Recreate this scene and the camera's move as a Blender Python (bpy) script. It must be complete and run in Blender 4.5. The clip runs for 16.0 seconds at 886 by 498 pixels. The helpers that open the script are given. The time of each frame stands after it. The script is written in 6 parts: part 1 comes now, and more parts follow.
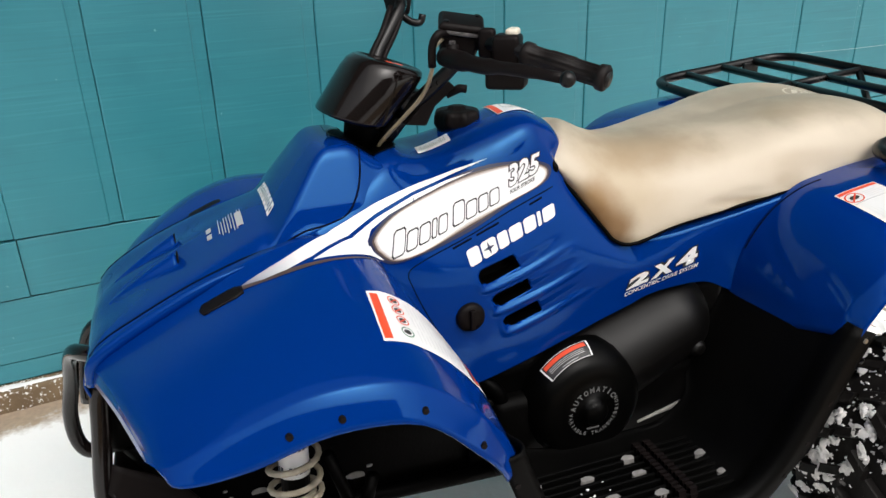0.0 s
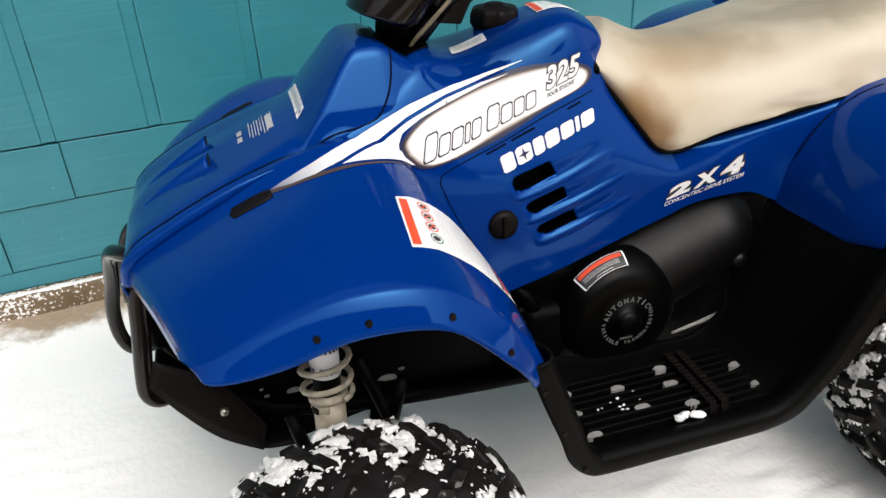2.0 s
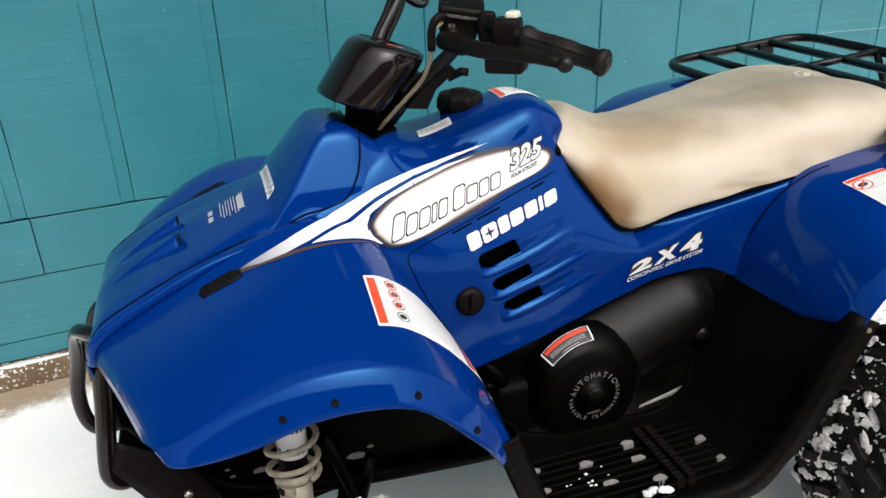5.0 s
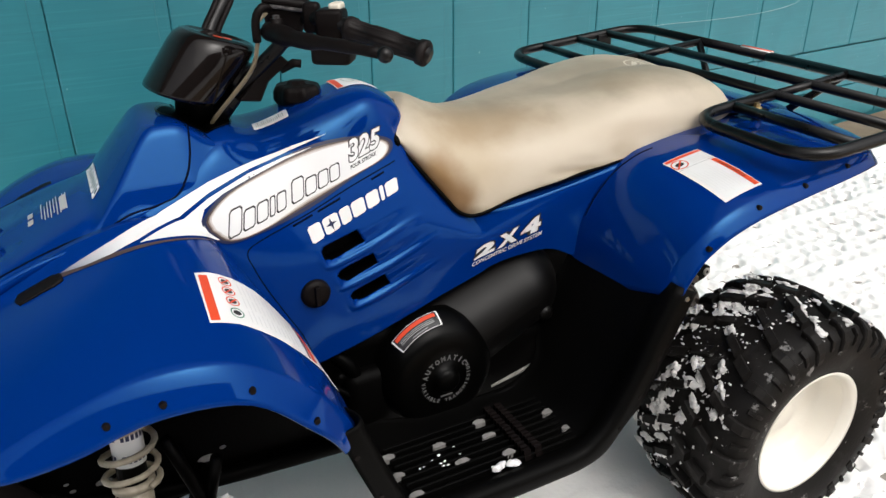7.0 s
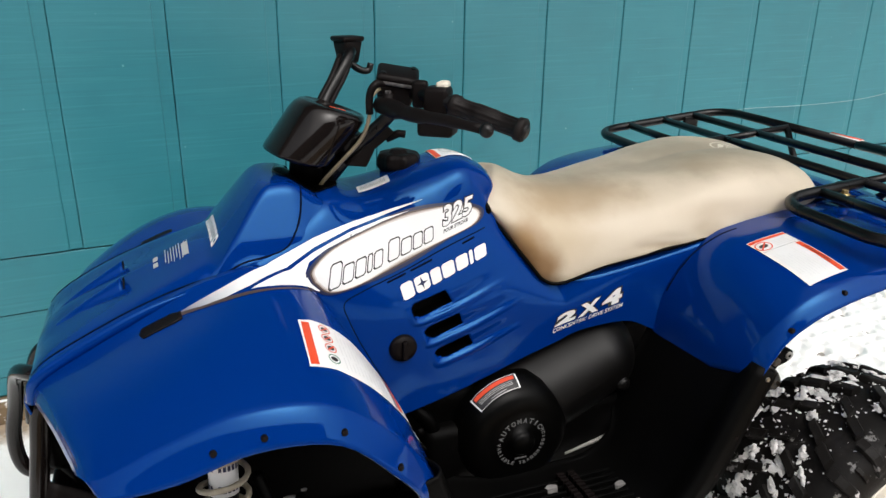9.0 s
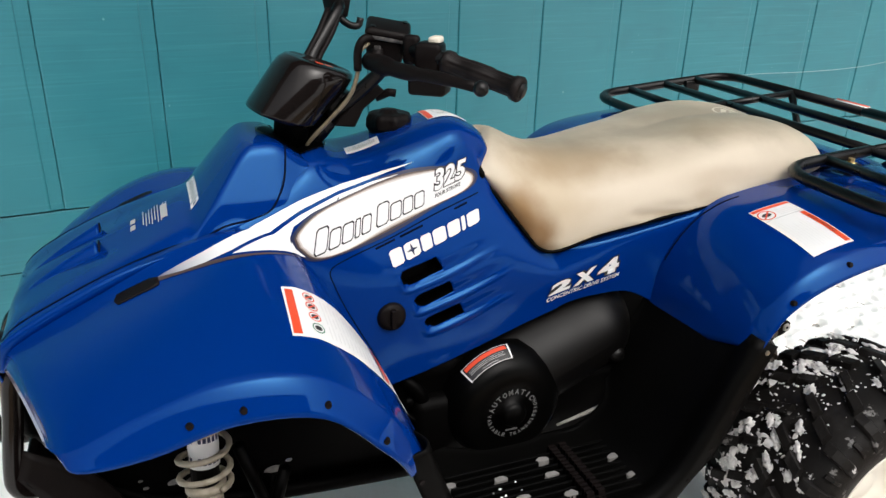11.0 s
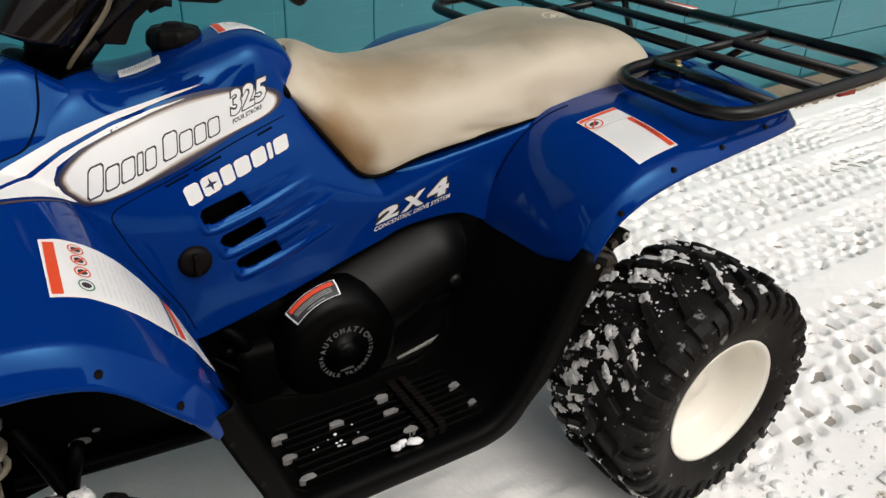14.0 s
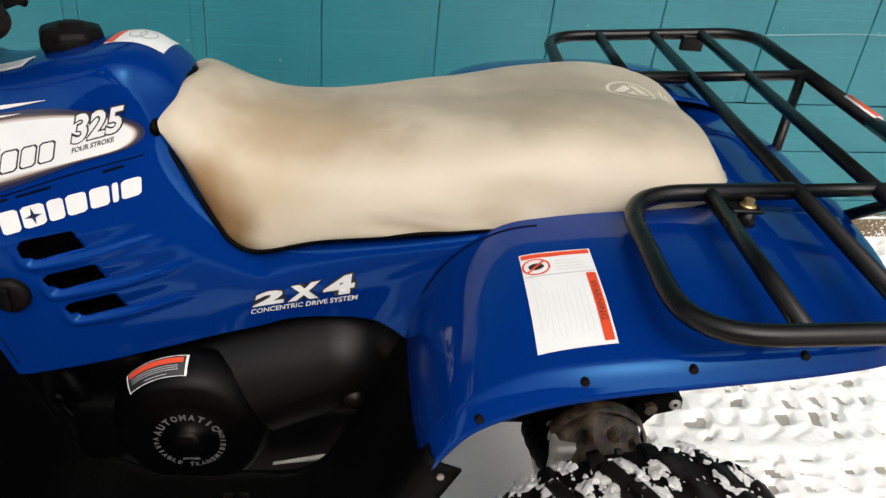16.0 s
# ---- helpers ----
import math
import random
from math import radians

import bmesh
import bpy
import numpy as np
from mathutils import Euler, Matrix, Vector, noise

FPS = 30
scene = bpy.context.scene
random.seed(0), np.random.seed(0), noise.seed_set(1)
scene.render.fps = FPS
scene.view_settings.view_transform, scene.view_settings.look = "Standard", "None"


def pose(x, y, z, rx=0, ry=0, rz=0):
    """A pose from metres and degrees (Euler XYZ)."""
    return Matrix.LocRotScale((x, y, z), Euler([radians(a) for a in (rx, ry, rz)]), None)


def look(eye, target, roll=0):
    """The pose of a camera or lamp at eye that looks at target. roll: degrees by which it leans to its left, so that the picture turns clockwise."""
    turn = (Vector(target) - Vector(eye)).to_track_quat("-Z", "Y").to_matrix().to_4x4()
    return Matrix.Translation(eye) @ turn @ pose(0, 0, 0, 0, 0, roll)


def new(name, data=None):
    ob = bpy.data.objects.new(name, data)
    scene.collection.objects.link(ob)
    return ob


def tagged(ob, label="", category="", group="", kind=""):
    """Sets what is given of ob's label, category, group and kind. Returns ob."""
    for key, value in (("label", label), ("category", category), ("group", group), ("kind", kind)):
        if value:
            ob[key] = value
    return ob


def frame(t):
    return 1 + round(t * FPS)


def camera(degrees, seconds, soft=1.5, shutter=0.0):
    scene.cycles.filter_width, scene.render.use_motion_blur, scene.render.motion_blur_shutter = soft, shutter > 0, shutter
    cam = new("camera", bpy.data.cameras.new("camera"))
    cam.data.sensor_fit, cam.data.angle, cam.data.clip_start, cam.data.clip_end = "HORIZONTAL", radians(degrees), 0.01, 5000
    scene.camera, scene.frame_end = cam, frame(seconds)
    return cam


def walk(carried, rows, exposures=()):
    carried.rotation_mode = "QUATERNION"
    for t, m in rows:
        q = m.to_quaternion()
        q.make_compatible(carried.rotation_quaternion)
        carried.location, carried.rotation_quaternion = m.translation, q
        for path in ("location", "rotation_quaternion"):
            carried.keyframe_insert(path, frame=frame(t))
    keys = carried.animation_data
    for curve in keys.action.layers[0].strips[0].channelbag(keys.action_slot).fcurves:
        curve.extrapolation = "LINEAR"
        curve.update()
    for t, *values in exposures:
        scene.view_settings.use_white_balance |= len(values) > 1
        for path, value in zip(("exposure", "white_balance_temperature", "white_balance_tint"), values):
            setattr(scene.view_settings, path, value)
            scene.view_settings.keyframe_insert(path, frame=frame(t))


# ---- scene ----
cam = camera(62.1, 16.0, soft=1.45)
# seconds, eye, yaw, pitch, roll
ROWS = [
    (0.0, -0.6808, -1.2031, 1.2286, -19.38, -22.74, -1.65),
    (0.5, -0.6511, -1.2160, 1.2407, -18.75, -24.34, -3.28),
    (1.0, -0.6511, -1.2204, 1.2435, -16.41, -24.44, -2.41),
    (1.5, -0.6491, -1.2093, 1.2304, -11.96, -26.97, -4.63),
    (2.0, -0.6581, -1.1915, 1.2160, -15.33, -29.74, -2.62),
    (2.5, -0.6548, -1.2011, 1.2360, -16.67, -26.11, -2.13),
    (3.0, -0.6564, -1.2059, 1.2311, -16.82, -26.36, -1.80),
    (5.5, -0.6437, -1.2131, 1.2414, -18.69, -23.44, -1.72),
    (6.0, -0.6073, -1.2335, 1.2565, -24.36, -22.45, -1.53),
    (6.5, -0.5719, -1.2538, 1.2409, -30.05, -25.04, -0.41),
    (7.0, -0.5885, -1.2490, 1.2353, -27.50, -25.10, -0.41),
    (7.5, -0.6069, -1.2490, 1.2443, -24.10, -23.82, -0.24),
    (8.0, -0.6223, -1.2640, 1.2397, -23.88, -25.10, 0.21),
    (8.5, -0.6253, -1.2841, 1.2556, -21.44, -19.61, 1.42),
    (9.0, -0.6381, -1.2986, 1.2540, -21.35, -19.84, 0.74),
    (11.5, -0.5949, -1.2497, 1.2338, -22.19, -22.79, 1.86),
    (12.0, -0.5299, -1.2640, 1.2274, -27.75, -23.49, 0.08),
    (12.5, -0.5027, -1.2532, 1.2010, -37.73, -26.66, 1.46),
    (13.0, -0.5320, -1.2421, 1.2060, -30.35, -26.34, 0.91),
    (13.5, -0.5143, -1.2359, 1.2176, -29.35, -26.13, 1.17),
    (14.0, -0.4829, -1.2059, 1.1961, -32.63, -27.94, 1.95),
    (14.5, -0.4004, -1.2201, 1.2420, -19.48, -24.90, 2.76),
    (15.0, -0.2251, -1.0978, 1.1976, -16.95, -27.08, 2.78),
    (15.5, -0.0171, -0.9986, 1.2116, -16.58, -28.53, 4.72),
    (16.0, 0.2012, -1.0247, 1.2503, -6.97, -30.79, 6.02),
]


def eye_pose(x, y, z, yaw, pitch, roll):
    return pose(x, y, z, 0, 0, yaw) @ pose(0, 0, 0, 90 + pitch) @ pose(0, 0, 0, 0, 0, roll)


walk(cam, [(t, eye_pose(*r)) for t, *r in ROWS], [(t, 0.195 + e, 6550 if t < 12.4 else 6850 if t < 13.6 else 6720, 10) for t, e in ((0.0, 0.0), (6.0, 0.05), (7.0, -0.16), (7.5, -0.12), (8.0, -0.09), (9.0, -0.08), (11.5, -0.03), (12.0, 0.12), (12.5, -0.14), (13.0, -0.26), (13.5, -0.32), (14.0, -0.48), (14.5, -0.42), (15.0, -0.16), (15.5, -0.16), (16.0, -0.17))])

# ---- light: a bright overcast winter sky ----
world = bpy.data.worlds.new("overcast_sky")
scene.world = world
world.use_nodes = True
wn, wl = world.node_tree.nodes, world.node_tree.links
sky = wn.new("ShaderNodeTexSky")
sky.sky_type = "NISHITA"
sky.sun_disc = False
sky.sun_elevation, sky.sun_rotation = radians(52), radians(171)
sky.air_density, sky.dust_density, sky.ozone_density = 1.0, 6.0, 1.0
grey = wn.new("ShaderNodeHueSaturation")
grey.inputs["Saturation"].default_value = 0.22
wl.new(sky.outputs["Color"], grey.inputs["Color"])
wl.new(grey.outputs["Color"], wn["Background"].inputs["Color"])
wn["Background"].inputs["Strength"].default_value = 0.18
lamp = bpy.data.lights.new("sun", "SUN")
lamp.energy, lamp.angle, lamp.color = 0.5, radians(80), (1.0, 0.95, 0.88)
sun = new("sun", lamp)
sun.matrix_world = look((0.7, -4.4, 5.7), (0, 0, 0))


# ---- materials ----
def material(name, base, second=None, rough=0.5, metal=0.0, scale=8.0, amount=0.5, fine=120.0, bump=0.1, depth=0.002, coat=0.0, spread=0.1, spec=0.5):
    """A surface with colour that varies at a large and a fine scale, uneven gloss and fine relief."""
    m = bpy.data.materials.new(name)
    m.use_nodes = True
    n, l = m.node_tree.nodes, m.node_tree.links
    b = n["Principled BSDF"]
    b.inputs["Metallic"].default_value = metal
    b.inputs["Coat Weight"].default_value = coat
    b.inputs["Coat Roughness"].default_value = 0.06
    b.inputs["Specular IOR Level"].default_value = spec
    co = n.new("ShaderNodeTexCoord")
    big, small = n.new("ShaderNodeTexNoise"), n.new("ShaderNodeTexNoise")
    big.inputs["Scale"].default_value, big.inputs["Detail"].default_value = scale, 5
    small.inputs["Scale"].default_value, small.inputs["Detail"].default_value = fine, 3
    for t in (big, small):
        l.new(co.outputs["Object"], t.inputs["Vector"])
    ramp = n.new("ShaderNodeMapRange")
    ramp.inputs["From Min"].default_value, ramp.inputs["From Max"].default_value = 0.5 - 0.5 * amount, 0.5 + 0.5 * amount
    l.new(big.outputs["Fac"], ramp.inputs["Value"])
    mix = n.new("ShaderNodeMix")
    mix.data_type = "RGBA"
    mix.inputs[6].default_value = (*base, 1)
    mix.inputs[7].default_value = (*(second or base), 1)
    l.new(ramp.outputs["Result"], mix.inputs[0])
    l.new(mix.outputs[2], b.inputs["Base Color"])
    r = n.new("ShaderNodeMapRange")
    r.inputs["To Min"].default_value, r.inputs["To Max"].default_value = max(0.02, rough - spread), min(1, rough + spread)
    l.new(big.outputs["Fac"], r.inputs["Value"])
    l.new(r.outputs["Result"], b.inputs["Roughness"])
    bp = n.new("ShaderNodeBump")
    bp.inputs["Strength"].default_value, bp.inputs["Distance"].default_value = bump, depth
    l.new(small.outputs["Fac"], bp.inputs["Height"])
    l.new(bp.outputs["Normal"], b.inputs["Normal"])
    m["mix"], m["big"], m["small"] = mix.name, big.name, small.name
    return m


BLUE = material("blue_moulded_plastic", (0.0001, 0.0205, 0.160), (0.0001, 0.0238, 0.176), 0.06, scale=3, spec=0.43, bump=0.012, depth=0.001, fine=60, spread=0.04)
BLUE.node_tree.nodes["Principled BSDF"].inputs["Specular Tint"].default_value = (0.17, 0.56, 1.0, 1)
BLACK = material("black_textured_plastic", (0.0042, 0.0030, 0.0030), (0.0075, 0.0055, 0.0052), 0.46, scale=9, fine=500, bump=0.25, depth=0.0006, spec=0.10)
GLOSS = material("black_glossy_plastic", (0.0055, 0.0040, 0.0040), (0.009, 0.0068, 0.006), 0.12, scale=6, fine=200, bump=0.02, spec=0.32, spread=0.04)
# footwell blacks: the shade inside the well is put into these base colours
WELL = material("shaded_footwell_plastic", (0.0004, 0.0004, 0.0004), (0.0009, 0.0008, 0.0008), 0.5, scale=9, fine=500, bump=0.25, depth=0.0006, spec=0.035)
TRAY = material("shaded_tray_plastic", (0.001, 0.001, 0.001), (0.002, 0.0019, 0.0017), 0.48, scale=9, fine=500, bump=0.25, depth=0.0006, spec=0.06)
COVER = material("black_satin_plastic", (0.0008, 0.0007, 0.0007), (0.0018, 0.0015, 0.0014), 0.46, scale=9, fine=500, bump=0.12, depth=0.0005, spec=0.27)
CLUTCH = material("black_matt_plastic", (0.0006, 0.0006, 0.0006), (0.0012, 0.0011, 0.001), 0.36, scale=9, fine=500, bump=0.12, depth=0.0005, spec=0.10)
STRIP = material("pale_gap_grey", (0.26, 0.25, 0.235), (0.17, 0.16, 0.145), 0.45, scale=40, fine=180, bump=0.2, spec=0.3)
CAKED = material("dirty_packed_snow", (0.90, 0.885, 0.87), (0.55, 0.54, 0.53), 0.75, scale=55, fine=300, bump=0.5, depth=0.003)
TUBE = material("black_painted_tube", (0.0022, 0.0022, 0.0024), (0.005, 0.0046, 0.0046), 0.3, scale=20, fine=250, bump=0.08, spec=0.3)
GRIP = material("grip_rubber", (0.0050, 0.0036, 0.0034), (0.0100, 0.0072, 0.0066), 0.5, scale=30, fine=400, bump=0.3, spec=0.2)
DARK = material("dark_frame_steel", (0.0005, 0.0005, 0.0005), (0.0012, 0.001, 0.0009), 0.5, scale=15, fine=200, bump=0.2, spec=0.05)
SEAT = material("worn_tan_vinyl", (0.50, 0.432, 0.330), (0.56, 0.49, 0.385), 0.5, scale=5, fine=700, bump=0.15, depth=0.0005)
RIM = material("cream_painted_steel", (0.88, 0.85, 0.77), (0.82, 0.78, 0.69), 0.35, scale=7, fine=90, bump=0.03, coat=0.2)
SPRING = material("cream_spring_steel", (0.46, 0.41, 0.32), (0.20, 0.165, 0.12), 0.4, scale=45, fine=120, bump=0.05)
ALLOY = material("grey_cast_metal", (0.55, 0.54, 0.51), (0.38, 0.35, 0.31), 0.5, metal=0.3, scale=25, fine=180, bump=0.2)
MUD = material("muddy_cast_metal", (0.10, 0.068, 0.040), (0.007, 0.005, 0.004), 0.5, amount=0.25, scale=38, fine=160, bump=0.6, depth=0.004)
ZINC = material("zinc_bolt_metal", (0.5, 0.48, 0.42), (0.35, 0.3, 0.22), 0.35, metal=0.9, scale=60, bump=0.05)
BRASS = material("yellow_zinc_metal", (0.62, 0.47, 0.22), (0.5, 0.36, 0.16), 0.35, metal=0.8, scale=60, bump=0.05)
WHITE = material("white_decal_film", (0.80, 0.80, 0.80), (0.74, 0.74, 0.73), 0.35, scale=12, bump=0.01)
RED = material("orange_red_print", (0.72, 0.075, 0.025), (0.66, 0.06, 0.02), 0.4, scale=12, bump=0.01)
INK = material("black_print", (0.012, 0.012, 0.014), (0.02, 0.02, 0.02), 0.4, scale=12, bump=0.01)
GREY = material("grey_print", (0.42, 0.42, 0.42), (0.36, 0.36, 0.36), 0.4, scale=20, bump=0.01)
PRINT = material("pale_grey_print", (0.70, 0.70, 0.70), (0.65, 0.65, 0.65), 0.4, scale=20, bump=0.01)
GREEN = material("green_print", (0.05, 0.22, 0.13), (0.05, 0.2, 0.12), 0.4, scale=20, bump=0.01)
FADE = material("brown_shadow_print", (0.09, 0.055, 0.045), (0.05, 0.035, 0.035), 0.4, scale=20, bump=0.01)
NAVY = material("navy_print", (0.006, 0.012, 0.06), (0.006, 0.012, 0.05), 0.35, scale=20, bump=0.01)
LENS = material("red_reflector", (0.5, 0.01, 0.01), (0.42, 0.008, 0.008), 0.15, scale=60, fine=400, bump=0.2, coat=0.4)
HOSE = material("clear_yellowed_hose", (0.30, 0.25, 0.16), (0.22, 0.17, 0.10), 0.3, scale=30, bump=0.03)
CREAM = material("cream_switch_plastic", (0.72, 0.68, 0.56), (0.66, 0.6, 0.5), 0.4, scale=30, bump=0.02)
SNOWBIT = material("packed_snow", (0.90, 0.89, 0.88), (0.74, 0.74, 0.74), 0.7, scale=40, fine=300, bump=0.5, depth=0.003)
# snow with its shade put into the grey, for pieces that stand for holes
SNOW_BELOW = material("shaded_snow_grey", (0.26, 0.25, 0.24), (0.15, 0.145, 0.14), 0.5, scale=60, fine=300, bump=0.4)
CONCRETE = material("stained_concrete", (0.30, 0.23, 0.16), (0.16, 0.12, 0.08), 0.85, scale=5, fine=90, bump=0.5, depth=0.004)
WALL = material("teal_painted_siding", (0.016, 0.172, 0.215), (0.023, 0.206, 0.251), 0.42, scale=3.5, fine=45, bump=0.25, depth=0.002, spec=0.72)


def seat_wear_shade(m):
    """Rubbed-in brown dirt at the knees and along the side, a greyer top, and a brown streak that puts shade into the
    crease.
    """
    n, l = m.node_tree.nodes, m.node_tree.links
    b, co = n["Principled BSDF"], n["Texture Coordinate"]
    last = n[m["mix"]].outputs[2]
    cloud = n.new("ShaderNodeTexNoise")
    cloud.inputs["Scale"].default_value, cloud.inputs["Detail"].default_value = 11, 6
    l.new(co.outputs["Object"], cloud.inputs["Vector"])
    for at, size, colour, much in (
        ((0.030, -0.120, 0.800), (0.130, 0.12, 0.100), (0.42, 0.325, 0.20), 0.60),
        ((-0.026, -0.120, 0.788), (0.066, 0.10, 0.060), (0.25, 0.14, 0.052), 0.92),
        ((0.010, -0.138, 0.745), (0.064, 0.10, 0.055), (0.19, 0.10, 0.036), 0.92),
        ((0.030, -0.150, 0.712), (0.060, 0.06, 0.024), (0.13, 0.075, 0.032), 0.70),
        ((0.33, -0.19, 0.760), (0.10, 0.05, 0.011), (0.20, 0.14, 0.08), 0.50),
        ((0.46, -0.19, 0.786), (0.10, 0.05, 0.011), (0.20, 0.14, 0.08), 0.50),
        ((0.17, -0.17, 0.728), (0.09, 0.05, 0.010), (0.20, 0.14, 0.08), 0.50),
        ((0.12, -0.08, 0.870), (0.16, 0.13, 0.055), (0.27, 0.18, 0.09), 0.62),
        # brown streak that also paints in the shade of the crease
        ((0.29, -0.19, 0.770), (0.15, 0.05, 0.014), (0.28, 0.195, 0.11), 0.45),
        ((0.58, -0.18, 0.808), (0.13, 0.06, 0.014), (0.17, 0.12, 0.07), 0.55),
        ((0.37, -0.19, 0.800), (0.05, 0.05, 0.020), (0.30, 0.22, 0.13), 0.45),
        ((0.40, -0.17, 0.830), (0.12, 0.06, 0.026), (0.33, 0.25, 0.16), 0.35),
        ((0.36, 0.03, 0.93), (0.60, 0.21, 0.085), (0.20, 0.170, 0.118), 0.72),
        ((0.47, -0.06, 0.905), (0.10, 0.08, 0.03), (0.24, 0.185, 0.11), 0.35),
    ):
        mp = n.new("ShaderNodeMapping")
        mp.vector_type = "TEXTURE"
        mp.inputs["Location"].default_value, mp.inputs["Scale"].default_value = at, size
        l.new(co.outputs["Object"], mp.inputs["Vector"])
        ln = n.new("ShaderNodeVectorMath")
        ln.operation = "LENGTH"
        l.new(mp.outputs["Vector"], ln.inputs[0])
        plus = n.new("ShaderNodeMath")
        plus.operation = "MULTIPLY_ADD"
        plus.inputs[1].default_value, plus.inputs[2].default_value = 1.0, -0.5
        l.new(cloud.outputs["Fac"], plus.inputs[0])
        tot = n.new("ShaderNodeMath")
        l.new(ln.outputs["Value"], tot.inputs[0])
        l.new(plus.outputs[0], tot.inputs[1])
        rg = n.new("ShaderNodeMapRange")
        rg.interpolation_type = "SMOOTHSTEP"
        rg.inputs["From Min"].default_value, rg.inputs["From Max"].default_value = 0.25, 1.2
        rg.inputs["To Min"].default_value, rg.inputs["To Max"].default_value = much, 0.0
        l.new(tot.outputs[0], rg.inputs["Value"])
        mx = n.new("ShaderNodeMix")
        mx.data_type = "RGBA"
        mx.inputs[7].default_value = (*colour, 1)
        l.new(rg.outputs["Result"], mx.inputs[0])
        l.new(last, mx.inputs[6])
        last = mx.outputs[2]
    l.new(last, b.inputs["Base Color"])


seat_wear_shade(SEAT)


def wood_grain(m, axis):
    """Stretches the relief and the fine colour along one axis, as brushed paint over wood grain."""
    n, l = m.node_tree.nodes, m.node_tree.links
    mp = n.new("ShaderNodeMapping")
    mp.inputs["Scale"].default_value = [1 if a != axis else 0.06 for a in range(3)]
    l.new(n["Texture Coordinate"].outputs["Object"], mp.inputs["Vector"])
    l.new(mp.outputs["Vector"], n[m["small"]].inputs["Vector"])


wood_grain(WALL, 0)


def brushed(m):
    """Long horizontal brush streaks and faint blotches in the paint, with a few small pale nicks."""
    n, l = m.node_tree.nodes, m.node_tree.links
    co, b = n["Texture Coordinate"], n["Principled BSDF"]
    last = n[m["mix"]].outputs[2]
    for size, scale, detail, lo, hi, colour, much in (((1.2, 1.2, 38), 3.0, 6, 0.52, 0.72, (0.012, 0.130, 0.170), 0.30), ((1.6, 1.6, 60), 2.2, 4, 0.55, 0.75, (0.060, 0.300, 0.345), 0.35), ((6, 6, 7), 1.0, 5, 0.56, 0.70, (0.014, 0.150, 0.190), 0.40), ((40, 40, 34), 1.0, 1, 0.79, 0.82, (0.20, 0.40, 0.42), 0.7)):
        mp, tx, rg, mx = n.new("ShaderNodeMapping"), n.new("ShaderNodeTexNoise"), n.new("ShaderNodeMapRange"), n.new("ShaderNodeMix")
        mp.inputs["Scale"].default_value = size
        l.new(co.outputs["Object"], mp.inputs["Vector"])
        l.new(mp.outputs["Vector"], tx.inputs["Vector"])
        tx.inputs["Scale"].default_value, tx.inputs["Detail"].default_value = scale, detail
        rg.inputs["From Min"].default_value, rg.inputs["From Max"].default_value, rg.inputs["To Max"].default_value = lo, hi, much
        l.new(tx.outputs["Fac"], rg.inputs["Value"])
        mx.data_type = "RGBA"
        mx.inputs[7].default_value = (*colour, 1)
        l.new(rg.outputs["Result"], mx.inputs[0])
        l.new(last, mx.inputs[6])
        last = mx.outputs[2]
    l.new(last, b.inputs["Base Color"])


brushed(WALL)


# ---- mesh helpers ----
def part(name, bm, mat, parent=None, label="", smooth=True, kind="", keep=False):
    me = bpy.data.meshes.new(name)
    if not keep:
        bmesh.ops.recalc_face_normals(bm, faces=bm.faces)
    bm.to_mesh(me)
    bm.free()
    for p in me.polygons:
        p.use_smooth = smooth
    me.materials.append(mat)
    ob = new(name, me)
    ob.parent = parent
    return tagged(ob, label, kind=kind)


def thing(name, label, category, at=(0, 0, 0), group=""):
    ob = new(name)
    ob.empty_display_size = 0.1
    ob.location = at
    return tagged(ob, label, category, group)


def bevel(ob, width=0.003, segments=2, angle=35):
    md = ob.modifiers.new("bevel", "BEVEL")
    md.width, md.segments, md.limit_method, md.angle_limit = width, segments, "ANGLE", radians(angle)
    return ob


def solid(ob, thick=0.004, offset=-1.0):
    md = ob.modifiers.new("thickness", "SOLIDIFY")
    md.thickness, md.offset = thick, offset
    return ob


def spline(points, steps):
    """A smooth curve through the points, steps pieces between neighbours."""
    p = [Vector(q) for q in points]
    p = [2 * p[0] - p[1], *p, 2 * p[-1] - p[-2]]
    out = []
    for i in range(1, len(p) - 2):
        a, b, c, d = p[i - 1 : i + 3]
        for k in range(steps):
            t = k / steps
            out.append(0.5 * (2 * b + (c - a) * t + (2 * a - 5 * b + 4 * c - d) * t * t + (3 * b - a - 3 * c + d) * t**3))
    out.append(p[-2])
    return out


def grid(rows, closed=False):
    bm = bmesh.new()
    vs = [[bm.verts.new(q) for q in r] for r in rows]
    for a, b in zip(vs, vs[1:]):
        for i in range(len(a) - (not closed)):
            j = (i + 1) % len(a)
            bm.faces.new((a[i], a[j], b[j], b[i]))
    return bm


def skin(rows, nu=5, nv=5, flip=1):
    """A smooth sheet through rows of points; flip -1 mirrors it to the other side."""
    cross = [spline([(x, y * flip, z) for x, y, z in r], nv) for r in rows]
    cols = [spline(c, nu) for c in zip(*cross)]
    return grid(list(zip(*cols)))


def box(x, y, z, sx, sy, sz, m=None):
    bm = bmesh.new()
    bmesh.ops.create_cube(bm, size=1, matrix=(m or Matrix()) @ Matrix.Translation((x, y, z)) @ Matrix.Diagonal((sx, sy, sz, 1)))
    return bm


def add(bm, other):
    me = bpy.data.meshes.new("joined")
    other.to_mesh(me)
    other.free()
    bm.from_mesh(me)
    bpy.data.meshes.remove(me)
    return bm


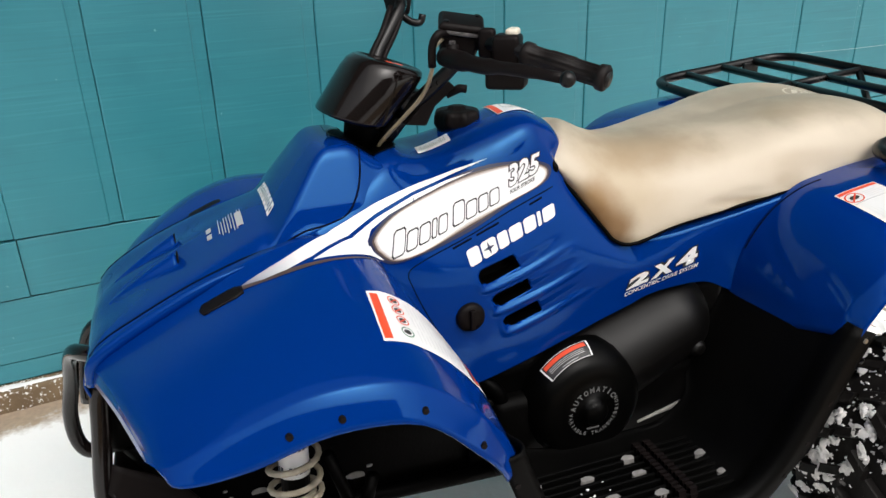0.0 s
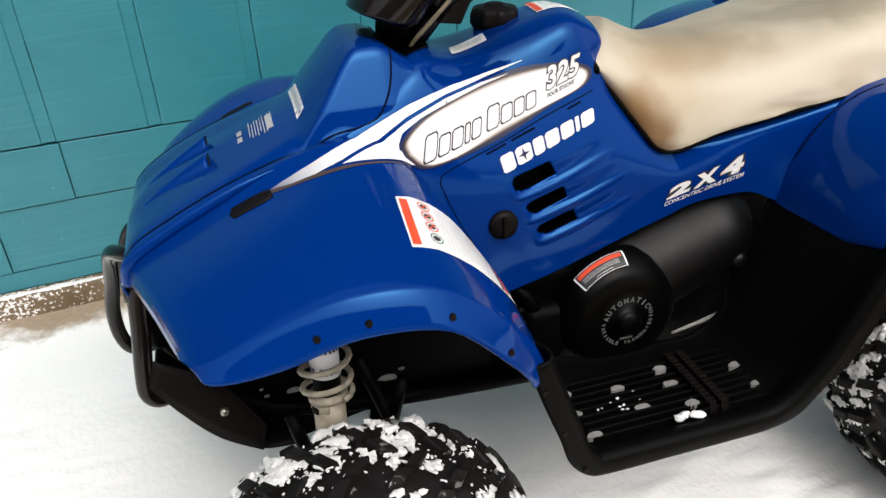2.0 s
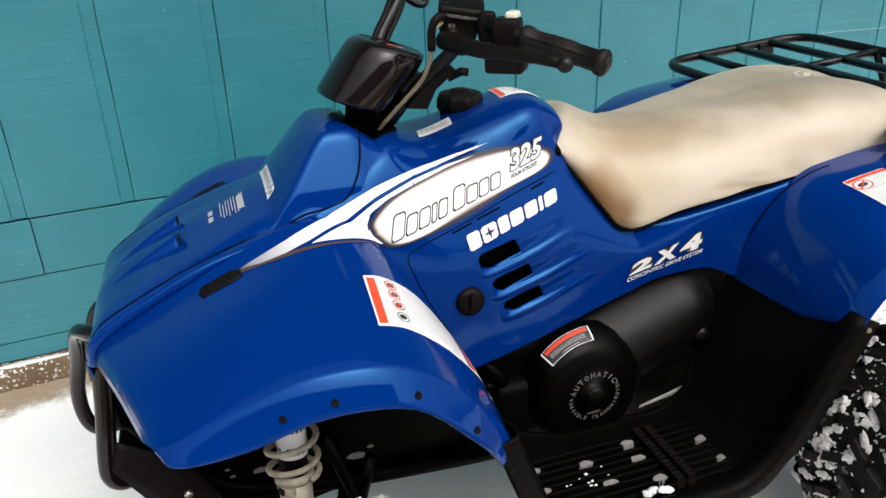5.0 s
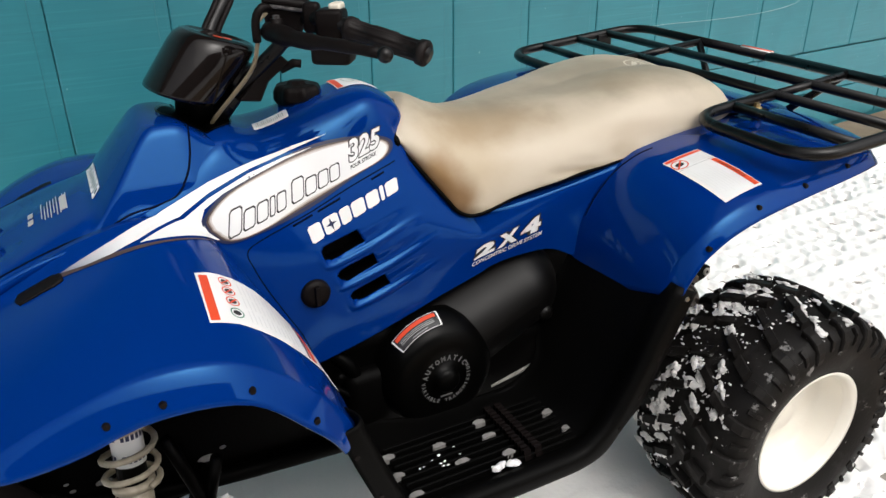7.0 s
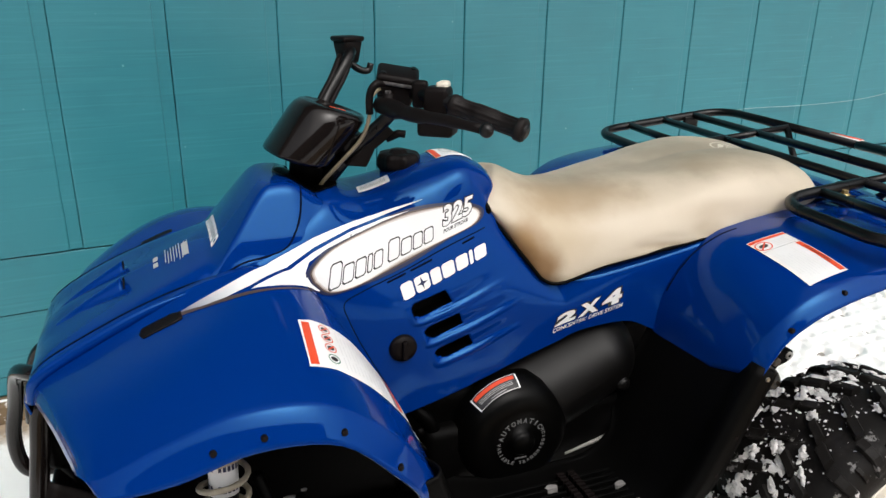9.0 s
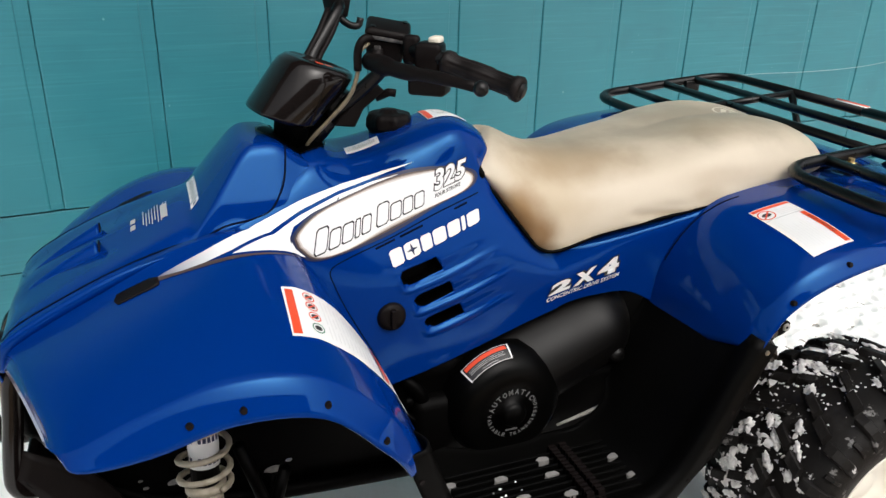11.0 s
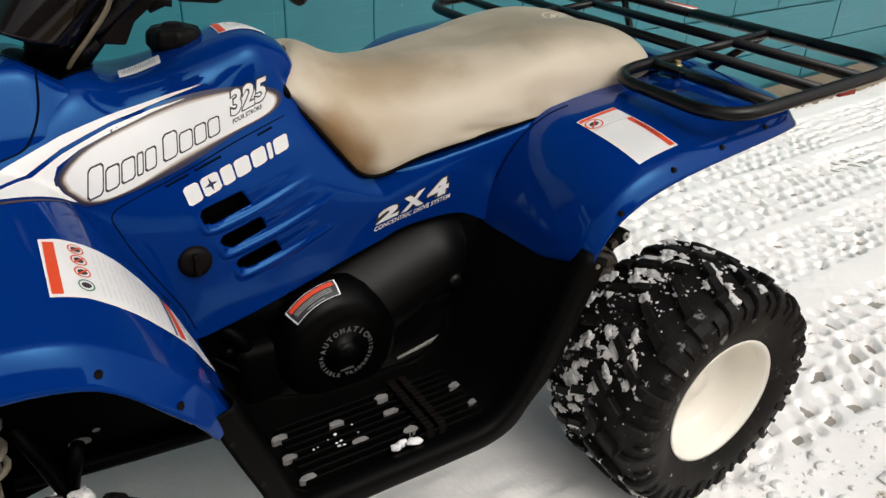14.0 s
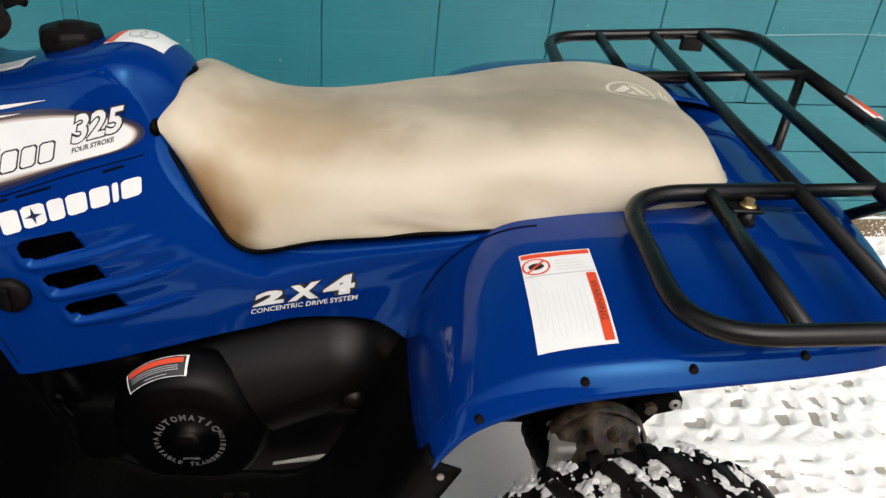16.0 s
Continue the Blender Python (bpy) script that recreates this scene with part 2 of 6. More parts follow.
def rod(a, b, r, sides=12, r2=None):
    a, b = Vector(a), Vector(b)
    bm = bmesh.new()
    turn = (b - a).to_track_quat("Z", "Y").to_matrix().to_4x4()
    bmesh.ops.create_cone(bm, cap_ends=True, segments=sides, radius1=r, radius2=r if r2 is None else r2, depth=(b - a).length, matrix=Matrix.Translation((a + b) / 2) @ turn)
    return bm


def tube(points, r, sides=10, closed=False, steps=0):
    """A bent tube along points; steps smooths the bends. r may be a list, one for each point."""
    pts = spline(points, steps) if steps else [Vector(q) for q in points]
    n = len(pts)
    rows, prev = [], None
    for i, q in enumerate(pts):
        t = (pts[(i + 1) % n] - pts[i - 1]) if closed else (pts[min(i + 1, n - 1)] - pts[max(i - 1, 0)])
        t.normalize()
        if prev is None:
            prev = t.orthogonal()
        prev = (prev - t * prev.dot(t)).normalized()
        s = t.cross(prev)
        rr = r if not isinstance(r, (list, tuple)) else r[min(len(r) - 1, int(i / max(1, n - 1) * (len(r) - 1) + 0.5))]
        rows.append([q + rr * (prev * math.cos(k * math.tau / sides) + s * math.sin(k * math.tau / sides)) for k in range(sides)])
    if closed:
        rows.append(rows[0])
    bm = grid(rows, True)
    if not closed:
        bm.verts.ensure_lookup_table()
        bm.faces.new(bm.verts[:sides][::-1])
        bm.faces.new(bm.verts[-sides:])
    else:
        bmesh.ops.remove_doubles(bm, verts=bm.verts, dist=1e-6)
    return bm


def lathe(profile, origin, axis="Y", steps=48, caps=False):
    """Turns a profile of (along the axis, radius) round an axis through origin."""
    rows = []
    for k in range(steps):
        a = k * math.tau / steps
        c, s = math.cos(a), math.sin(a)
        r = []
        for d, rad in profile:
            v = {"Y": (rad * c, d, rad * s), "Z": (rad * c, rad * s, d), "X": (d, rad * c, rad * s)}[axis]
            r.append(Vector(origin) + Vector(v))
        rows.append(r)
    rows.append(rows[0])
    bm = grid(rows)
    bmesh.ops.remove_doubles(bm, verts=bm.verts, dist=1e-6)
    return bm


def outward(bm):
    """Turns all faces of an open sheet away from the middle of the vehicle."""
    bm.normal_update()
    total = 0.0
    for f in bm.faces:
        c = f.calc_center_median()
        total += f.normal.dot(c - Vector((c.x * 0.9, 0, 0.45))) * f.calc_area()
    if total < 0:
        bmesh.ops.reverse_faces(bm, faces=bm.faces)
    bm.normal_update()
    return bm


def rounded(points, radius, steps=5):
    """A closed or open run of points with round corners; corners are arcs of about the radius."""
    out = [Vector(points[0])]
    for a, b, c in zip(points, points[1:], points[2:]):
        a, b, c = Vector(a), Vector(b), Vector(c)
        u, v = (a - b), (c - b)
        d = min(radius, u.length * 0.49, v.length * 0.49)
        p, q = b + u.normalized() * d, b + v.normalized() * d
        for k in range(steps + 1):
            t = k / steps
            out.append((1 - t) ** 2 * p + 2 * t * (1 - t) * b + t * t * q)
    out.append(Vector(points[-1]))
    return out


# ---- the wall of the building ----
WY, WM = 1.10, 0.11
WANG = math.atan(WM)
wall_frame = Matrix.Translation((0, WY, 0)) @ Matrix.Rotation(WANG, 4, "Z")
X0, X1 = -6.0, 22.0
Z_BOTTOM, Z_LOW, Z_SEAM, Z_TOP = 0.072, 0.329, 0.502, 2.75


def on_wall(name, bm, mat, parent, label="", smooth=False):
    bm.transform(wall_frame)
    return part(name, bm, mat, parent, label, smooth)


wall = tagged(on_wall("wall_north", box((X0 + X1) / 2, 0.112, (Z_TOP + 0.0) / 2, X1 - X0, 0.2, Z_TOP), WALL, None), "teal painted wooden board siding of a building", "wall", kind="structure")
# upper panels with shallow channels between them; the channel's floor is a strip of its own
BATTENS = [-1.190, -0.908, -0.606, -0.285, 0.032, 0.365, 0.706, 1.060, 1.424, 1.795, 2.175, 2.556, 2.99, 3.435, 3.865, 4.36]
while BATTENS[-1] < X1 - 0.5:
    BATTENS.append(BATTENS[-1] + 0.44)
while BATTENS[0] > X0 + 0.4:
    BATTENS.insert(0, BATTENS[0] - 0.30)


def plank_mesh(w, h, seed, depth=0.03, grow=0.0022, soft=0.0022):
    """A board with softly worn, slightly wavering edges, centred on its middle."""
    n = max(4, int(h / 0.05))
    rows = []
    for k in range(n + 1):
        z = -h / 2 + h * k / n
        a = grow * noise.noise(Vector((seed * 3.1, z * 7, 0))) + 0.6 * grow * noise.noise(Vector((seed * 3.1, z * 27, 4)))
        b = grow * noise.noise(Vector((seed * 3.1, z * 7, 9))) + 0.6 * grow * noise.noise(Vector((seed * 3.1, z * 27, 13)))
        rows.append([(-w / 2 + a, depth, z), (-w / 2 + a, soft, z), (-w / 2 + a + 0.3 * soft, 0.3 * soft, z), (-w / 2 + a + soft, 0, z), (w / 2 + b - soft, 0, z), (w / 2 + b - 0.3 * soft, 0.3 * soft, z), (w / 2 + b, soft, z), (w / 2 + b, depth, z)])
    bm = grid(rows)
    bm.verts.ensure_lookup_table()
    bm.faces.new(bm.verts[:8])
    bm.faces.new(bm.verts[-8:])
    return bm


HB = Z_TOP - Z_SEAM - 0.004
for k, (a, b) in enumerate(zip(BATTENS, BATTENS[1:])):
    bm = plank_mesh(b - a - 0.0360, HB, k, grow=0.0014, soft=0.0045)
    bm.transform(Matrix.Translation(((a + b) / 2, -0.009, (Z_SEAM + Z_TOP) / 2)))
    on_wall("board", bm, WALL, wall)
for k, a in enumerate(BATTENS):
    # the right-hand gap of a channel stands wider open than the left-hand one
    bm = plank_mesh(0.0362, HB - 0.002, 50 + k, 0.02, 0.0004, 0.001)
    bm.transform(Matrix.Translation((a - 0.0014, -0.0048, (Z_SEAM + Z_TOP) / 2)))
    on_wall("batten", bm, WALL, wall)
# lower courses: long planks lying on edge, butted end to end
COURSES = (
    (Z_LOW, Z_SEAM - 0.004, -0.005, [X0, -4.8, -3.6, -2.38, -1.168, 0.05, 1.27, 2.62]),
    (0.133, Z_LOW - 0.004, -0.001, [X0, -4.95, -3.75, -2.55, -1.39, -0.17, 1.05, 2.62]),
    (Z_BOTTOM, 0.129, 0.002, [X0, -4.2, -1.75, 0.70, 2.62]),
    (0.264, Z_SEAM - 0.010, -0.006, [2.62, 4.20, 5.75, 7.3, 8.85, 10.4, 12.0, 14.0, 16.0, 18.0, 20.0, X1]),
    (0.056, 0.258, -0.010, [2.62, 3.90, 5.10, 6.55, 8.0, 9.5, 11.0, 13.0, 15.0, 17.0, 19.0, X1]),
)
for c, (z0, z1, dy, cuts) in enumerate(COURSES):
    for k, (a, b) in enumerate(zip(cuts, cuts[1:])):
        bm = plank_mesh(z1 - z0, b - a - (0.012 if (c, k) == (4, 1) else 0.004), 90 + 11 * c + k, 0.03, 0.0012)
        bm.transform(Matrix.Translation(((a + b) / 2, dy - 0.004 * (k % 2), (z0 + z1) / 2)) @ Matrix.Rotation(radians(90), 4, "Y"))
        on_wall("plank", bm, WALL, wall)
# unseen overhang, added and sized to keep overhead sky out of the reflections
eave = tagged(on_wall("eave", box((X0 + X1) / 2, -0.42, Z_TOP + 0.03, X1 - X0, 1.08, 0.06), material("dark_soffit", (0.06, 0.055, 0.05), (0.04, 0.038, 0.035), 0.8, scale=3), None), "unseen dark roof overhang added to block overhead sky", "eave", kind="structure")
# unseen wall, added to block low sky and darken reflections in the paint
tagged(part("wall_south", box(-12.5, -9.0, 2.6, 31.0, 0.4, 5.2), material("dark_backdrop_wall", (0.035, 0.035, 0.032), (0.05, 0.048, 0.042), 0.7, scale=2), None, smooth=False), "unseen plain dark wall added opposite to dim reflections", "wall", kind="structure")


def fleck(m):
    """Loose flecks of snow, denser towards the ground."""
    n, l = m.node_tree.nodes, m.node_tree.links
    co = n["Texture Coordinate"]
    spots = n.new("ShaderNodeTexNoise")
    spots.inputs["Scale"].default_value, spots.inputs["Detail"].default_value = 120, 4
    l.new(co.outputs["Object"], spots.inputs["Vector"])
    patch = n.new("ShaderNodeTexNoise")
    patch.inputs["Scale"].default_value = 6
    l.new(co.outputs["Object"], patch.inputs["Vector"])
    tot = n.new("ShaderNodeMath")
    tot.operation = "MULTIPLY_ADD"
    tot.inputs[1].default_value = 0.5
    l.new(patch.outputs["Fac"], tot.inputs[0])
    l.new(spots.outputs["Fac"], tot.inputs[2])
    rg = n.new("ShaderNodeMapRange")
    rg.inputs["From Min"].default_value, rg.inputs["From Max"].default_value = 0.82, 0.87
    l.new(tot.outputs[0], rg.inputs["Value"])
    mx = n.new("ShaderNodeMix")
    mx.data_type = "RGBA"
    mx.inputs[7].default_value = (0.85, 0.84, 0.82, 1)
    l.new(rg.outputs["Result"], mx.inputs[0])
    l.new(n[m["mix"]].outputs[2], mx.inputs[6])
    l.new(mx.outputs[2], n["Principled BSDF"].inputs["Base Color"])
    return m


FOOTING = fleck(material("brown_concrete_with_snow", (0.24, 0.17, 0.10), (0.13, 0.09, 0.05), 0.85, scale=7, fine=90, bump=0.6, depth=0.005))
found = tagged(on_wall("foundation", box((X0 + 2.3) / 2, 0.07, 0.0, 2.3 - X0, 0.22, 0.130), FOOTING, None), "brown stained concrete footing under the siding", "foundation", kind="structure")
bevel(found, 0.01, 2)
ledge = tagged(on_wall("concrete_strip", box(12.15, -0.135, -0.01, 19.7, 0.27, 0.085), CONCRETE, None), "stained concrete strip along the foot of the wall", "kerb", kind="structure")
bevel(ledge, 0.012, 2)
rows, x = [], X0
while x < 2.2:
    p = Vector((x * 9, 0, 0))
    w, hgt = 0.012 + 0.010 * noise.noise(p) + 0.006 * noise.noise(p * 3), 0.010 + 0.007 * noise.noise(p + Vector((0, 4, 0)))
    rows.append([wall_frame @ Vector((x, -0.021 + dy * 0.7 * max(0.002, w) + 0.004 * noise.noise(p * 2), 0.0575 + max(0.001, hgt) * hz)) for dy, hz in ((-1.2, -0.3), (-1.0, 0.5), (-0.3, 1.0), (0.6, 1.1), (1.4, 1.0), (2.2, 0.6))])
    x += 0.02
tagged(part("snow_line", grid(rows), SNOWBIT, None), "thin line of snow along the footing ledge", "snow", kind="structure")
wire = thing("wall_wire", "thin pale wire strung along the teal siding", "wire", (2.0, 1.3, 0.9))
bm = tube([wall_frame @ Vector(q) for q in ((1.15, -0.022, 0.722), (1.45, -0.024, 0.732), (1.80, -0.023, 0.748), (2.15, -0.026, 0.742), (2.45, -0.025, 0.742), (2.68, -0.024, 0.752), (2.84, -0.023, 0.775), (2.90, -0.022, 0.83), (2.92, -0.022, 0.93), (2.95, -0.02, 1.10))], 0.0016, 5, steps=5)
bm.transform(Matrix.Translation((-2.0, -1.3, -0.9)))
part("strand", bm, material("pale_wire", (0.3, 0.42, 0.44), (0.22, 0.33, 0.35), 0.5), wire)


# ---- ground: one sheet of trodden snow ----
def spaced(dense0, dense1, step, far0, far1):
    out = list(np.arange(dense0, dense1, step))
    s, v = step, dense1
    while v < far1:
        out.append(v)
        s *= 1.22
        v += s
    out.append(far1)
    s, v, low = step, dense0, []
    while v > far0:
        s *= 1.22
        v -= s
        low.append(max(v, far0))
    return sorted(set(round(float(q), 4) for q in low + out))


TRACKS = ((-0.40, 0.14, 0.0, 0.02), (0.40, 0.14, 0.4, 0.03), (0.02, 0.10, 0.8, 0.05), (0.74, 0.12, 0.2, 0.06), (1.02, 0.10, 0.9, 0.10))


def snow_height(x, y):
    near = max(0.0, 1 - max(0, abs(x - 2) - 5) / 3) * max(0.0, 1 - max(0, abs(y) - 3) / 2)
    if near <= 0:
        return 0.0
    p = Vector((x, y, 0))
    h = 0.016 * noise.noise(p * 1.3) + 0.007 * noise.noise(p * 4.1 + Vector((3, 1, 0)))
    # crumbs thrown up beside the tracks
    rough = max(0, noise.noise(p * 1.5 + Vector((9, 0, 0))) + 0.25)
    h += 0.011 * rough * max(0, noise.noise(p * 17)) + 0.006 * rough * noise.noise(p * 38)
    for yc, w, sh, slope in TRACKS:
        start = 0.62 if abs(yc) in (0.40,) else 0.9
        mid = yc + slope * (x - 0.6) + 0.02 * math.sin(1.3 * x + sh * 9)
        d = abs(y - mid) / w
        if x > start and d < 1.3:
            # lugs: slanted cells in two staggered rows on each side of the middle
            lane = int(d * 2.2)
            wob = noise.noise(p * 5 + Vector((0, 0, sh))), noise.noise(p * 16 + Vector((7, 0, sh)))
            u = (x + 0.35 * abs(y - mid)) / 0.082 + 0.5 * (lane % 2) + (0.25 if y > mid else 0.0) + 0.6 * wob[0] + 0.45 * wob[1]
            along = abs(u - math.floor(u) - 0.5)
            across = abs(d * 2.2 - lane - 0.5) + 0.22 * wob[1]
            pit = max(0.0, min(1.0, (0.25 - along) * 20)) * max(0.0, min(1.0, (0.38 - across) * 14))
            cell = noise.noise(Vector((math.floor(u) * 3.7, lane * 5.3 + (9 if y > mid else 0), sh * 30)))
            keep = max(0.3, min(1.0, 0.85 + 1.6 * cell)) * max(0.55, min(1.0, 2.0 * noise.noise(p * 1.6 + Vector((0, sh * 30, 0))) + 0.85))
            h += (-0.003 - 0.042 * pit * keep + 0.003 * wob[1] * keep) * max(0, min(1, (1.3 - d) * 5)) * min(1, (x - start) * 5)
    # loose crumbs and ridges pushed up round the wheels
    for cx, cy, cr in ((0.55, -0.42, 0.42), (-0.60, -0.45, 0.40), (0.1, -0.55, 0.40)):
        e = max(0.0, 1 - math.hypot(x - cx, y - cy) / cr)
        if e > 0:
            h += e * (0.030 * max(0, noise.noise(p * 11)) + 0.016 * max(0, noise.noise(p * 27)))
    # a few footprints and scuffs
    for fx, fy, fr in ((2.15, -0.20, 0.10), (2.9, 0.55, 0.11), (3.3, -0.1, 0.12), (3.05, 1.05, 0.10), (1.7, 0.95, 0.09)):
        d = math.hypot((x - fx) / 1.8, y - fy) / fr
        if d < 1:
            h -= 0.02 * (1 - d * d)
    return h * near


xs = sorted(set(spaced(-1.5, 4.6, 0.034, -160, 160) + [round(float(q), 4) for q in np.arange(0.6, 3.0, 0.0095)]))
ys = spaced(-1.1, 1.5, 0.0098, -160, 160)
ground = tagged(part("ground", grid([[(x, y, snow_height(x, y)) for y in ys] for x in xs]), material("trodden_snow", (0.965, 0.945, 0.925), (0.90, 0.88, 0.86), 0.75, scale=2.5, fine=70, bump=0.35, depth=0.006)), "trodden white snow with tyre prints over wet ground", "ground", kind="structure")

WET = material("wet_slushy_paving", (0.38, 0.355, 0.32), (0.22, 0.195, 0.165), 0.35, scale=9, fine=120, bump=0.4, depth=0.003)
under = tagged(part("pavement", grid([[(x, y, -0.0225 + 0.016 * noise.noise(Vector((x, y, 0)) * 1.3)) for y in np.arange(-0.9, 1.31, 0.06)] for x in np.arange(0.75, 4.6, 0.06)]), WET, None), "wet grey paving bared in the deepest tyre prints", "pavement", kind="structure")


def bare_patch(m):
    """Wet brown paving shows where the snow has been worn away, in one patch with a ragged edge; more brown is added
    out of view to darken reflections.
    """
    n, l = m.node_tree.nodes, m.node_tree.links
    b, co = n["Principled BSDF"], n["Texture Coordinate"]
    sep = n.new("ShaderNodeSeparateXYZ")
    l.new(co.outputs["Object"], sep.inputs[0])
    rag = n.new("ShaderNodeTexNoise")
    rag.inputs["Scale"].default_value, rag.inputs["Detail"].default_value, rag.inputs["Roughness"].default_value = 5.0, 8, 0.65
    l.new(co.outputs["Object"], rag.inputs["Vector"])

    def op(kind, a, c):
        q = n.new("ShaderNodeMath")
        q.operation = kind
        for i, v in enumerate((a, c)):
            if isinstance(v, (int, float)):
                q.inputs[i].default_value = v
            else:
                l.new(v, q.inputs[i])
        return q.outputs[0]

    ragged = op("MULTIPLY", op("SUBTRACT", rag.outputs["Fac"], 0.5), 0.75)
    along = op("SUBTRACT", op("SUBTRACT", op("MULTIPLY", sep.outputs[0], 0.10), sep.outputs[1]), 0.82)
    slant = op("SUBTRACT", op("SUBTRACT", op("MULTIPLY", sep.outputs[0], 1.3), sep.outputs[1]), 1.68)
    beyond = op("ADD", sep.outputs[1], 2.7)
    edge = n.new("ShaderNodeMapRange")
    edge.inputs["From Min"].default_value, edge.inputs["From Max"].default_value = 0.02, 0.05
    # unseen brown zone, added so that the side panels reflect dark ground
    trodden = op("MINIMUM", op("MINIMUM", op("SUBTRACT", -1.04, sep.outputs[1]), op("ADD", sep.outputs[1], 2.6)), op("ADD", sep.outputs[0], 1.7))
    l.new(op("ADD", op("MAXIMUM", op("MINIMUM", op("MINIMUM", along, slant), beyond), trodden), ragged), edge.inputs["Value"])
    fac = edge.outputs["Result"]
    # damp brown ground shows through along the foot of the wall
    foot = op("ADD", op("SUBTRACT", sep.outputs[1], op("MULTIPLY", sep.outputs[0], 0.11)), op("MULTIPLY", op("SUBTRACT", rag.outputs["Fac"], 0.5), 0.55))
    strip = n.new("ShaderNodeMapRange")
    strip.inputs["From Min"].default_value, strip.inputs["From Max"].default_value = 0.93, 1.02
    l.new(foot, strip.inputs["Value"])
    west = n.new("ShaderNodeMapRange")
    west.inputs["From Min"].default_value, west.inputs["From Max"].default_value = 0.6, -0.2
    l.new(sep.outputs[0], west.inputs["Value"])
    fac = op("MAXIMUM", fac, op("MULTIPLY", op("MULTIPLY", strip.outputs["Result"], west.outputs["Result"]), 0.85))
    soil = n.new("ShaderNodeTexNoise")
    soil.inputs["Scale"].default_value, soil.inputs["Detail"].default_value = 60, 6
    l.new(co.outputs["Object"], soil.inputs["Vector"])
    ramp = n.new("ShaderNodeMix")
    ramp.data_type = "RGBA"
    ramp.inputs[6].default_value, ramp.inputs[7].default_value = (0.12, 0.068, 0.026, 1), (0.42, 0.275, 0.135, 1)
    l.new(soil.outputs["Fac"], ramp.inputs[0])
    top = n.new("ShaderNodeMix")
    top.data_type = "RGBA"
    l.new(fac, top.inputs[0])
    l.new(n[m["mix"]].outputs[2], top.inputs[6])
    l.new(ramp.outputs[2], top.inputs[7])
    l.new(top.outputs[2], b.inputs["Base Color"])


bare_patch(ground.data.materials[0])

# broken crumbs of snow along the edge of the bare ground and beside the wheel
rng = random.Random(21)
lump = bmesh.new()
bmesh.ops.create_icosphere(lump, subdivisions=1, radius=1)
unit, tris = [v.co.copy() for v in lump.verts], [[v.index for v in f.verts] for f in lump.faces]
lump.free()
verts, faces = [], []
for k in range(420):
    x = rng.uniform(0.45, 2.3)
    y = 0.10 * x - 0.76 + rng.gauss(0.0, 0.07) if k % 3 else -0.60 + rng.gauss(0, 0.05)
    if k % 3 == 0:
        x = 0.50 + rng.gauss(0.12, 0.18)
    size = 0.0035 + 0.011 * rng.random() ** 3
    c = Vector((x, y, snow_height(x, y) + size * 0.25))
    for w in unit:
        verts.append(c + Vector((w.x * rng.uniform(0.8, 1.5), w.y, w.z * 0.7)) * size * (1 + 0.6 * noise.noise(w * 1.7 + c * 40)))
    faces.extend([[len(verts) - len(unit) + i for i in f] for f in tris])
me = bpy.data.meshes.new("snow_crumbs")
me.from_pydata(verts, [], faces)
me.materials.append(SNOWBIT)
tagged(new("snow_crumbs", me), "loose crumbs of snow at the edge of the bare ground", "snow", kind="stuff")

# ---- the quad bike ----
atv = thing("quad_bike", "glossy blue quad bike with worn tan seat parked on snow", "quad bike")
SKINS = {}


def creased(rows, at):
    """Doubles the points next to one run of points, so that the sheet turns sharply there."""
    out = []
    for r in rows:
        r = [Vector(q) for q in r]
        out.append([tuple(q) for q in (*r[:at], r[at].lerp(r[at - 1], 0.16), r[at].lerp(r[at + 1], 0.16), *r[at + 1 :])])
    return out


def panel(name, rows, mat=None, label="", flip=1, nu=5, nv=5, thick=0.004, parent=None):
    bm = outward(skin(rows, nu, nv, flip))
    SKINS[name + ("" if flip > 0 else "_far")] = bm.copy()
    ob = part(name, bm, mat or BLUE, parent or atv, label, keep=True)
    return solid(ob, thick)


# hood with the steering dome
def hood_row(x, w, ze, zm):
    """One rib across the hood: half width, height at the edge and in the middle."""
    half = [(x, -w, ze), (x, -0.80 * w, ze * 0.45 + zm * 0.55), (x, -0.40 * w, zm - 0.004), (x, 0, zm)]
    return [*half, *[(q, -y, z) for q, y, z in half[-2::-1]]]


HOOD = [hood_row(*r) for r in (
    (-0.868, 0.150, 0.600, 0.600), (-0.876, 0.158, 0.645, 0.650), (-0.852, 0.163, 0.690, 0.700), (-0.79, 0.163, 0.730, 0.742),
    (-0.70, 0.158, 0.770, 0.784), (-0.60, 0.147, 0.798, 0.826), (-0.54, 0.145, 0.790, 0.838), (-0.49, 0.141, 0.785, 0.846), (-0.44, 0.136, 0.785, 0.850), (-0.39, 0.132, 0.785, 0.850))]
for r in HOOD[-4:]:
    # a narrow shoulder stands out round the dome before the hood turns down
    for k, f, dz in ((1, 0.95, -0.018), (2, 0.72, -0.004), (4, -0.72, -0.004), (5, -0.95, -0.018)):
        r[k] = (r[k][0], r[0][1] * f, r[3][2] + dz)


def smooth_step(a, b, v):
    t = max(0.0, min(1.0, (v - a) / (b - a)))
    return t * t * (3 - 2 * t)


def soft_max(a, b, k):
    h = max(0.0, min(1.0, 0.5 + 0.5 * (a - b) / k))
    return b * (1 - h) + a * h + k * h * (1 - h)


def soft_min(a, b, k):
    return -soft_max(-a, -b, k)


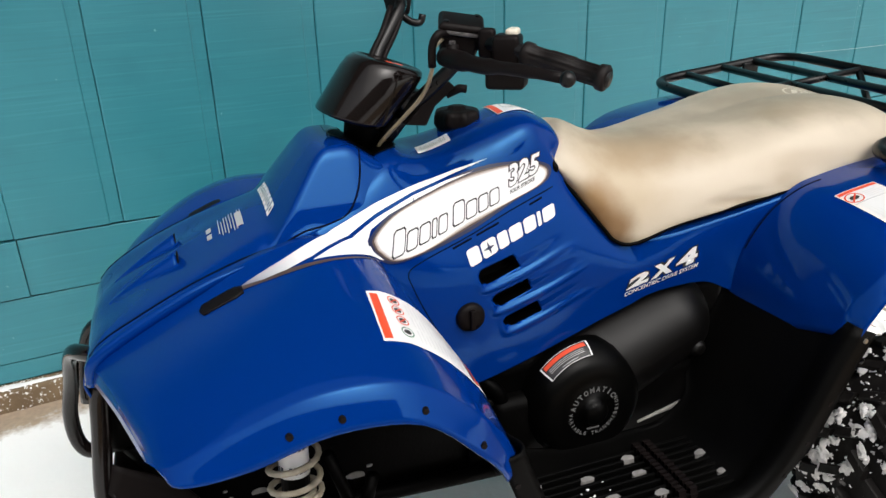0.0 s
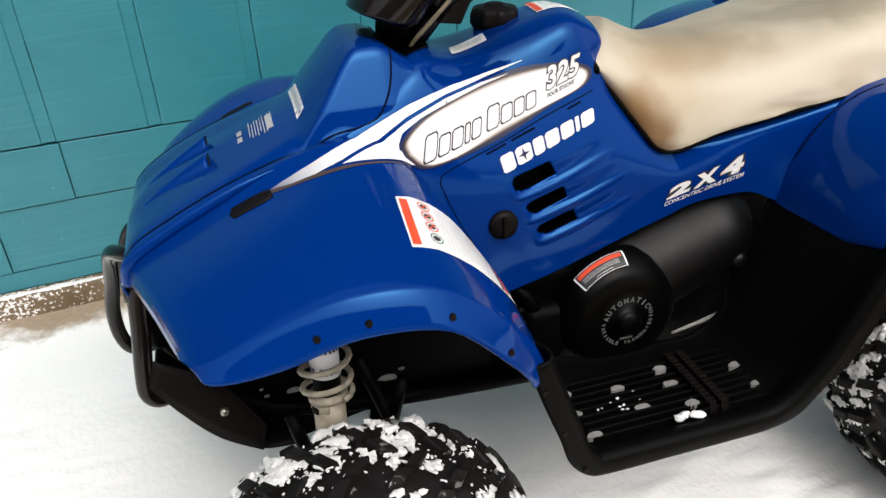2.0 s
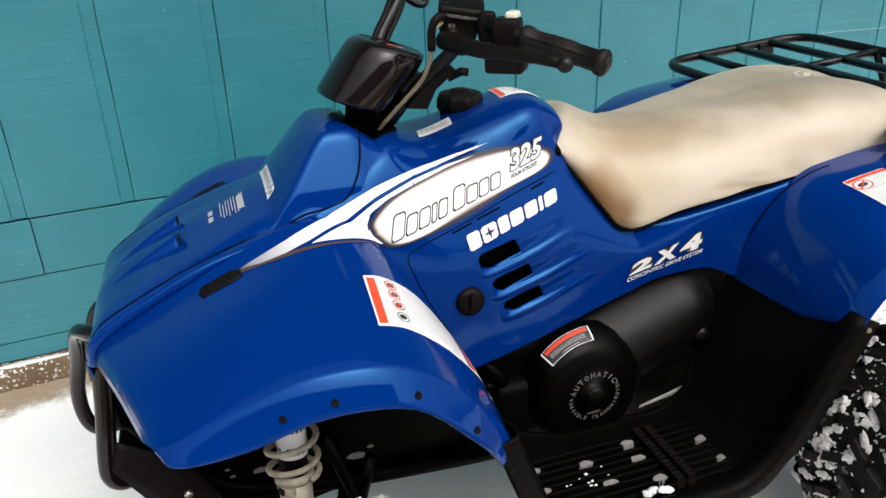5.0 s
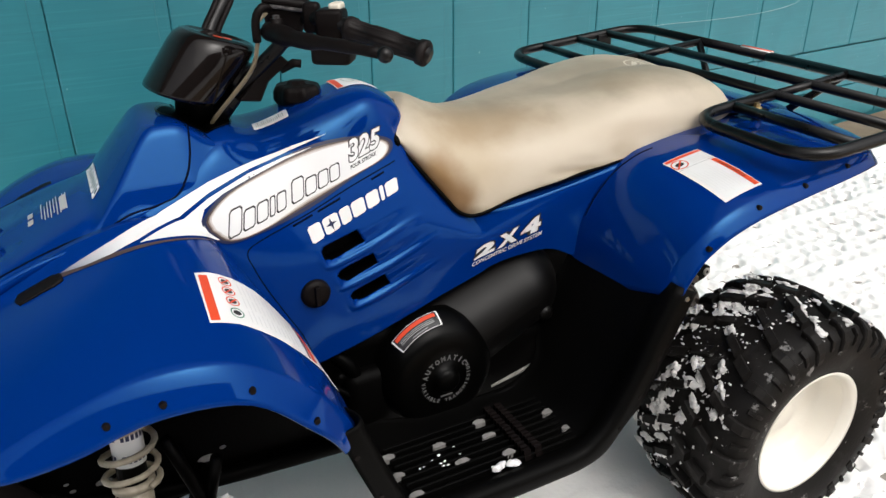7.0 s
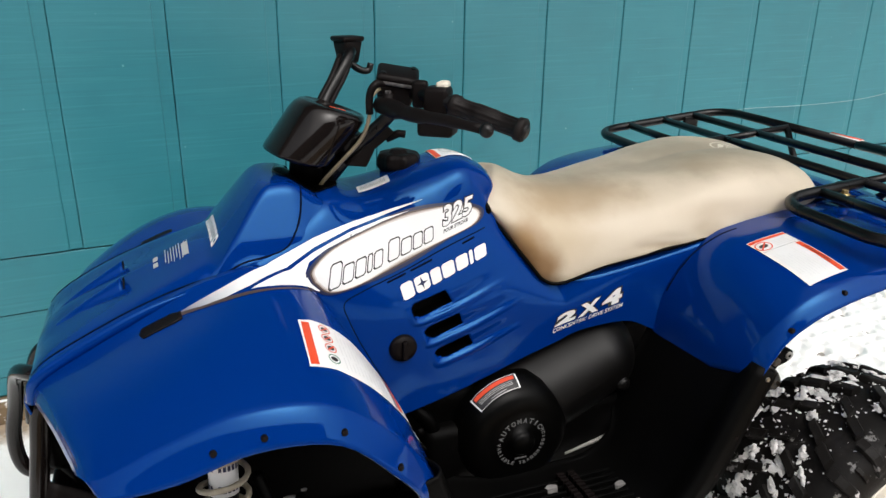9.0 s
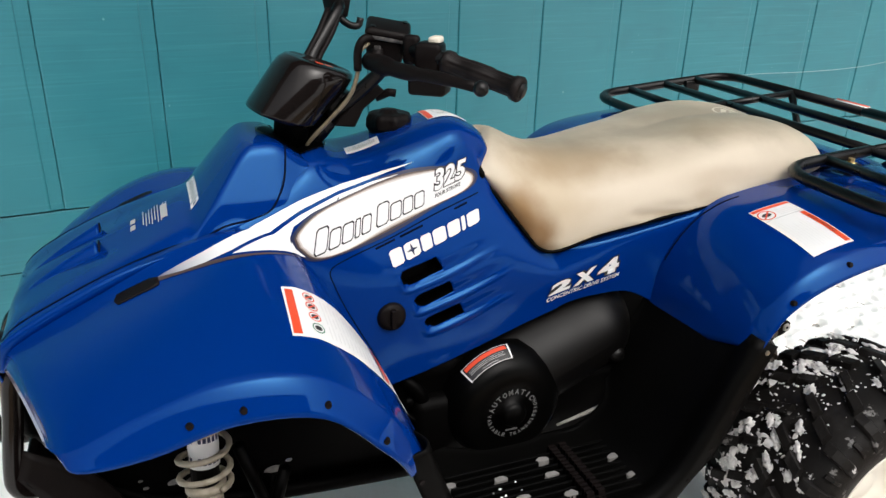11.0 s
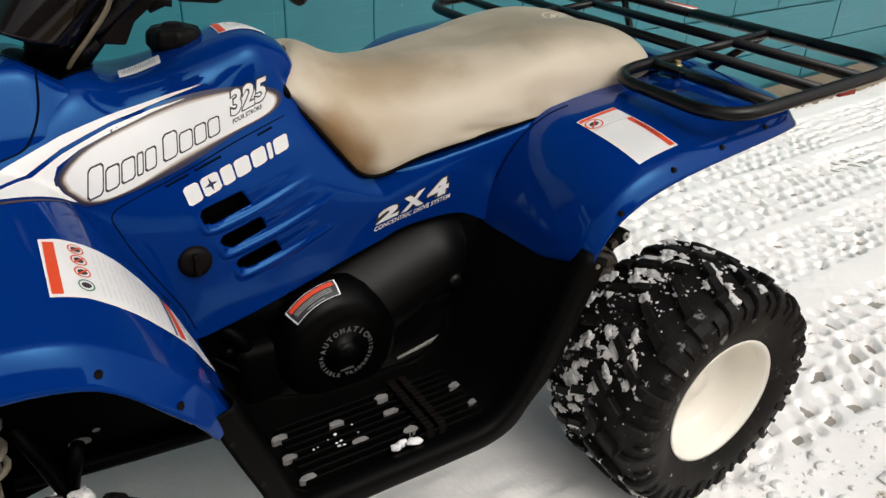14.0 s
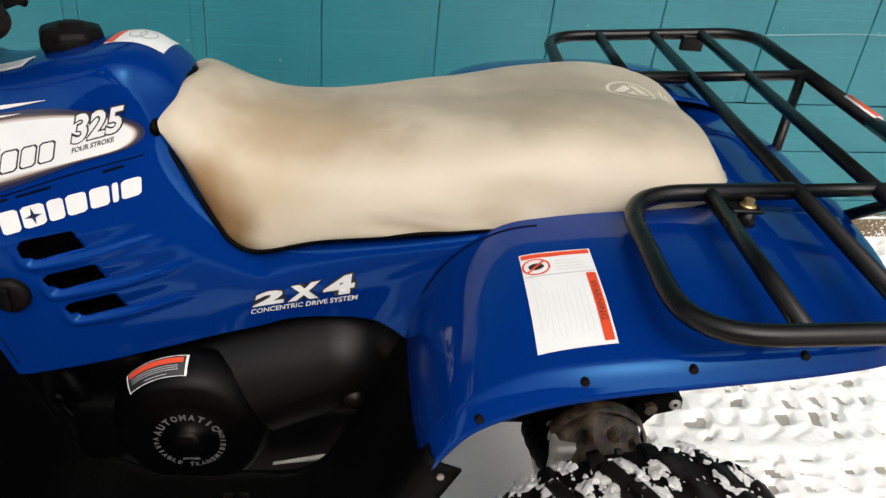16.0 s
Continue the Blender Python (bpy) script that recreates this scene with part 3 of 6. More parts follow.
def dome_height(x, y):
    """The steering dome: a raised block with a sloping front, steep flat flanks and a low crowned top."""
    top = 0.938 - 4.1 * (x + 0.46) ** 2 - 0.5 * y * y
    front = 0.912 + (x + 0.512) * 1.17 - 1.2 * y * y
    flank = 0.926 + (0.090 - abs(y)) * 2.05
    skirt = 0.846 + (0.129 - abs(y)) * 3.8
    # towards the tank it sinks until the two run level
    return soft_min(soft_min(soft_min(top, flank, 0.016), skirt, 0.010), front, 0.014) - 0.013 * smooth_step(-0.445, -0.392, x)


def scoop_height(x, y):
    """Twin air scoops: ridges that rise and widen from a point to an open mouth at the back."""
    up = 0.0
    for y0 in (-0.046, 0.036):
        t = (x + 0.835) / 0.112
        if 0 < t <= 1:
            d = abs(y - y0 * (0.85 + 0.15 * t)) / (0.004 + 0.0165 * t)
            up = max(up, 0.0165 * t * max(0.0, 1 - d ** 2.2))
    return up


bm = outward(skin(HOOD, 26, 26))
for v in bm.verts:
    if v.co.x > -0.62:
        v.co.z = soft_max(v.co.z, dome_height(v.co.x, v.co.y), 0.011)
    elif -0.84 < v.co.x < -0.70 and v.co.z > 0.69:
        v.co.z += scoop_height(v.co.x, v.co.y)
SKINS["hood"] = bm.copy()
hood = solid(part("hood", bm, BLUE, atv, "glossy blue front hood with raised steering dome", keep=True), 0.004)

FENDER = [
    [(-0.868, -0.152, 0.640), (-0.858, -0.185, 0.655), (-0.825, -0.28, 0.660), (-0.80, -0.35, 0.648), (-0.788, -0.390, 0.651), (-0.772, -0.413, 0.656)],
    [(-0.845, -0.164, 0.690), (-0.83, -0.19, 0.690), (-0.80, -0.29, 0.694), (-0.775, -0.37, 0.680), (-0.757, -0.434, 0.664), (-0.750, -0.445, 0.645)],
    [(-0.70, -0.160, 0.768), (-0.70, -0.200, 0.750), (-0.70, -0.28, 0.740), (-0.69, -0.37, 0.722), (-0.67, -0.447, 0.700), (-0.665, -0.457, 0.656)],
    [(-0.60, -0.148, 0.805), (-0.60, -0.195, 0.787), (-0.60, -0.28, 0.772), (-0.59, -0.37, 0.752), (-0.575, -0.452, 0.728), (-0.565, -0.464, 0.684)],
    [(-0.50, -0.140, 0.815), (-0.50, -0.185, 0.803), (-0.495, -0.26, 0.782), (-0.485, -0.36, 0.754), (-0.47, -0.456, 0.722), (-0.455, -0.470, 0.672)],
    [(-0.43, -0.150, 0.775), (-0.42, -0.20, 0.757), (-0.41, -0.27, 0.735), (-0.40, -0.36, 0.710), (-0.388, -0.456, 0.668), (-0.374, -0.472, 0.597)],
    [(-0.37, -0.165, 0.670), (-0.36, -0.20, 0.665), (-0.35, -0.28, 0.655), (-0.342, -0.36, 0.640), (-0.334, -0.450, 0.603), (-0.349, -0.471, 0.566)],
    [(-0.330, -0.172, 0.605), (-0.325, -0.20, 0.602), (-0.322, -0.28, 0.598), (-0.318, -0.36, 0.590), (-0.312, -0.445, 0.560), (-0.341, -0.469, 0.550)],
    [(-0.318, -0.174, 0.580), (-0.312, -0.20, 0.578), (-0.308, -0.28, 0.572), (-0.304, -0.36, 0.562), (-0.302, -0.440, 0.543), (-0.335, -0.466, 0.538)],
]
# the lip flares: it sets off inwards of the crease and rolls out towards its edge
for i, r in enumerate(FENDER):
    k = (0.0, 0.6, 1.0, 1.0, 1.0, 0.8, 0.4, 0.0, 0.0)[i]
    r[4] = (r[4][0], r[4][1] + 0.008 * k, r[4][2])
    r[5] = (r[5][0], r[5][1] - 0.006 * k, r[5][2])
# the far fender carries its crown a little higher and rounder
LIFT = {(1, 2): 0.006, (1, 3): 0.010, (2, 2): 0.024, (2, 3): 0.026, (3, 2): 0.025, (3, 3): 0.025, (4, 2): 0.015, (4, 3): 0.011}
FENDER_FAR = creased([[(x, y, z + LIFT.get((i, j), 0.0)) for j, (x, y, z) in enumerate(r)] for i, r in enumerate(FENDER)], 4)
FENDER = creased(FENDER, 4)
fender_l = panel("front_fender", FENDER, label="glossy blue front fender with flared wheel arch")
# a rolled bead closes the joint between fender and hood
bead = [tuple(Vector(r[0]).lerp(Vector(r[1]), 0.24) + Vector((0, 0, dz))) for r, dz in zip(FENDER[:4], (0.001, 0.003, 0.004, -0.004))]
part("edge_bead", tube(spline(bead, 8), [0.0095 * max(0.25, min(1.0, (24 - k) / 9)) for k in range(25)], 14), BLUE, fender_l)
fender_r = panel("front_fender", FENDER_FAR, label="glossy blue front fender with flared wheel arch", flip=-1)


def cowl_row(*pts):
    half = [(x, -y, z) for x, y, z in pts]
    return [*half, *[(x, -y, z) for x, y, z in half[-2::-1]]]


COWL = [
    cowl_row((-0.33, 0.174, 0.52), (-0.40, 0.165, 0.68), (-0.47, 0.152, 0.775), (-0.52, 0.140, 0.818), (-0.50, 0.100, 0.830), (-0.48, 0.05, 0.84), (-0.47, 0, 0.84)),
    cowl_row((-0.29, 0.172, 0.498), (-0.35, 0.168, 0.68), (-0.39, 0.154, 0.775), (-0.41, 0.130, 0.842), (-0.40, 0.098, 0.893), (-0.39, 0.05, 0.910), (-0.38, 0, 0.912)),
    cowl_row((-0.245, 0.168, 0.502), (-0.28, 0.168, 0.68), (-0.30, 0.152, 0.765), (-0.31, 0.125, 0.840), (-0.31, 0.088, 0.888), (-0.31, 0.05, 0.900), (-0.31, 0, 0.902)),
    cowl_row((-0.165, 0.162, 0.519), (-0.19, 0.162, 0.68), (-0.20, 0.145, 0.765), (-0.20, 0.116, 0.848), (-0.20, 0.085, 0.906), (-0.20, 0.048, 0.926), (-0.20, 0, 0.930)),
    cowl_row((-0.08, 0.157, 0.543), (-0.10, 0.158, 0.68), (-0.11, 0.140, 0.760), (-0.12, 0.110, 0.848), (-0.13, 0.089, 0.919), (-0.13, 0.058, 0.942), (-0.13, 0, 0.947)),
    cowl_row((-0.01, 0.155, 0.566), (-0.03, 0.156, 0.68), (-0.05, 0.137, 0.755), (-0.085, 0.106, 0.842), (-0.098, 0.089, 0.903), (-0.090, 0.061, 0.930), (-0.085, 0, 0.938)),
    cowl_row((0.06, 0.154, 0.587), (0.05, 0.158, 0.66), (0.04, 0.146, 0.700), (-0.03, 0.114, 0.785), (-0.074, 0.090, 0.862), (-0.055, 0.062, 0.897), (-0.048, 0, 0.905)),
    cowl_row((0.09, 0.155, 0.599), (0.085, 0.160, 0.66), (0.08, 0.150, 0.705), (0.05, 0.125, 0.74), (-0.04, 0.085, 0.80), (-0.035, 0.05, 0.82), (-0.03, 0, 0.82)),
    cowl_row((0.14, 0.158, 0.608), (0.14, 0.165, 0.67), (0.14, 0.158, 0.715), (0.13, 0.130, 0.725), (0.12, 0.08, 0.725), (0.12, 0.04, 0.725), (0.12, 0, 0.725)),
    cowl_row((0.215, 0.165, 0.610), (0.24, 0.172, 0.68), (0.25, 0.172, 0.738), (0.25, 0.140, 0.745), (0.25, 0.08, 0.745), (0.25, 0.04, 0.745), (0.25, 0, 0.745)),
    cowl_row((0.265, 0.182, 0.59), (0.31, 0.185, 0.71), (0.36, 0.190, 0.772), (0.36, 0.150, 0.77), (0.36, 0.08, 0.77), (0.36, 0.04, 0.77), (0.36, 0, 0.77)),
]
VENTS = [
    [(-0.254, 0.706), (-0.249, 0.716), (-0.184, 0.731), (-0.171, 0.706), (-0.234, 0.687), (-0.249, 0.692)],
    [(-0.230, 0.658), (-0.223, 0.667), (-0.159, 0.684), (-0.150, 0.660), (-0.210, 0.641), (-0.222, 0.647)],
    [(-0.209, 0.612), (-0.203, 0.620), (-0.140, 0.638), (-0.128, 0.614), (-0.187, 0.597), (-0.202, 0.602)],
]


def inside(q, poly):
    hit = False
    for (x0, z0), (x1, z1) in zip(poly, poly[1:] + poly[:1]):
        if (z0 > q[1]) != (z1 > q[1]) and q[0] < (x1 - x0) * (q[1] - z0) / (z1 - z0) + x0:
            hit = not hit
    return hit


def skin_fine(rows, nus, nvs):
    """A smooth sheet through rows of points, with its own number of steps for each stretch."""
    def run(points, steps):
        top = max(steps)
        pts = spline(points, top)
        out = []
        for i, k in enumerate(steps):
            out += [pts[i * top + j * top // k] for j in range(k)]
        return out + [pts[-1]]

    cross = [run(r, nvs) for r in rows]
    return grid(list(zip(*[run(c, nus) for c in zip(*cross)])))


bm = outward(skin_fine(COWL, [12, 24, 24, 24, 24, 24, 12, 12, 12, 12], [72, 36, 24, 12, 12, 8, 8, 8, 8, 12, 12, 12]))
SKINS["body_cowl"] = bm.copy()


def soften(poly, keep=(2, 3), cut=0.22):
    """Rounds the corners of a closed outline, but for those to keep."""
    out = []
    for i, b in enumerate(poly):
        a, c = poly[i - 1], poly[(i + 1) % len(poly)]
        f = 0.06 if i in keep else cut
        for u, o in ((f, a), (f / 2, a), (f / 2, c), (f, c)):
            out.append((b[0] * (1 - u) + o[0] * u, b[1] * (1 - u) + o[1] * u))
    return out


def to_line(p, pts, closed=False):
    """The nearest place on a run of points: distance, place, share of the way along."""
    best = (9, None, 0)
    m = len(pts) if closed else len(pts) - 1
    for i in range(m):
        a, b = Vector(pts[i]), Vector(pts[(i + 1) % len(pts)])
        t = max(0, min(1, (p - a).dot(b - a) / (b - a).length_squared))
        q = a.lerp(b, t)
        best = min(best, ((p - q).length, q, (i + t) / m), key=lambda w: w[0])
    return best


VENTS = [soften(v) for v in VENTS]
RIBS = [
    [(-0.257, 0.705), (-0.252, 0.688), (-0.238, 0.678), (-0.173, 0.692), (-0.091, 0.720), (-0.045, 0.735)],
    [(-0.235, 0.657), (-0.228, 0.640), (-0.214, 0.632), (-0.135, 0.651), (-0.051, 0.682), (-0.017, 0.698)],
    [(-0.214, 0.610), (-0.206, 0.594), (-0.192, 0.588), (-0.129, 0.603), (-0.052, 0.632), (-0.018, 0.642)],
]
bm.normal_update()
# louvres pressed into the side: a raised lip below each opening and a hollow running back from it
FINE_RIBS = [[Vector(q[:2]) for q in spline([(*q, 0) for q in rib], 8)] for rib in RIBS]


for v in bm.verts:
    if v.co.y < -0.1 and -0.29 < v.co.x < 0.02 and 0.56 < v.co.z < 0.77:
        p, up = Vector((v.co.x, v.co.z)), 0.0
        for rib in FINE_RIBS:
            d, q, t = to_line(p, rib)
            if d > 0.04:
                continue
            k = min(len(rib) - 2, int(t * (len(rib) - 1)))
            way = rib[k + 1] - rib[k]
            above = way.x * (p.y - q.y) - way.y * (p.x - q.x) > 0
            fade = smooth_step(1.0, 0.55, t) * (0.35 + 0.65 * smooth_step(0.0, 0.2, t))
            up += 0.0030 * math.exp(-((d / 0.0050) ** 2)) * fade
            if above:
                up -= 0.0050 * smooth_step(0.002, 0.010, d) * smooth_step(0.034, 0.016, d) * smooth_step(0.10, 0.28, t) * smooth_step(0.97, 0.40, t)
        v.co += v.normal * up
gone = [f for f in bm.faces if f.calc_center_median().y < 0 and any(inside((f.calc_center_median().x, f.calc_center_median().z), v) for v in VENTS)]
bmesh.ops.delete(bm, geom=gone, context="FACES")
for v in bm.verts:
    if v.is_boundary and v.co.y < -0.1 and -0.268 < v.co.x < -0.1 and 0.58 < v.co.z < 0.745:
        d, q, t = min((to_line(Vector((v.co.x, v.co.z)), hole, True) for hole in VENTS), key=lambda w: w[0])
        if d < 0.008:
            v.co.x, v.co.z = q.x, q.y
cowl = solid(part("body_cowl", bm, BLUE, atv, "glossy blue tank cover and side panels", keep=True), 0.004)

REAR = [
    [(0.258, -0.165, 0.520), (0.262, -0.25, 0.555), (0.268, -0.36, 0.594), (0.273, -0.43, 0.616), (0.282, -0.460, 0.626)],
    [(0.276, -0.172, 0.655), (0.277, -0.25, 0.655), (0.279, -0.36, 0.652), (0.285, -0.425, 0.662), (0.294, -0.464, 0.655)],
    [(0.318, -0.180, 0.738), (0.316, -0.25, 0.738), (0.316, -0.36, 0.732), (0.317, -0.446, 0.718), (0.322, -0.467, 0.690)],
    [(0.376, -0.175, 0.785), (0.372, -0.25, 0.785), (0.372, -0.36, 0.775), (0.371, -0.450, 0.756), (0.372, -0.472, 0.724)],
    [(0.44, -0.165, 0.802), (0.44, -0.25, 0.803), (0.44, -0.36, 0.795), (0.439, -0.454, 0.777), (0.440, -0.476, 0.748)],
    [(0.54, -0.16, 0.815), (0.54, -0.25, 0.815), (0.54, -0.36, 0.808), (0.54, -0.455, 0.792), (0.54, -0.476, 0.766)],
    [(0.66, -0.16, 0.822), (0.66, -0.25, 0.822), (0.66, -0.36, 0.817), (0.66, -0.449, 0.802), (0.66, -0.468, 0.778)],
    [(0.75, -0.16, 0.822), (0.75, -0.25, 0.822), (0.75, -0.35, 0.817), (0.75, -0.434, 0.804), (0.75, -0.452, 0.782)],
    [(0.82, -0.16, 0.820), (0.815, -0.25, 0.819), (0.80, -0.345, 0.814), (0.785, -0.400, 0.806), (0.775, -0.440, 0.782)],
    [(0.878, -0.16, 0.806), (0.862, -0.25, 0.806), (0.836, -0.345, 0.803), (0.812, -0.390, 0.797), (0.790, -0.424, 0.784)],
]
REAR = creased(REAR, 3)
rear_l = panel("rear_fender", REAR, label="glossy blue rear fender with flared lip")
rear_r = panel("rear_fender", [[(x, y - 0.060, z + 0.018 - 0.024 * smooth_step(0.79, 0.87, x)) for x, y, z in r] for r in REAR], label="glossy blue rear fender with flared lip", flip=-1)
TAIL = [[(x + 0.012 * smooth_step(0.0, 0.2, y), y, z - 0.02 * (y < -0.15) - 0.010 * (y > 0.15)) for y in (-0.20, -0.13, -0.06, 0.0, 0.08, 0.18, 0.27, 0.36, 0.43)] for x, z in ((0.60, 0.805), (0.68, 0.818), (0.75, 0.828), (0.82, 0.826), (0.880, 0.810), (0.896, 0.775))]
tail = panel("tail_deck", TAIL, label="glossy blue tail panel behind the seat")

# seat
SEAT_ROWS = []
for (xt, zt), (xs_, y_s, zs), (xb, yb, zb) in (
    ((-0.042, 0.906), (-0.078, 0.082, 0.874), (-0.074, 0.092, 0.845)),
    ((-0.018, 0.914), (-0.052, 0.096, 0.870), (-0.040, 0.112, 0.800)),
    ((0.03, 0.893), (0.005, 0.118, 0.838), (0.000, 0.138, 0.745)),
    ((0.075, 0.879), (0.048, 0.126, 0.826), (0.026, 0.148, 0.715)),
    ((0.12, 0.873), (0.100, 0.132, 0.822), (0.066, 0.156, 0.709)),
    ((0.19, 0.873), (0.17, 0.138, 0.830), (0.15, 0.170, 0.738)),
    ((0.32, 0.893), (0.32, 0.142, 0.856), (0.32, 0.186, 0.768)),
    ((0.46, 0.918), (0.46, 0.146, 0.882), (0.46, 0.186, 0.788)),
    ((0.58, 0.926), (0.58, 0.144, 0.892), (0.58, 0.180, 0.808)),
    ((0.66, 0.914), (0.66, 0.130, 0.884), (0.662, 0.166, 0.820)),
    ((0.695, 0.892), (0.692, 0.110, 0.868), (0.698, 0.138, 0.826)),
    ((0.71, 0.850), (0.708, 0.09, 0.843), (0.708, 0.10, 0.828)),
):
    half = [(xb, -yb + 0.02, zb - 0.004), (xb, -yb, zb + 0.006), ((xb + xs_) / 2, -(yb * 0.45 + y_s * 0.55) - 0.012, (zb + zs) / 2), (xs_, -y_s, zs), ((xs_ + xt) / 2, -y_s * 0.55, zt * 0.72 + zs * 0.28 + 0.003), (xt, 0, zt)]
    SEAT_ROWS.append([*half, *[(x, -y, z) for x, y, z in half[-2::-1]]])
bm = outward(skin(SEAT_ROWS, 14, 12))
for v in bm.verts:
    # soft creases in the vinyl where riders sit
    if v.co.y < 0:
        for (x0, z0), (x1, z1), dip, wide in (((0.17, 0.775), (0.34, 0.768), 0.006, 0.010), ((0.30, 0.766), (0.46, 0.860), 0.0055, 0.022), ((0.22, 0.79), (0.36, 0.782), 0.003, 0.009)):
            p, a, b = Vector((v.co.x, v.co.z)), Vector((x0, z0)), Vector((x1, z1))
            t = max(0, min(1, (p - a).dot(b - a) / (b - a).length_squared))
            d = (p - a.lerp(b, t)).length
            v.co.y += dip * math.exp(-((d / wide) ** 2)) * math.sin(math.pi * min(1, max(0, t * 1.2 - 0.1)))
    v.co += v.normal * 0.0022 * noise.noise(v.co * 9)
for v in bm.verts:
    # the saddle's ridge runs a little askew, away from the near side towards the back
    go = 0.062 * max(0.0, v.co.x + 0.17)
    v.co.z -= (0.015 * smooth_step(0.18, 0.44, v.co.x) + 0.010 * smooth_step(0.40, 0.58, v.co.x)) * max(0.0, 1 - abs(v.co.y) / 0.15)
    v.co.y += go * max(0.0, min(2.0, 1 + v.co.y / 0.17))
SKINS["seat"] = bm.copy()
seat = part("seat", bm, SEAT, atv, "worn tan vinyl saddle with brown stains", keep=True)
solid(seat, 0.012, -1)

# transmission cover


def capsule_outline(c0, r0, c1, r1, n=72):
    """The hull of two circles in the plane of x and z."""
    pts = []
    for k in range(n):
        a = k * math.tau / n
        d = Vector((math.cos(a), math.sin(a)))
        pts.append(max((Vector(c0) + d * r0, Vector(c1) + d * r1), key=lambda q: q.dot(d)))
    return pts


def cover_rows(c0, r0, c1, r1, depth):
    return [[(p.x, y, p.y) for p in capsule_outline(c0, r0 * s, c1, r1 * s)] for y, s in depth]


rows = cover_rows((-0.046, 0.420), 0.125, (0.17, 0.515), 0.105, [(-0.04 - 0.163 * math.sin(k * math.pi / 36), max(0.0005, math.cos(k * math.pi / 36) ** 0.9)) for k in range(19)])
trans = part("transmission_cover", grid(rows, True), COVER, atv, "black plastic belt transmission cover")
dome = lathe([(-0.15, 0.124), (-0.176, 0.120), (-0.197, 0.110), (-0.209, 0.099), (-0.214, 0.088), (-0.216, 0.070), (-0.216, 0.027), (-0.226, 0.025), (-0.232, 0.018), (-0.234, 0.0)], (-0.046, 0, 0.416))
part("clutch_dome", dome, CLUTCH, trans, "round black clutch housing with embossed lettering")
part("boss", lathe([(-0.15, 0.022), (-0.196, 0.017), (-0.204, 0.012), (-0.206, 0.006), (-0.206, 0)], (0.193, 0.0, 0.485), steps=20), COVER, trans)

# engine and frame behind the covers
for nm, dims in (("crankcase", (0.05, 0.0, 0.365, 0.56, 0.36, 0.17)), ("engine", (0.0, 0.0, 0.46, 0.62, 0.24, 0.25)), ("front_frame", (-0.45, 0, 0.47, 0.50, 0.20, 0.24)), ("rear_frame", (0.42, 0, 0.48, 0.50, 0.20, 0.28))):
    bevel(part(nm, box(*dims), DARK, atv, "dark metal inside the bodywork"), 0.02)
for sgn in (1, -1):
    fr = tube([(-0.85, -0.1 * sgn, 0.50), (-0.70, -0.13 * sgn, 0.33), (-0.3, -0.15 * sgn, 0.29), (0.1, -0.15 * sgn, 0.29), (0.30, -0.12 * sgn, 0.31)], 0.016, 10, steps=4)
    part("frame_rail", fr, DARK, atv)

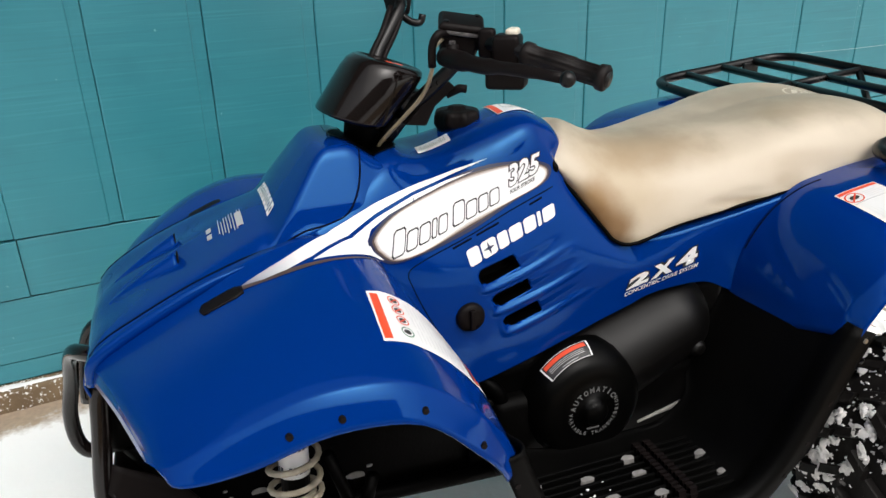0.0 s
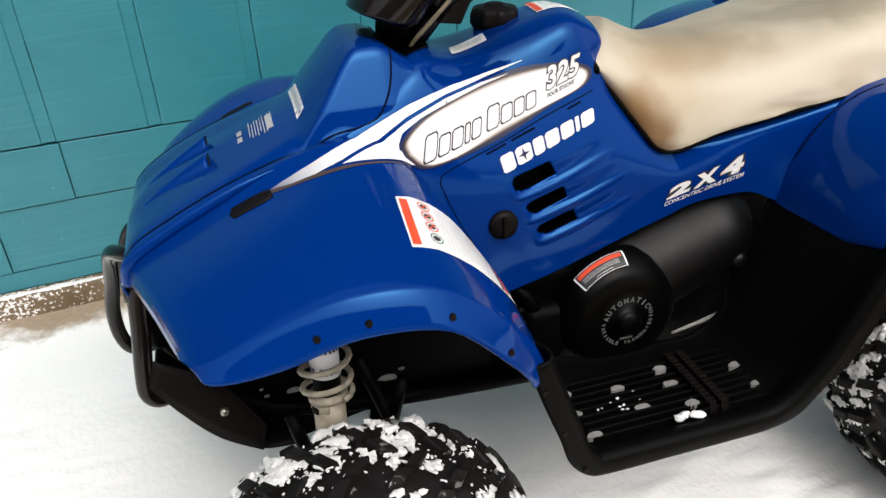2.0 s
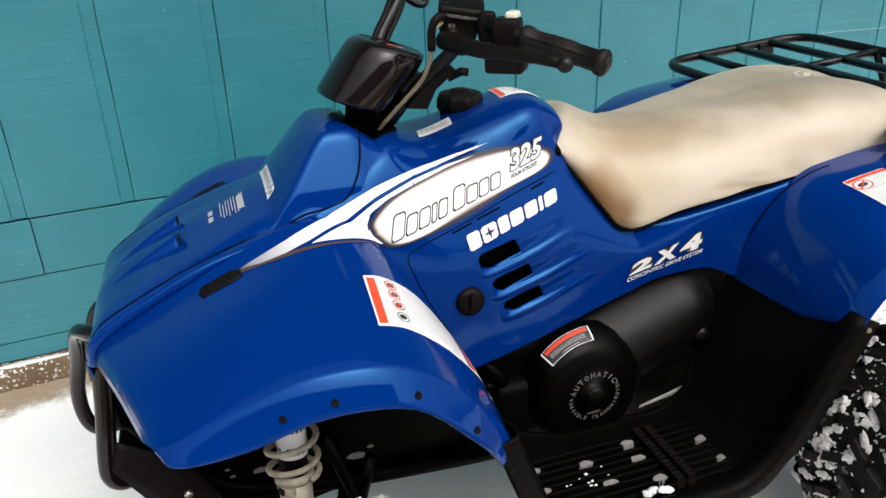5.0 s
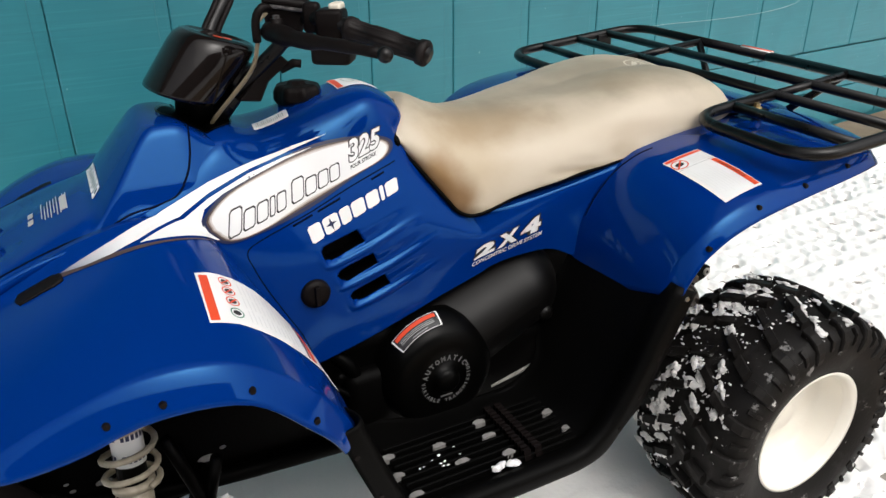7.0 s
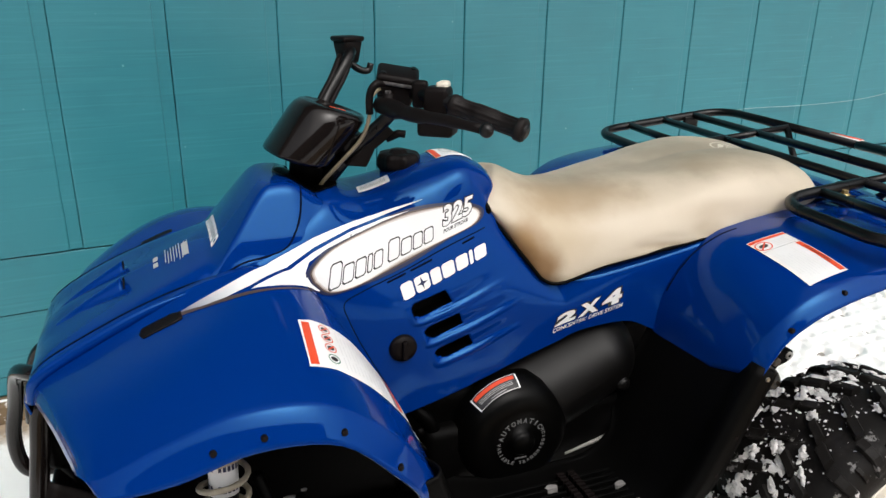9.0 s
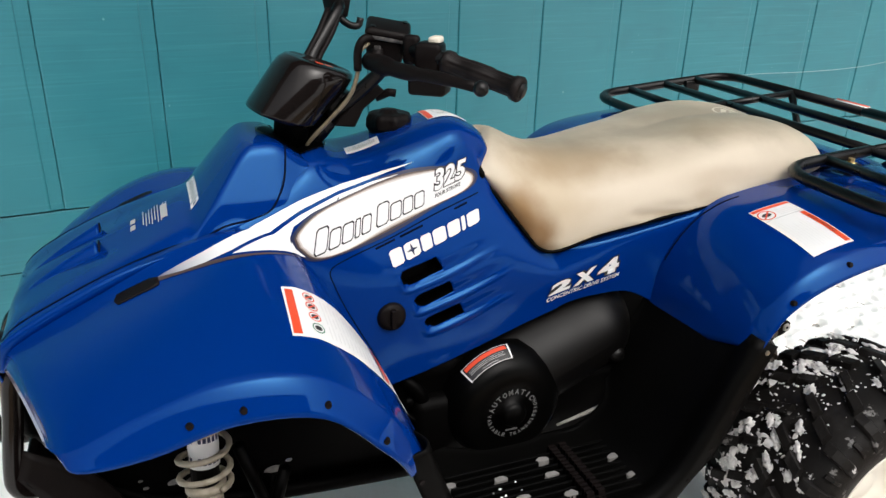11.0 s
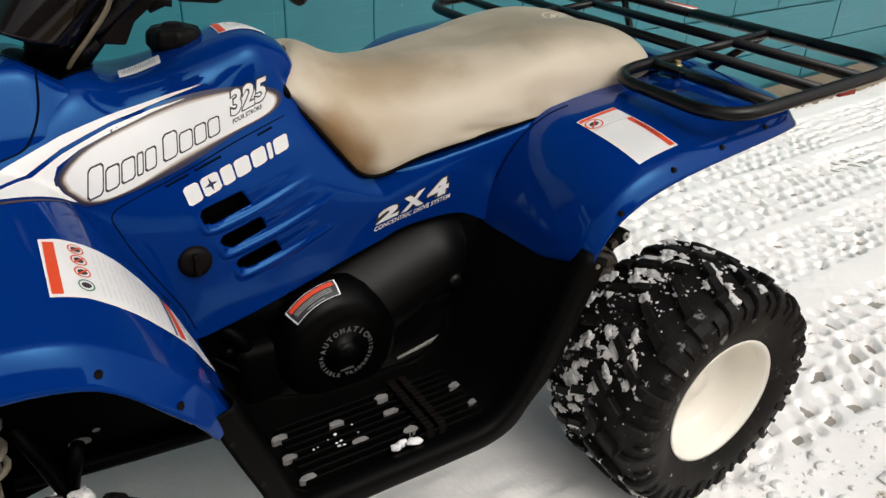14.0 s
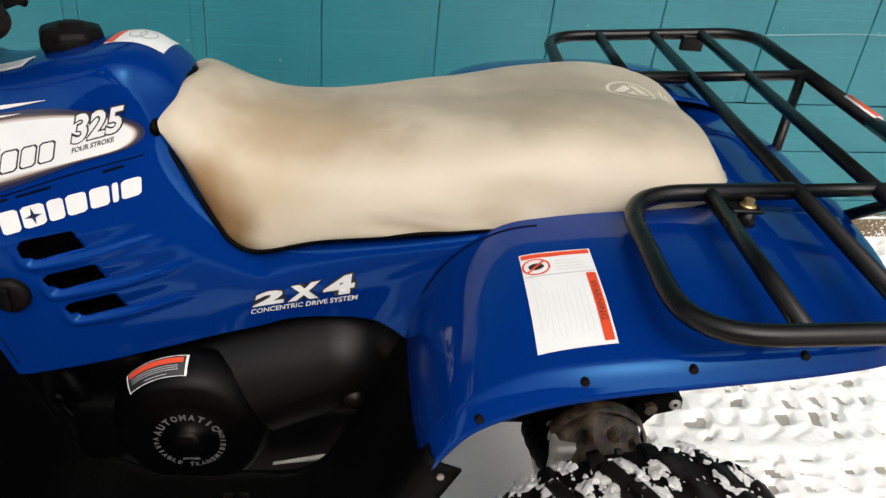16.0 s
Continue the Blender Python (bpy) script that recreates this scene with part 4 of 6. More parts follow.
# footwells
def footwell(s):
    well = new("footwell")
    well.parent = atv
    tagged(well, "black plastic footwell with ribbed floor, snow specks and drain holes")
    # one moulded tub: front wall, floor and rear wall with a rounded flange along the outer edge
    zf = 0.338
    way = [(-0.316, 0.575), (-0.303, 0.535), (-0.283, 0.480), (-0.262, 0.425), (-0.246, 0.378), (-0.228, 0.347), (-0.205, zf), (-0.10, zf), (0.04, zf), (0.10, 0.341), (0.137, 0.358), (0.168, 0.395), (0.197, 0.440), (0.226, 0.50), (0.255, 0.565), (0.290, 0.638)]
    rows = []
    for k, (x, z) in enumerate(way):
        a, b = way[max(0, k - 1)], way[min(len(way) - 1, k + 1)]
        t = Vector((b[0] - a[0], b[1] - a[1])).normalized()
        out = Vector((t.y, -t.x))
        drop = 0.028 if k < 5 else 0.030 if k > 11 else 0.016 + 0.004 * (k in (5, 10, 11))
        rim = 0.016 if 4 < k < 11 else 0.010
        row = []
        inner = 0.165 if k < 7 or k > 11 else 0.205
        for y, lift in ((inner, -0.004), (inner + 0.015, 0.0), (0.25, 0.0), (0.32, 0.0), (0.395, 0.0), (0.414, -0.004), (0.430, -rim), (0.447, -rim - 0.003), (0.4585, -rim + 0.005), (0.4605, 0.004), (0.459, drop)):
            row.append((x + out.x * lift, -y * s, z + out.y * lift))
        rows.append(row)
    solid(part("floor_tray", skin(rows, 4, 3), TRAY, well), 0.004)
    # black panel added beside the engine to keep the view behind it dark
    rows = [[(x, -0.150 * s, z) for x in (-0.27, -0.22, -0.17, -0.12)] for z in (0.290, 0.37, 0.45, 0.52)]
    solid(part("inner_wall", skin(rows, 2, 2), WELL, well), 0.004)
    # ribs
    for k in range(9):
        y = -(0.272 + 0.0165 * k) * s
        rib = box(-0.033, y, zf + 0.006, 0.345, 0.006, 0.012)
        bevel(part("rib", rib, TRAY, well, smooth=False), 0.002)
    for x in (0.016, 0.039):
        edge = [(0.262, 0.002)] + [(0.262 + 0.0105 * k + d, h) for k in range(14) for d, h in ((0.0015, 0.022), (0.0072, 0.022), (0.0085, 0.011), (0.0103, 0.011))] + [(0.41, 0.002)]
        bm = grid([[(x + o, -y * s, zf + h) for y, h in edge] for o in (-0.007, 0.007)])
        solid(part("toothed_bar", bm, BLACK, well, smooth=False), 0.002)
        for o in (-0.007, 0.007):
            q = bmesh.new()
            q.faces.new([q.verts.new((x + o, -y * s, zf + h)) for y, h in edge])
            part("bar_flank", q, WELL, well, smooth=False)
    rng = random.Random(11)
    # flat grey pieces stand for drain holes with shaded snow below
    for hx, hy in ((-0.111, 0.311), (-0.014, 0.287), (-0.208, 0.347), (-0.199, 0.401), (-0.094, 0.368), (-0.017, 0.33), (-0.010, 0.385), (0.119, 0.323), (0.125, 0.378), (-0.206, 0.297)):
        wide, cutoff = rng.uniform(0.70, 0.95), rng.uniform(-0.35, 0.1)
        ring = []
        for a in np.linspace(0, math.tau, 20, endpoint=False):
            u, v = 0.016 * wide * math.cos(a), 0.0085 * max(math.sin(a), cutoff - 0.3)
            ring.append((hx + u * rng.uniform(0.86, 1.08), -(hy - v * rng.uniform(0.8, 1.15)) * s, zf + 0.0128))
        q = bmesh.new()
        top = q.faces.new([q.verts.new(v) for v in ring])
        ext = bmesh.ops.extrude_face_region(q, geom=[top])
        for v in ext["geom"]:
            if isinstance(v, bmesh.types.BMVert):
                v.co.z -= 0.01
        part("snow_plug", q, SNOW_BELOW, well, "grey piece standing for shaded snow seen through a drain hole", smooth=False)
    for k in range(14):
        c = Vector((-0.135 + rng.gauss(0, 0.020), -(0.352 + rng.gauss(0, 0.018)) * s, zf + 0.014)) if k < 10 else Vector((-0.040 + rng.gauss(0, 0.011), -(0.414 + rng.gauss(0, 0.005)) * s, zf + 0.016))
        q = bmesh.new()
        bmesh.ops.create_icosphere(q, subdivisions=2, radius=rng.uniform(0.0011, 0.0026) if k < 10 else rng.uniform(0.0050, 0.0085))
        for v in q.verts:
            v.co *= 1 + 0.7 * noise.noise(v.co * 330 + c * 50) + 0.4 * noise.noise(v.co * 800 + c * 90)
        q.transform(Matrix.Translation(c) @ Matrix.Diagonal((1.3, 1, 0.7, 1)))
        part("snow_crumb", q, SNOWBIT, well, "crumb of snow")
    return well


well_l, well_r = footwell(1), footwell(-1)


# wheels
def dusted(m):
    """Rubber with thin frost and packed flecks of snow in ragged patches; each piece has its own."""
    n, l = m.node_tree.nodes, m.node_tree.links
    co, b = n["Texture Coordinate"], n["Principled BSDF"]
    info, far_off, place = n.new("ShaderNodeObjectInfo"), n.new("ShaderNodeVectorMath"), n.new("ShaderNodeVectorMath")
    far_off.operation = "SCALE"
    far_off.inputs[0].default_value = (37.0, 11.0, 23.0)
    l.new(info.outputs["Random"], far_off.inputs["Scale"])
    l.new(co.outputs["Object"], place.inputs[0])
    l.new(far_off.outputs[0], place.inputs[1])
    last = n[m["mix"]].outputs[2]
    for scale, detail, lo, hi, colour, much in ((16, 8, 0.52, 0.72, (0.030, 0.028, 0.027), 0.7), (24, 10, 0.625, 0.665, (0.24, 0.235, 0.23), 0.8), (30, 10, 0.665, 0.685, (0.62, 0.61, 0.60), 0.95)):
        tx, rg, mx = n.new("ShaderNodeTexNoise"), n.new("ShaderNodeMapRange"), n.new("ShaderNodeMix")
        tx.inputs["Scale"].default_value, tx.inputs["Detail"].default_value, tx.inputs["Roughness"].default_value = scale, detail, 0.62
        l.new(place.outputs[0], tx.inputs["Vector"])
        rg.inputs["From Min"].default_value, rg.inputs["From Max"].default_value, rg.inputs["To Max"].default_value = lo, hi, much
        l.new(tx.outputs["Fac"], rg.inputs["Value"])
        mx.data_type = "RGBA"
        mx.inputs[7].default_value = (*colour, 1)
        l.new(rg.outputs["Result"], mx.inputs[0])
        l.new(last, mx.inputs[6])
        last = mx.outputs[2]
    l.new(last, b.inputs["Base Color"])
    return m


DUSTED = dusted(material("frosted_tyre_rubber", (0.004, 0.0034, 0.0032), (0.009, 0.0078, 0.007), 0.58, scale=12, fine=260, bump=0.3, spec=0.17))


def wheel(name, x, y, r, width, s, rim_r, steer=0.0, lugs=20, seed=1, snow=130):
    """A wheel at its axle, outer face towards -y for s = 1."""
    hub = new(name)
    hub.parent = atv
    hub.location = (x, y * s, r - 0.004)
    hub.rotation_euler = (0, 0, steer)
    h = width / 2
    prof = [(h * 0.70, rim_r - 0.012), (h * 0.86, rim_r - 0.003), (h * 0.905, rim_r + 0.006), (h * 0.95, rim_r + 0.022), (h * 1.0, rim_r + 0.40 * (r - rim_r)), (h * 0.97, r * 0.90), (h * 0.84, r * 0.955), (h * 0.5, r * 0.975), (0, r * 0.98)]
    prof = [(-d * s, q) for d, q in prof] + [(d * s, q) for d, q in prof[-2::-1]]
    bm = lathe(prof, (0, 0, 0), steps=64)
    rng = random.Random(seed)
    tyre = part("tyre", bm, DUSTED, hub, "black knobbly tyre packed with snow")
    # tread lugs: staggered blocks in the middle, and shoulder lugs that run down on to the sidewall
    drop = r - rim_r
    kinds = (
        ([(0.03, 0.980), (0.17, 0.980), (0.31, 0.979)], -0.02, 0.055, 0.046, 0.017),
        ([(0.37, 0.978), (0.50, 0.976), (0.63, 0.970)], 0.10, 0.165, 0.050, 0.017),
        ([(0.70, 0.966), (0.82, 0.956), (0.93, 0.930), (0.985, 0.880), (1.0, 0.815), (1.0, 0.77)], 0.205, 0.235, 0.052, 0.012),
        ([(0.88, 0.945), (0.96, 0.910), (0.99, 0.865), (1.0, 0.83)], 0.375, 0.385, 0.022, 0.006),
    )
    for side in (-1, 1):
        for path, sk0, sk1, wd, tall in kinds:
            rows, m = [], len(path) - 1
            for i, (v, q) in enumerate(path):
                a, b = path[max(0, i - 1)], path[min(m, i + 1)]
                along = Vector(((b[0] - a[0]) * h, (b[1] - a[1]) * r)).normalized()
                out = Vector((-along.y, along.x))
                sk, up = sk0 + (sk1 - sk0) * i / m, tall * (1 if i < 2 or m < 3 else max(0.12, 1 - 0.9 * (i - 1) / (m - 1)))
                base = Vector((v * h, q * r)) - out * 0.010
                row = []
                for lift, e in ((0, -wd), (up + 0.007, -wd * 0.84), (up + 0.010, -wd * 0.68), (up + 0.010, wd * 0.68), (up + 0.007, wd * 0.84), (0, wd)):
                    w = base + out * lift
                    row.append((w.y * math.cos(sk + e), side * w.x, w.y * math.sin(sk + e)))
                rows.append(row)
            q = grid(rows)
            q.verts.ensure_lookup_table()
            q.faces.new(q.verts[:6])
            q.faces.new(q.verts[-6:])
            first = part("tread_lug", q, DUSTED, hub, smooth=False)
            for k in range(lugs):
                lug = first if k == 0 else new("tread_lug", first.data)
                lug.parent = hub
                lug.rotation_euler = (0, -(k + (0.5 if side > 0 else 0)) * math.tau / lugs, 0)
    o = -h * s
    rimp = [(o * 0.74, rim_r - 0.014), (o * 0.86, rim_r - 0.004), (o * 0.90, rim_r + 0.003), (o * 0.90, rim_r - 0.004), (o * 0.84, rim_r - 0.010), (o * 0.70, rim_r - 0.014), (o * 0.40, rim_r - 0.018), (o * 0.30, rim_r - 0.03), (o * 0.26, rim_r * 0.55), (o * 0.30, rim_r * 0.45), (o * 0.30, 0.035), (o * 0.42, 0.03), (o * 0.42, 0.0)]
    part("rim", lathe(rimp, (0, 0, 0), steps=56), RIM, hub, "cream painted steel rim")
    part("back_disc", lathe([(-o * 0.7, rim_r), (-o * 0.5, rim_r * 0.7), (-o * 0.2, 0.02), (-o * 0.2, 0)], (0, 0, 0), steps=24), DARK, hub)
    # snow caught between the lugs
    blob = bmesh.new()
    bmesh.ops.create_icosphere(blob, subdivisions=2, radius=1)
    unit, tris = [v.co.copy() for v in blob.verts], [[v.index for v in f.verts] for f in blob.faces]
    blob.free()
    verts, faces = [], []

    def clump(a, v, size, st):
        rad = r * (0.978 - 0.055 * max(0, (abs(v) - 0.5) / 0.5) ** 2) + rng.uniform(0.004, 0.011)
        c = Vector((rad * math.cos(a), v * h, rad * math.sin(a)))
        turn = Vector((math.cos(a), 0, math.sin(a))).to_track_quat("Z", "Y").to_matrix() @ Matrix.Rotation(rng.uniform(0, 3), 3, "Z") @ Matrix.Diagonal((size * st, size, size * 0.45))
        base = len(verts)
        for w in unit:
            k = 1 + 0.9 * noise.noise(w * 1.6 + c * 60) + 0.45 * noise.noise(w * 4.5 + c * 90)
            verts.append(c + turn @ (w * k))
        faces.extend([[base + i for i in f] for f in tris])

    lug_step = math.tau / lugs
    for _ in range(int(snow * 1.25) if s > 0 else 10):
        a, v = rng.uniform(0, math.tau), rng.uniform(-0.85, 0.98)
        if rng.random() > 0.35 + 0.65 * max(0, min(1, 0.55 + v)) or noise.noise(Vector((math.cos(a) * 6, v * 3.5, math.sin(a) * 6 + seed))) < -0.12:
            continue
        # patches follow the grooves beside the lugs
        run = rng.uniform(0.5, 1.5)
        lean = rng.uniform(0.2, 0.5) * (1 if v > 0 else -1)
        for k in range(rng.randint(4, 15)):
            dv = rng.gauss(0, 0.058) * run
            clump(a + lean * dv + rng.gauss(0, 0.011), max(-1, min(1.0, v + dv)), rng.choice((0.0012, 0.0018, 0.0028, 0.0042, 0.0064)) * rng.uniform(0.8, 1.3), rng.uniform(0.7, 2.2))
    for _ in range(int(snow * 2.2) if s > 0 else 20):
        a, v = rng.uniform(0, math.tau), rng.triangular(-0.9, 1.0, 0.45)
        clump(a, v, rng.uniform(0.0008, 0.0024), rng.uniform(0.8, 2.2))
    me = bpy.data.meshes.new("caked_snow")
    me.from_pydata(verts, [], faces)
    me.materials.append(CAKED)
    me.polygons.foreach_set("use_smooth", [True] * len(me.polygons))
    me.set_sharp_from_angle(angle=radians(75))
    cake = new("caked_snow", me)
    cake.parent = hub
    tagged(cake, "clumps of packed snow", kind="stuff")
    return hub


wheel("rear_wheel", 0.627, -0.411, 0.254, 0.262, 1, 0.140, seed=2, snow=300)
wheel("rear_wheel", 0.627, -0.411, 0.254, 0.262, -1, 0.140, seed=3)
wheel("front_wheel", -0.592, -0.480, 0.250, 0.175, 1, 0.130, seed=5, snow=340)
wheel("front_wheel", -0.592, -0.480, 0.250, 0.175, -1, 0.130, seed=6)


# front suspension
def shock(s):
    top, bot = Vector((-0.600, -0.285 * s, 0.645)), Vector((-0.612, -0.335 * s, 0.385))
    sh = new("shock_absorber")
    sh.parent = atv
    tagged(sh, "cream coil-over shock absorber")
    d = bot - top
    part("damper_body", rod(top + d * 0.60, bot, 0.0245, 20), SPRING, sh)
    part("collar", rod(top + d * 0.60, top + d * 0.64, 0.030, 20), SPRING, sh)
    part("upper_tube", rod(top, top + d * 0.60, 0.021, 16), DARK, sh, "black damper tube")
    part("label_sleeve", rod(top + d * 0.22, top + d * 0.49, 0.0225, 20), WHITE, sh, "white maker's label with navy blocks")
    for u0, u1, spread in ((0.28, 0.335, 20), (0.42, 0.465, 20)):
        for k in range(spread):
            a0 = (0.30 + 0.012 * (u0 > 0.3)) * k
            if k % 7 == 6:
                continue
            blk = grid([[top + d * u + d.to_track_quat("Z", "Y") @ Vector((0.0229 * math.cos(a0 + e), 0.0229 * math.sin(a0 + e), 0)) for e in (0, 0.07, 0.14, 0.21)] for u in (u0, u1)])
            part("name_block", blk, NAVY, sh)
    q = d.to_track_quat("Z", "Y")
    coil = [top + d * (0.06 + 0.55 * (1.28 * (k / 70) - 0.28 * (k / 70) ** 3)) + q @ Vector((0.037 * math.cos(k * math.tau / 17), 0.037 * math.sin(k * math.tau / 17), 0)) for k in range(71)]
    part("coil_spring", tube(coil, 0.0047, 8), SPRING, sh)
    for k in range(5):
        a0 = -3.0 + 0.75 * k
        clip_ = box(0, 0, 0, 0.014, 0.004, 0.010, Matrix.Translation(top + d * (0.675 + 0.012 * (k % 2))) @ q.to_matrix().to_4x4() @ Matrix.Rotation(a0, 4, "Z") @ Matrix.Translation((0, -0.0245, 0)))
        bevel(part("notch", clip_, DARK if k % 2 else SPRING, sh), 0.001)
    part("top_cap", rod(top - d * 0.02, top + d * 0.06, 0.034, 18), SPRING, sh)
    part("control_arm", tube([(-0.60, -0.14 * s, 0.33), (-0.60, -0.36 * s, 0.27)], 0.014), DARK, atv)
    part("brace", tube([(-0.555, -0.30 * s, 0.53), (-0.515, -0.30 * s, 0.385)], 0.010), DARK, atv)
    part("brace", tube([(-0.488, -0.30 * s, 0.47), (-0.512, -0.30 * s, 0.385)], 0.010), DARK, atv)
    part("brace", tube([(-0.668, -0.29 * s, 0.44), (-0.650, -0.31 * s, 0.36)], 0.011), DARK, atv)
    part("control_arm", tube([(-0.50, -0.14 * s, 0.33), (-0.58, -0.36 * s, 0.27)], 0.014), DARK, atv)
    return sh


shock(1), shock(-1)
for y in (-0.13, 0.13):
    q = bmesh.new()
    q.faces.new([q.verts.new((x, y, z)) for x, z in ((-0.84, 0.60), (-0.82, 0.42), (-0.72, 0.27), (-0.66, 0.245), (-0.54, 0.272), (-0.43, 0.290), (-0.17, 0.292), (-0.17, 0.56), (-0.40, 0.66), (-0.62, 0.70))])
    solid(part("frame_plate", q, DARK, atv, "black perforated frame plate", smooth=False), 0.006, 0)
    sg = -1 if y < 0 else 1
    for x, z, r_ in ((-0.710, 0.374, 0.004), (-0.703, 0.357, 0.005), (-0.712, 0.349, 0.005), (-0.458, 0.353, 0.006), (-0.486, 0.337, 0.018), (-0.654, 0.356, 0.014)):
        hole = rod((x, y + sg * 0.003, z), (x, y + sg * 0.0045, z), r_, 20)
        for v in hole.verts:
            v.co.z = z + 0.55 * max(v.co.z - z, -0.4 * r_ if r_ > 0.01 else -1)
        part("drain_hole", hole, SNOW_BELOW, atv, "grey disc standing for snow seen through a hole", smooth=False)
axle = rod((0.63, -0.35, 0.265), (0.63, 0.35, 0.265), 0.025)
add(axle, box(0.60, -0.10, 0.30, 0.16, 0.16, 0.14))
bevel(part("rear_axle", axle, ALLOY, atv, "grey cast rear axle housing"), 0.012)

# front bumper
for s_ in (1, -1):
    q = tube([(-0.835, -0.135 * s_, 0.650), (-0.858, -0.142 * s_, 0.625), (-0.870, -0.148 * s_, 0.55), (-0.884, -0.152 * s_, 0.46), (-0.884, -0.152 * s_, 0.428), (-0.868, -0.148 * s_, 0.412), (-0.83, -0.14 * s_, 0.42)], 0.0150, 16, steps=5)
    part("bumper_upright", q, GLOSS, atv, "black bent tube bumper upright")
part("bumper_hoop", tube([(-0.850, -0.08, 0.640), (-0.885, -0.05, 0.640), (-0.912, 0.0, 0.615), (-0.935, 0.06, 0.53), (-0.955, 0.09, 0.45), (-0.956, 0.10, 0.385), (-0.935, 0.10, 0.355), (-0.88, 0.10, 0.36)], 0.0135, 12, steps=5), GLOSS, atv, "black bent tube bumper hoop")
part("bumper_hoop", tube([(-0.86, 0.12, 0.615), (-0.900, 0.14, 0.585), (-0.925, 0.155, 0.51), (-0.935, 0.16, 0.43)], 0.0125, 12, steps=5), GLOSS, atv, "black bent tube bumper hoop")
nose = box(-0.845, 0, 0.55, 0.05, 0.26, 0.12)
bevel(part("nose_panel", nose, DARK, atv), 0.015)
SKID = [[(-0.875, y, 0.445), (-0.84, y, 0.385), (-0.79, y, 0.318), (-0.73, y, 0.272), (-0.66, y, 0.262)] for y in (-0.168, -0.10, 0, 0.10, 0.168)]
solid(part("skid_plate", skin(SKID, 3, 4), BLACK, atv, "black plastic skid plate"), 0.005)
for sgn in (1, -1):
    SIDE = [[(-0.878, -0.168 * sgn, 0.450), (-0.865, -0.158 * sgn, 0.495)], [(-0.84, -0.170 * sgn, 0.385), (-0.80, -0.160 * sgn, 0.452)], [(-0.79, -0.171 * sgn, 0.318), (-0.755, -0.162 * sgn, 0.405)], [(-0.725, -0.170 * sgn, 0.268), (-0.712, -0.165 * sgn, 0.318)]]
    solid(part("skid_side", skin(SIDE, 4, 4), BLACK, atv, "black plastic skid plate wing"), 0.004)
    part("bolt", rod((-0.775, -0.162 * sgn, 0.372), (-0.775, -0.172 * sgn, 0.370), 0.007, 10), ZINC, atv)

# handlebar
bars = new("handlebar")
bars.parent = atv
tagged(bars, "black handlebar with rubber grips, levers and switch housings")
for s in (1, -1):
    up = 0.0 if s > 0 else 0.040
    if s > 0:
        pts = [(-0.335, -0.035, 0.960), (-0.300, -0.052, 0.997), (-0.258, -0.075, 1.042), (-0.246, -0.115, 1.078), (-0.238, -0.19, 1.088), (-0.212, -0.235, 1.080), (-0.135, -0.342, 1.050)]
    else:
        pts = [(-0.360, 0.060, 0.985), (-0.338, 0.105, 1.036), (-0.306, 0.125, 1.080), (-0.274, 0.150, 1.120), (-0.264, 0.19, 1.128), (-0.256, 0.225, 1.124), (-0.238, 0.312, 1.109)]
    part("bar_tube", tube(pts, 0.0115, 10, steps=4), TUBE, bars)
    g0, g1 = (Vector((-0.210, -0.243, 1.078)), Vector((-0.141, -0.336, 1.053))) if s > 0 else (Vector((-0.258, 0.215, 1.125)), Vector((-0.236, 0.318, 1.108)))
    d = g1 - g0
    q = d.to_track_quat("Z", "Y")
    prof = [(-0.03, 0.0), (-0.03, 0.0185), (0.0, 0.0195), (0.07, 0.019), (0.09, 0.0152), (0.30, 0.0152), (0.32, 0.0162), (0.62, 0.0162), (0.64, 0.0150), (0.93, 0.0150), (0.95, 0.0195), (1.03, 0.0205), (1.05, 0.0185), (1.055, 0.016), (1.055, 0.0045), (1.035, 0.004), (1.035, 0.0)]
    ring = [[g0 + d * u + q @ Vector((0.9 * rad * f * math.cos(k * math.tau / 48), 0.9 * rad * f * math.sin(k * math.tau / 48), 0)) for u, rad in prof for f in [1 + (0.09 if k % 4 < 2 and 0.08 < u < 0.94 else 0)]] for k in range(49)]
    gp = grid(ring)
    bmesh.ops.remove_doubles(gp, verts=gp.verts, dist=1e-6)
    part("grip", gp, GRIP, bars, "ribbed black rubber grip")
    if s < 0:
        continue
    lev = tube([(-0.300, -0.150 * s, 1.069 + up), (-0.291, -0.19 * s, 1.068 + up), (-0.273, -0.235 * s, 1.065 + up), (-0.245, -0.29 * s, 1.065 + up), (-0.208, -0.350 * s, 1.060 + up)], [0.014, 0.0145, 0.0115, 0.009, 0.0075], 12, steps=4)
    part("brake_lever", lev, BLACK, bars)
    tip = bmesh.new()
    bmesh.ops.create_uvsphere(tip, u_segments=14, v_segments=10, radius=0.0110, matrix=Matrix.Translation((-0.205, -0.354 * s, 1.059 + up)))
    part("lever_ball", tip, TUBE, bars)
    turn = Matrix.Rotation(-0.63 * s, 4, "Z")
    for nm, dims, at in (("switch_housing", (0.040, 0.042, 0.042), (-0.224, -0.210 * s, 1.082)), ("switch_base", (0.058, 0.046, 0.030), (-0.222, -0.204 * s, 1.040)), ("housing_collar", (0.026, 0.018, 0.044), (-0.243, -0.180 * s, 1.088))):
        bevel(part(nm, box(0, 0, 0, *dims, Matrix.Translation((at[0], at[1], at[2] + up)) @ turn), BLACK, bars), 0.007, 3)
bevel(part("switch_button", box(0, 0, 0, 0.018, 0.030, 0.012, Matrix.Translation((-0.214, -0.206, 1.1045)) @ Matrix.Rotation(-0.63, 4, "Z")), CREAM, bars, "cream switch button"), 0.004)
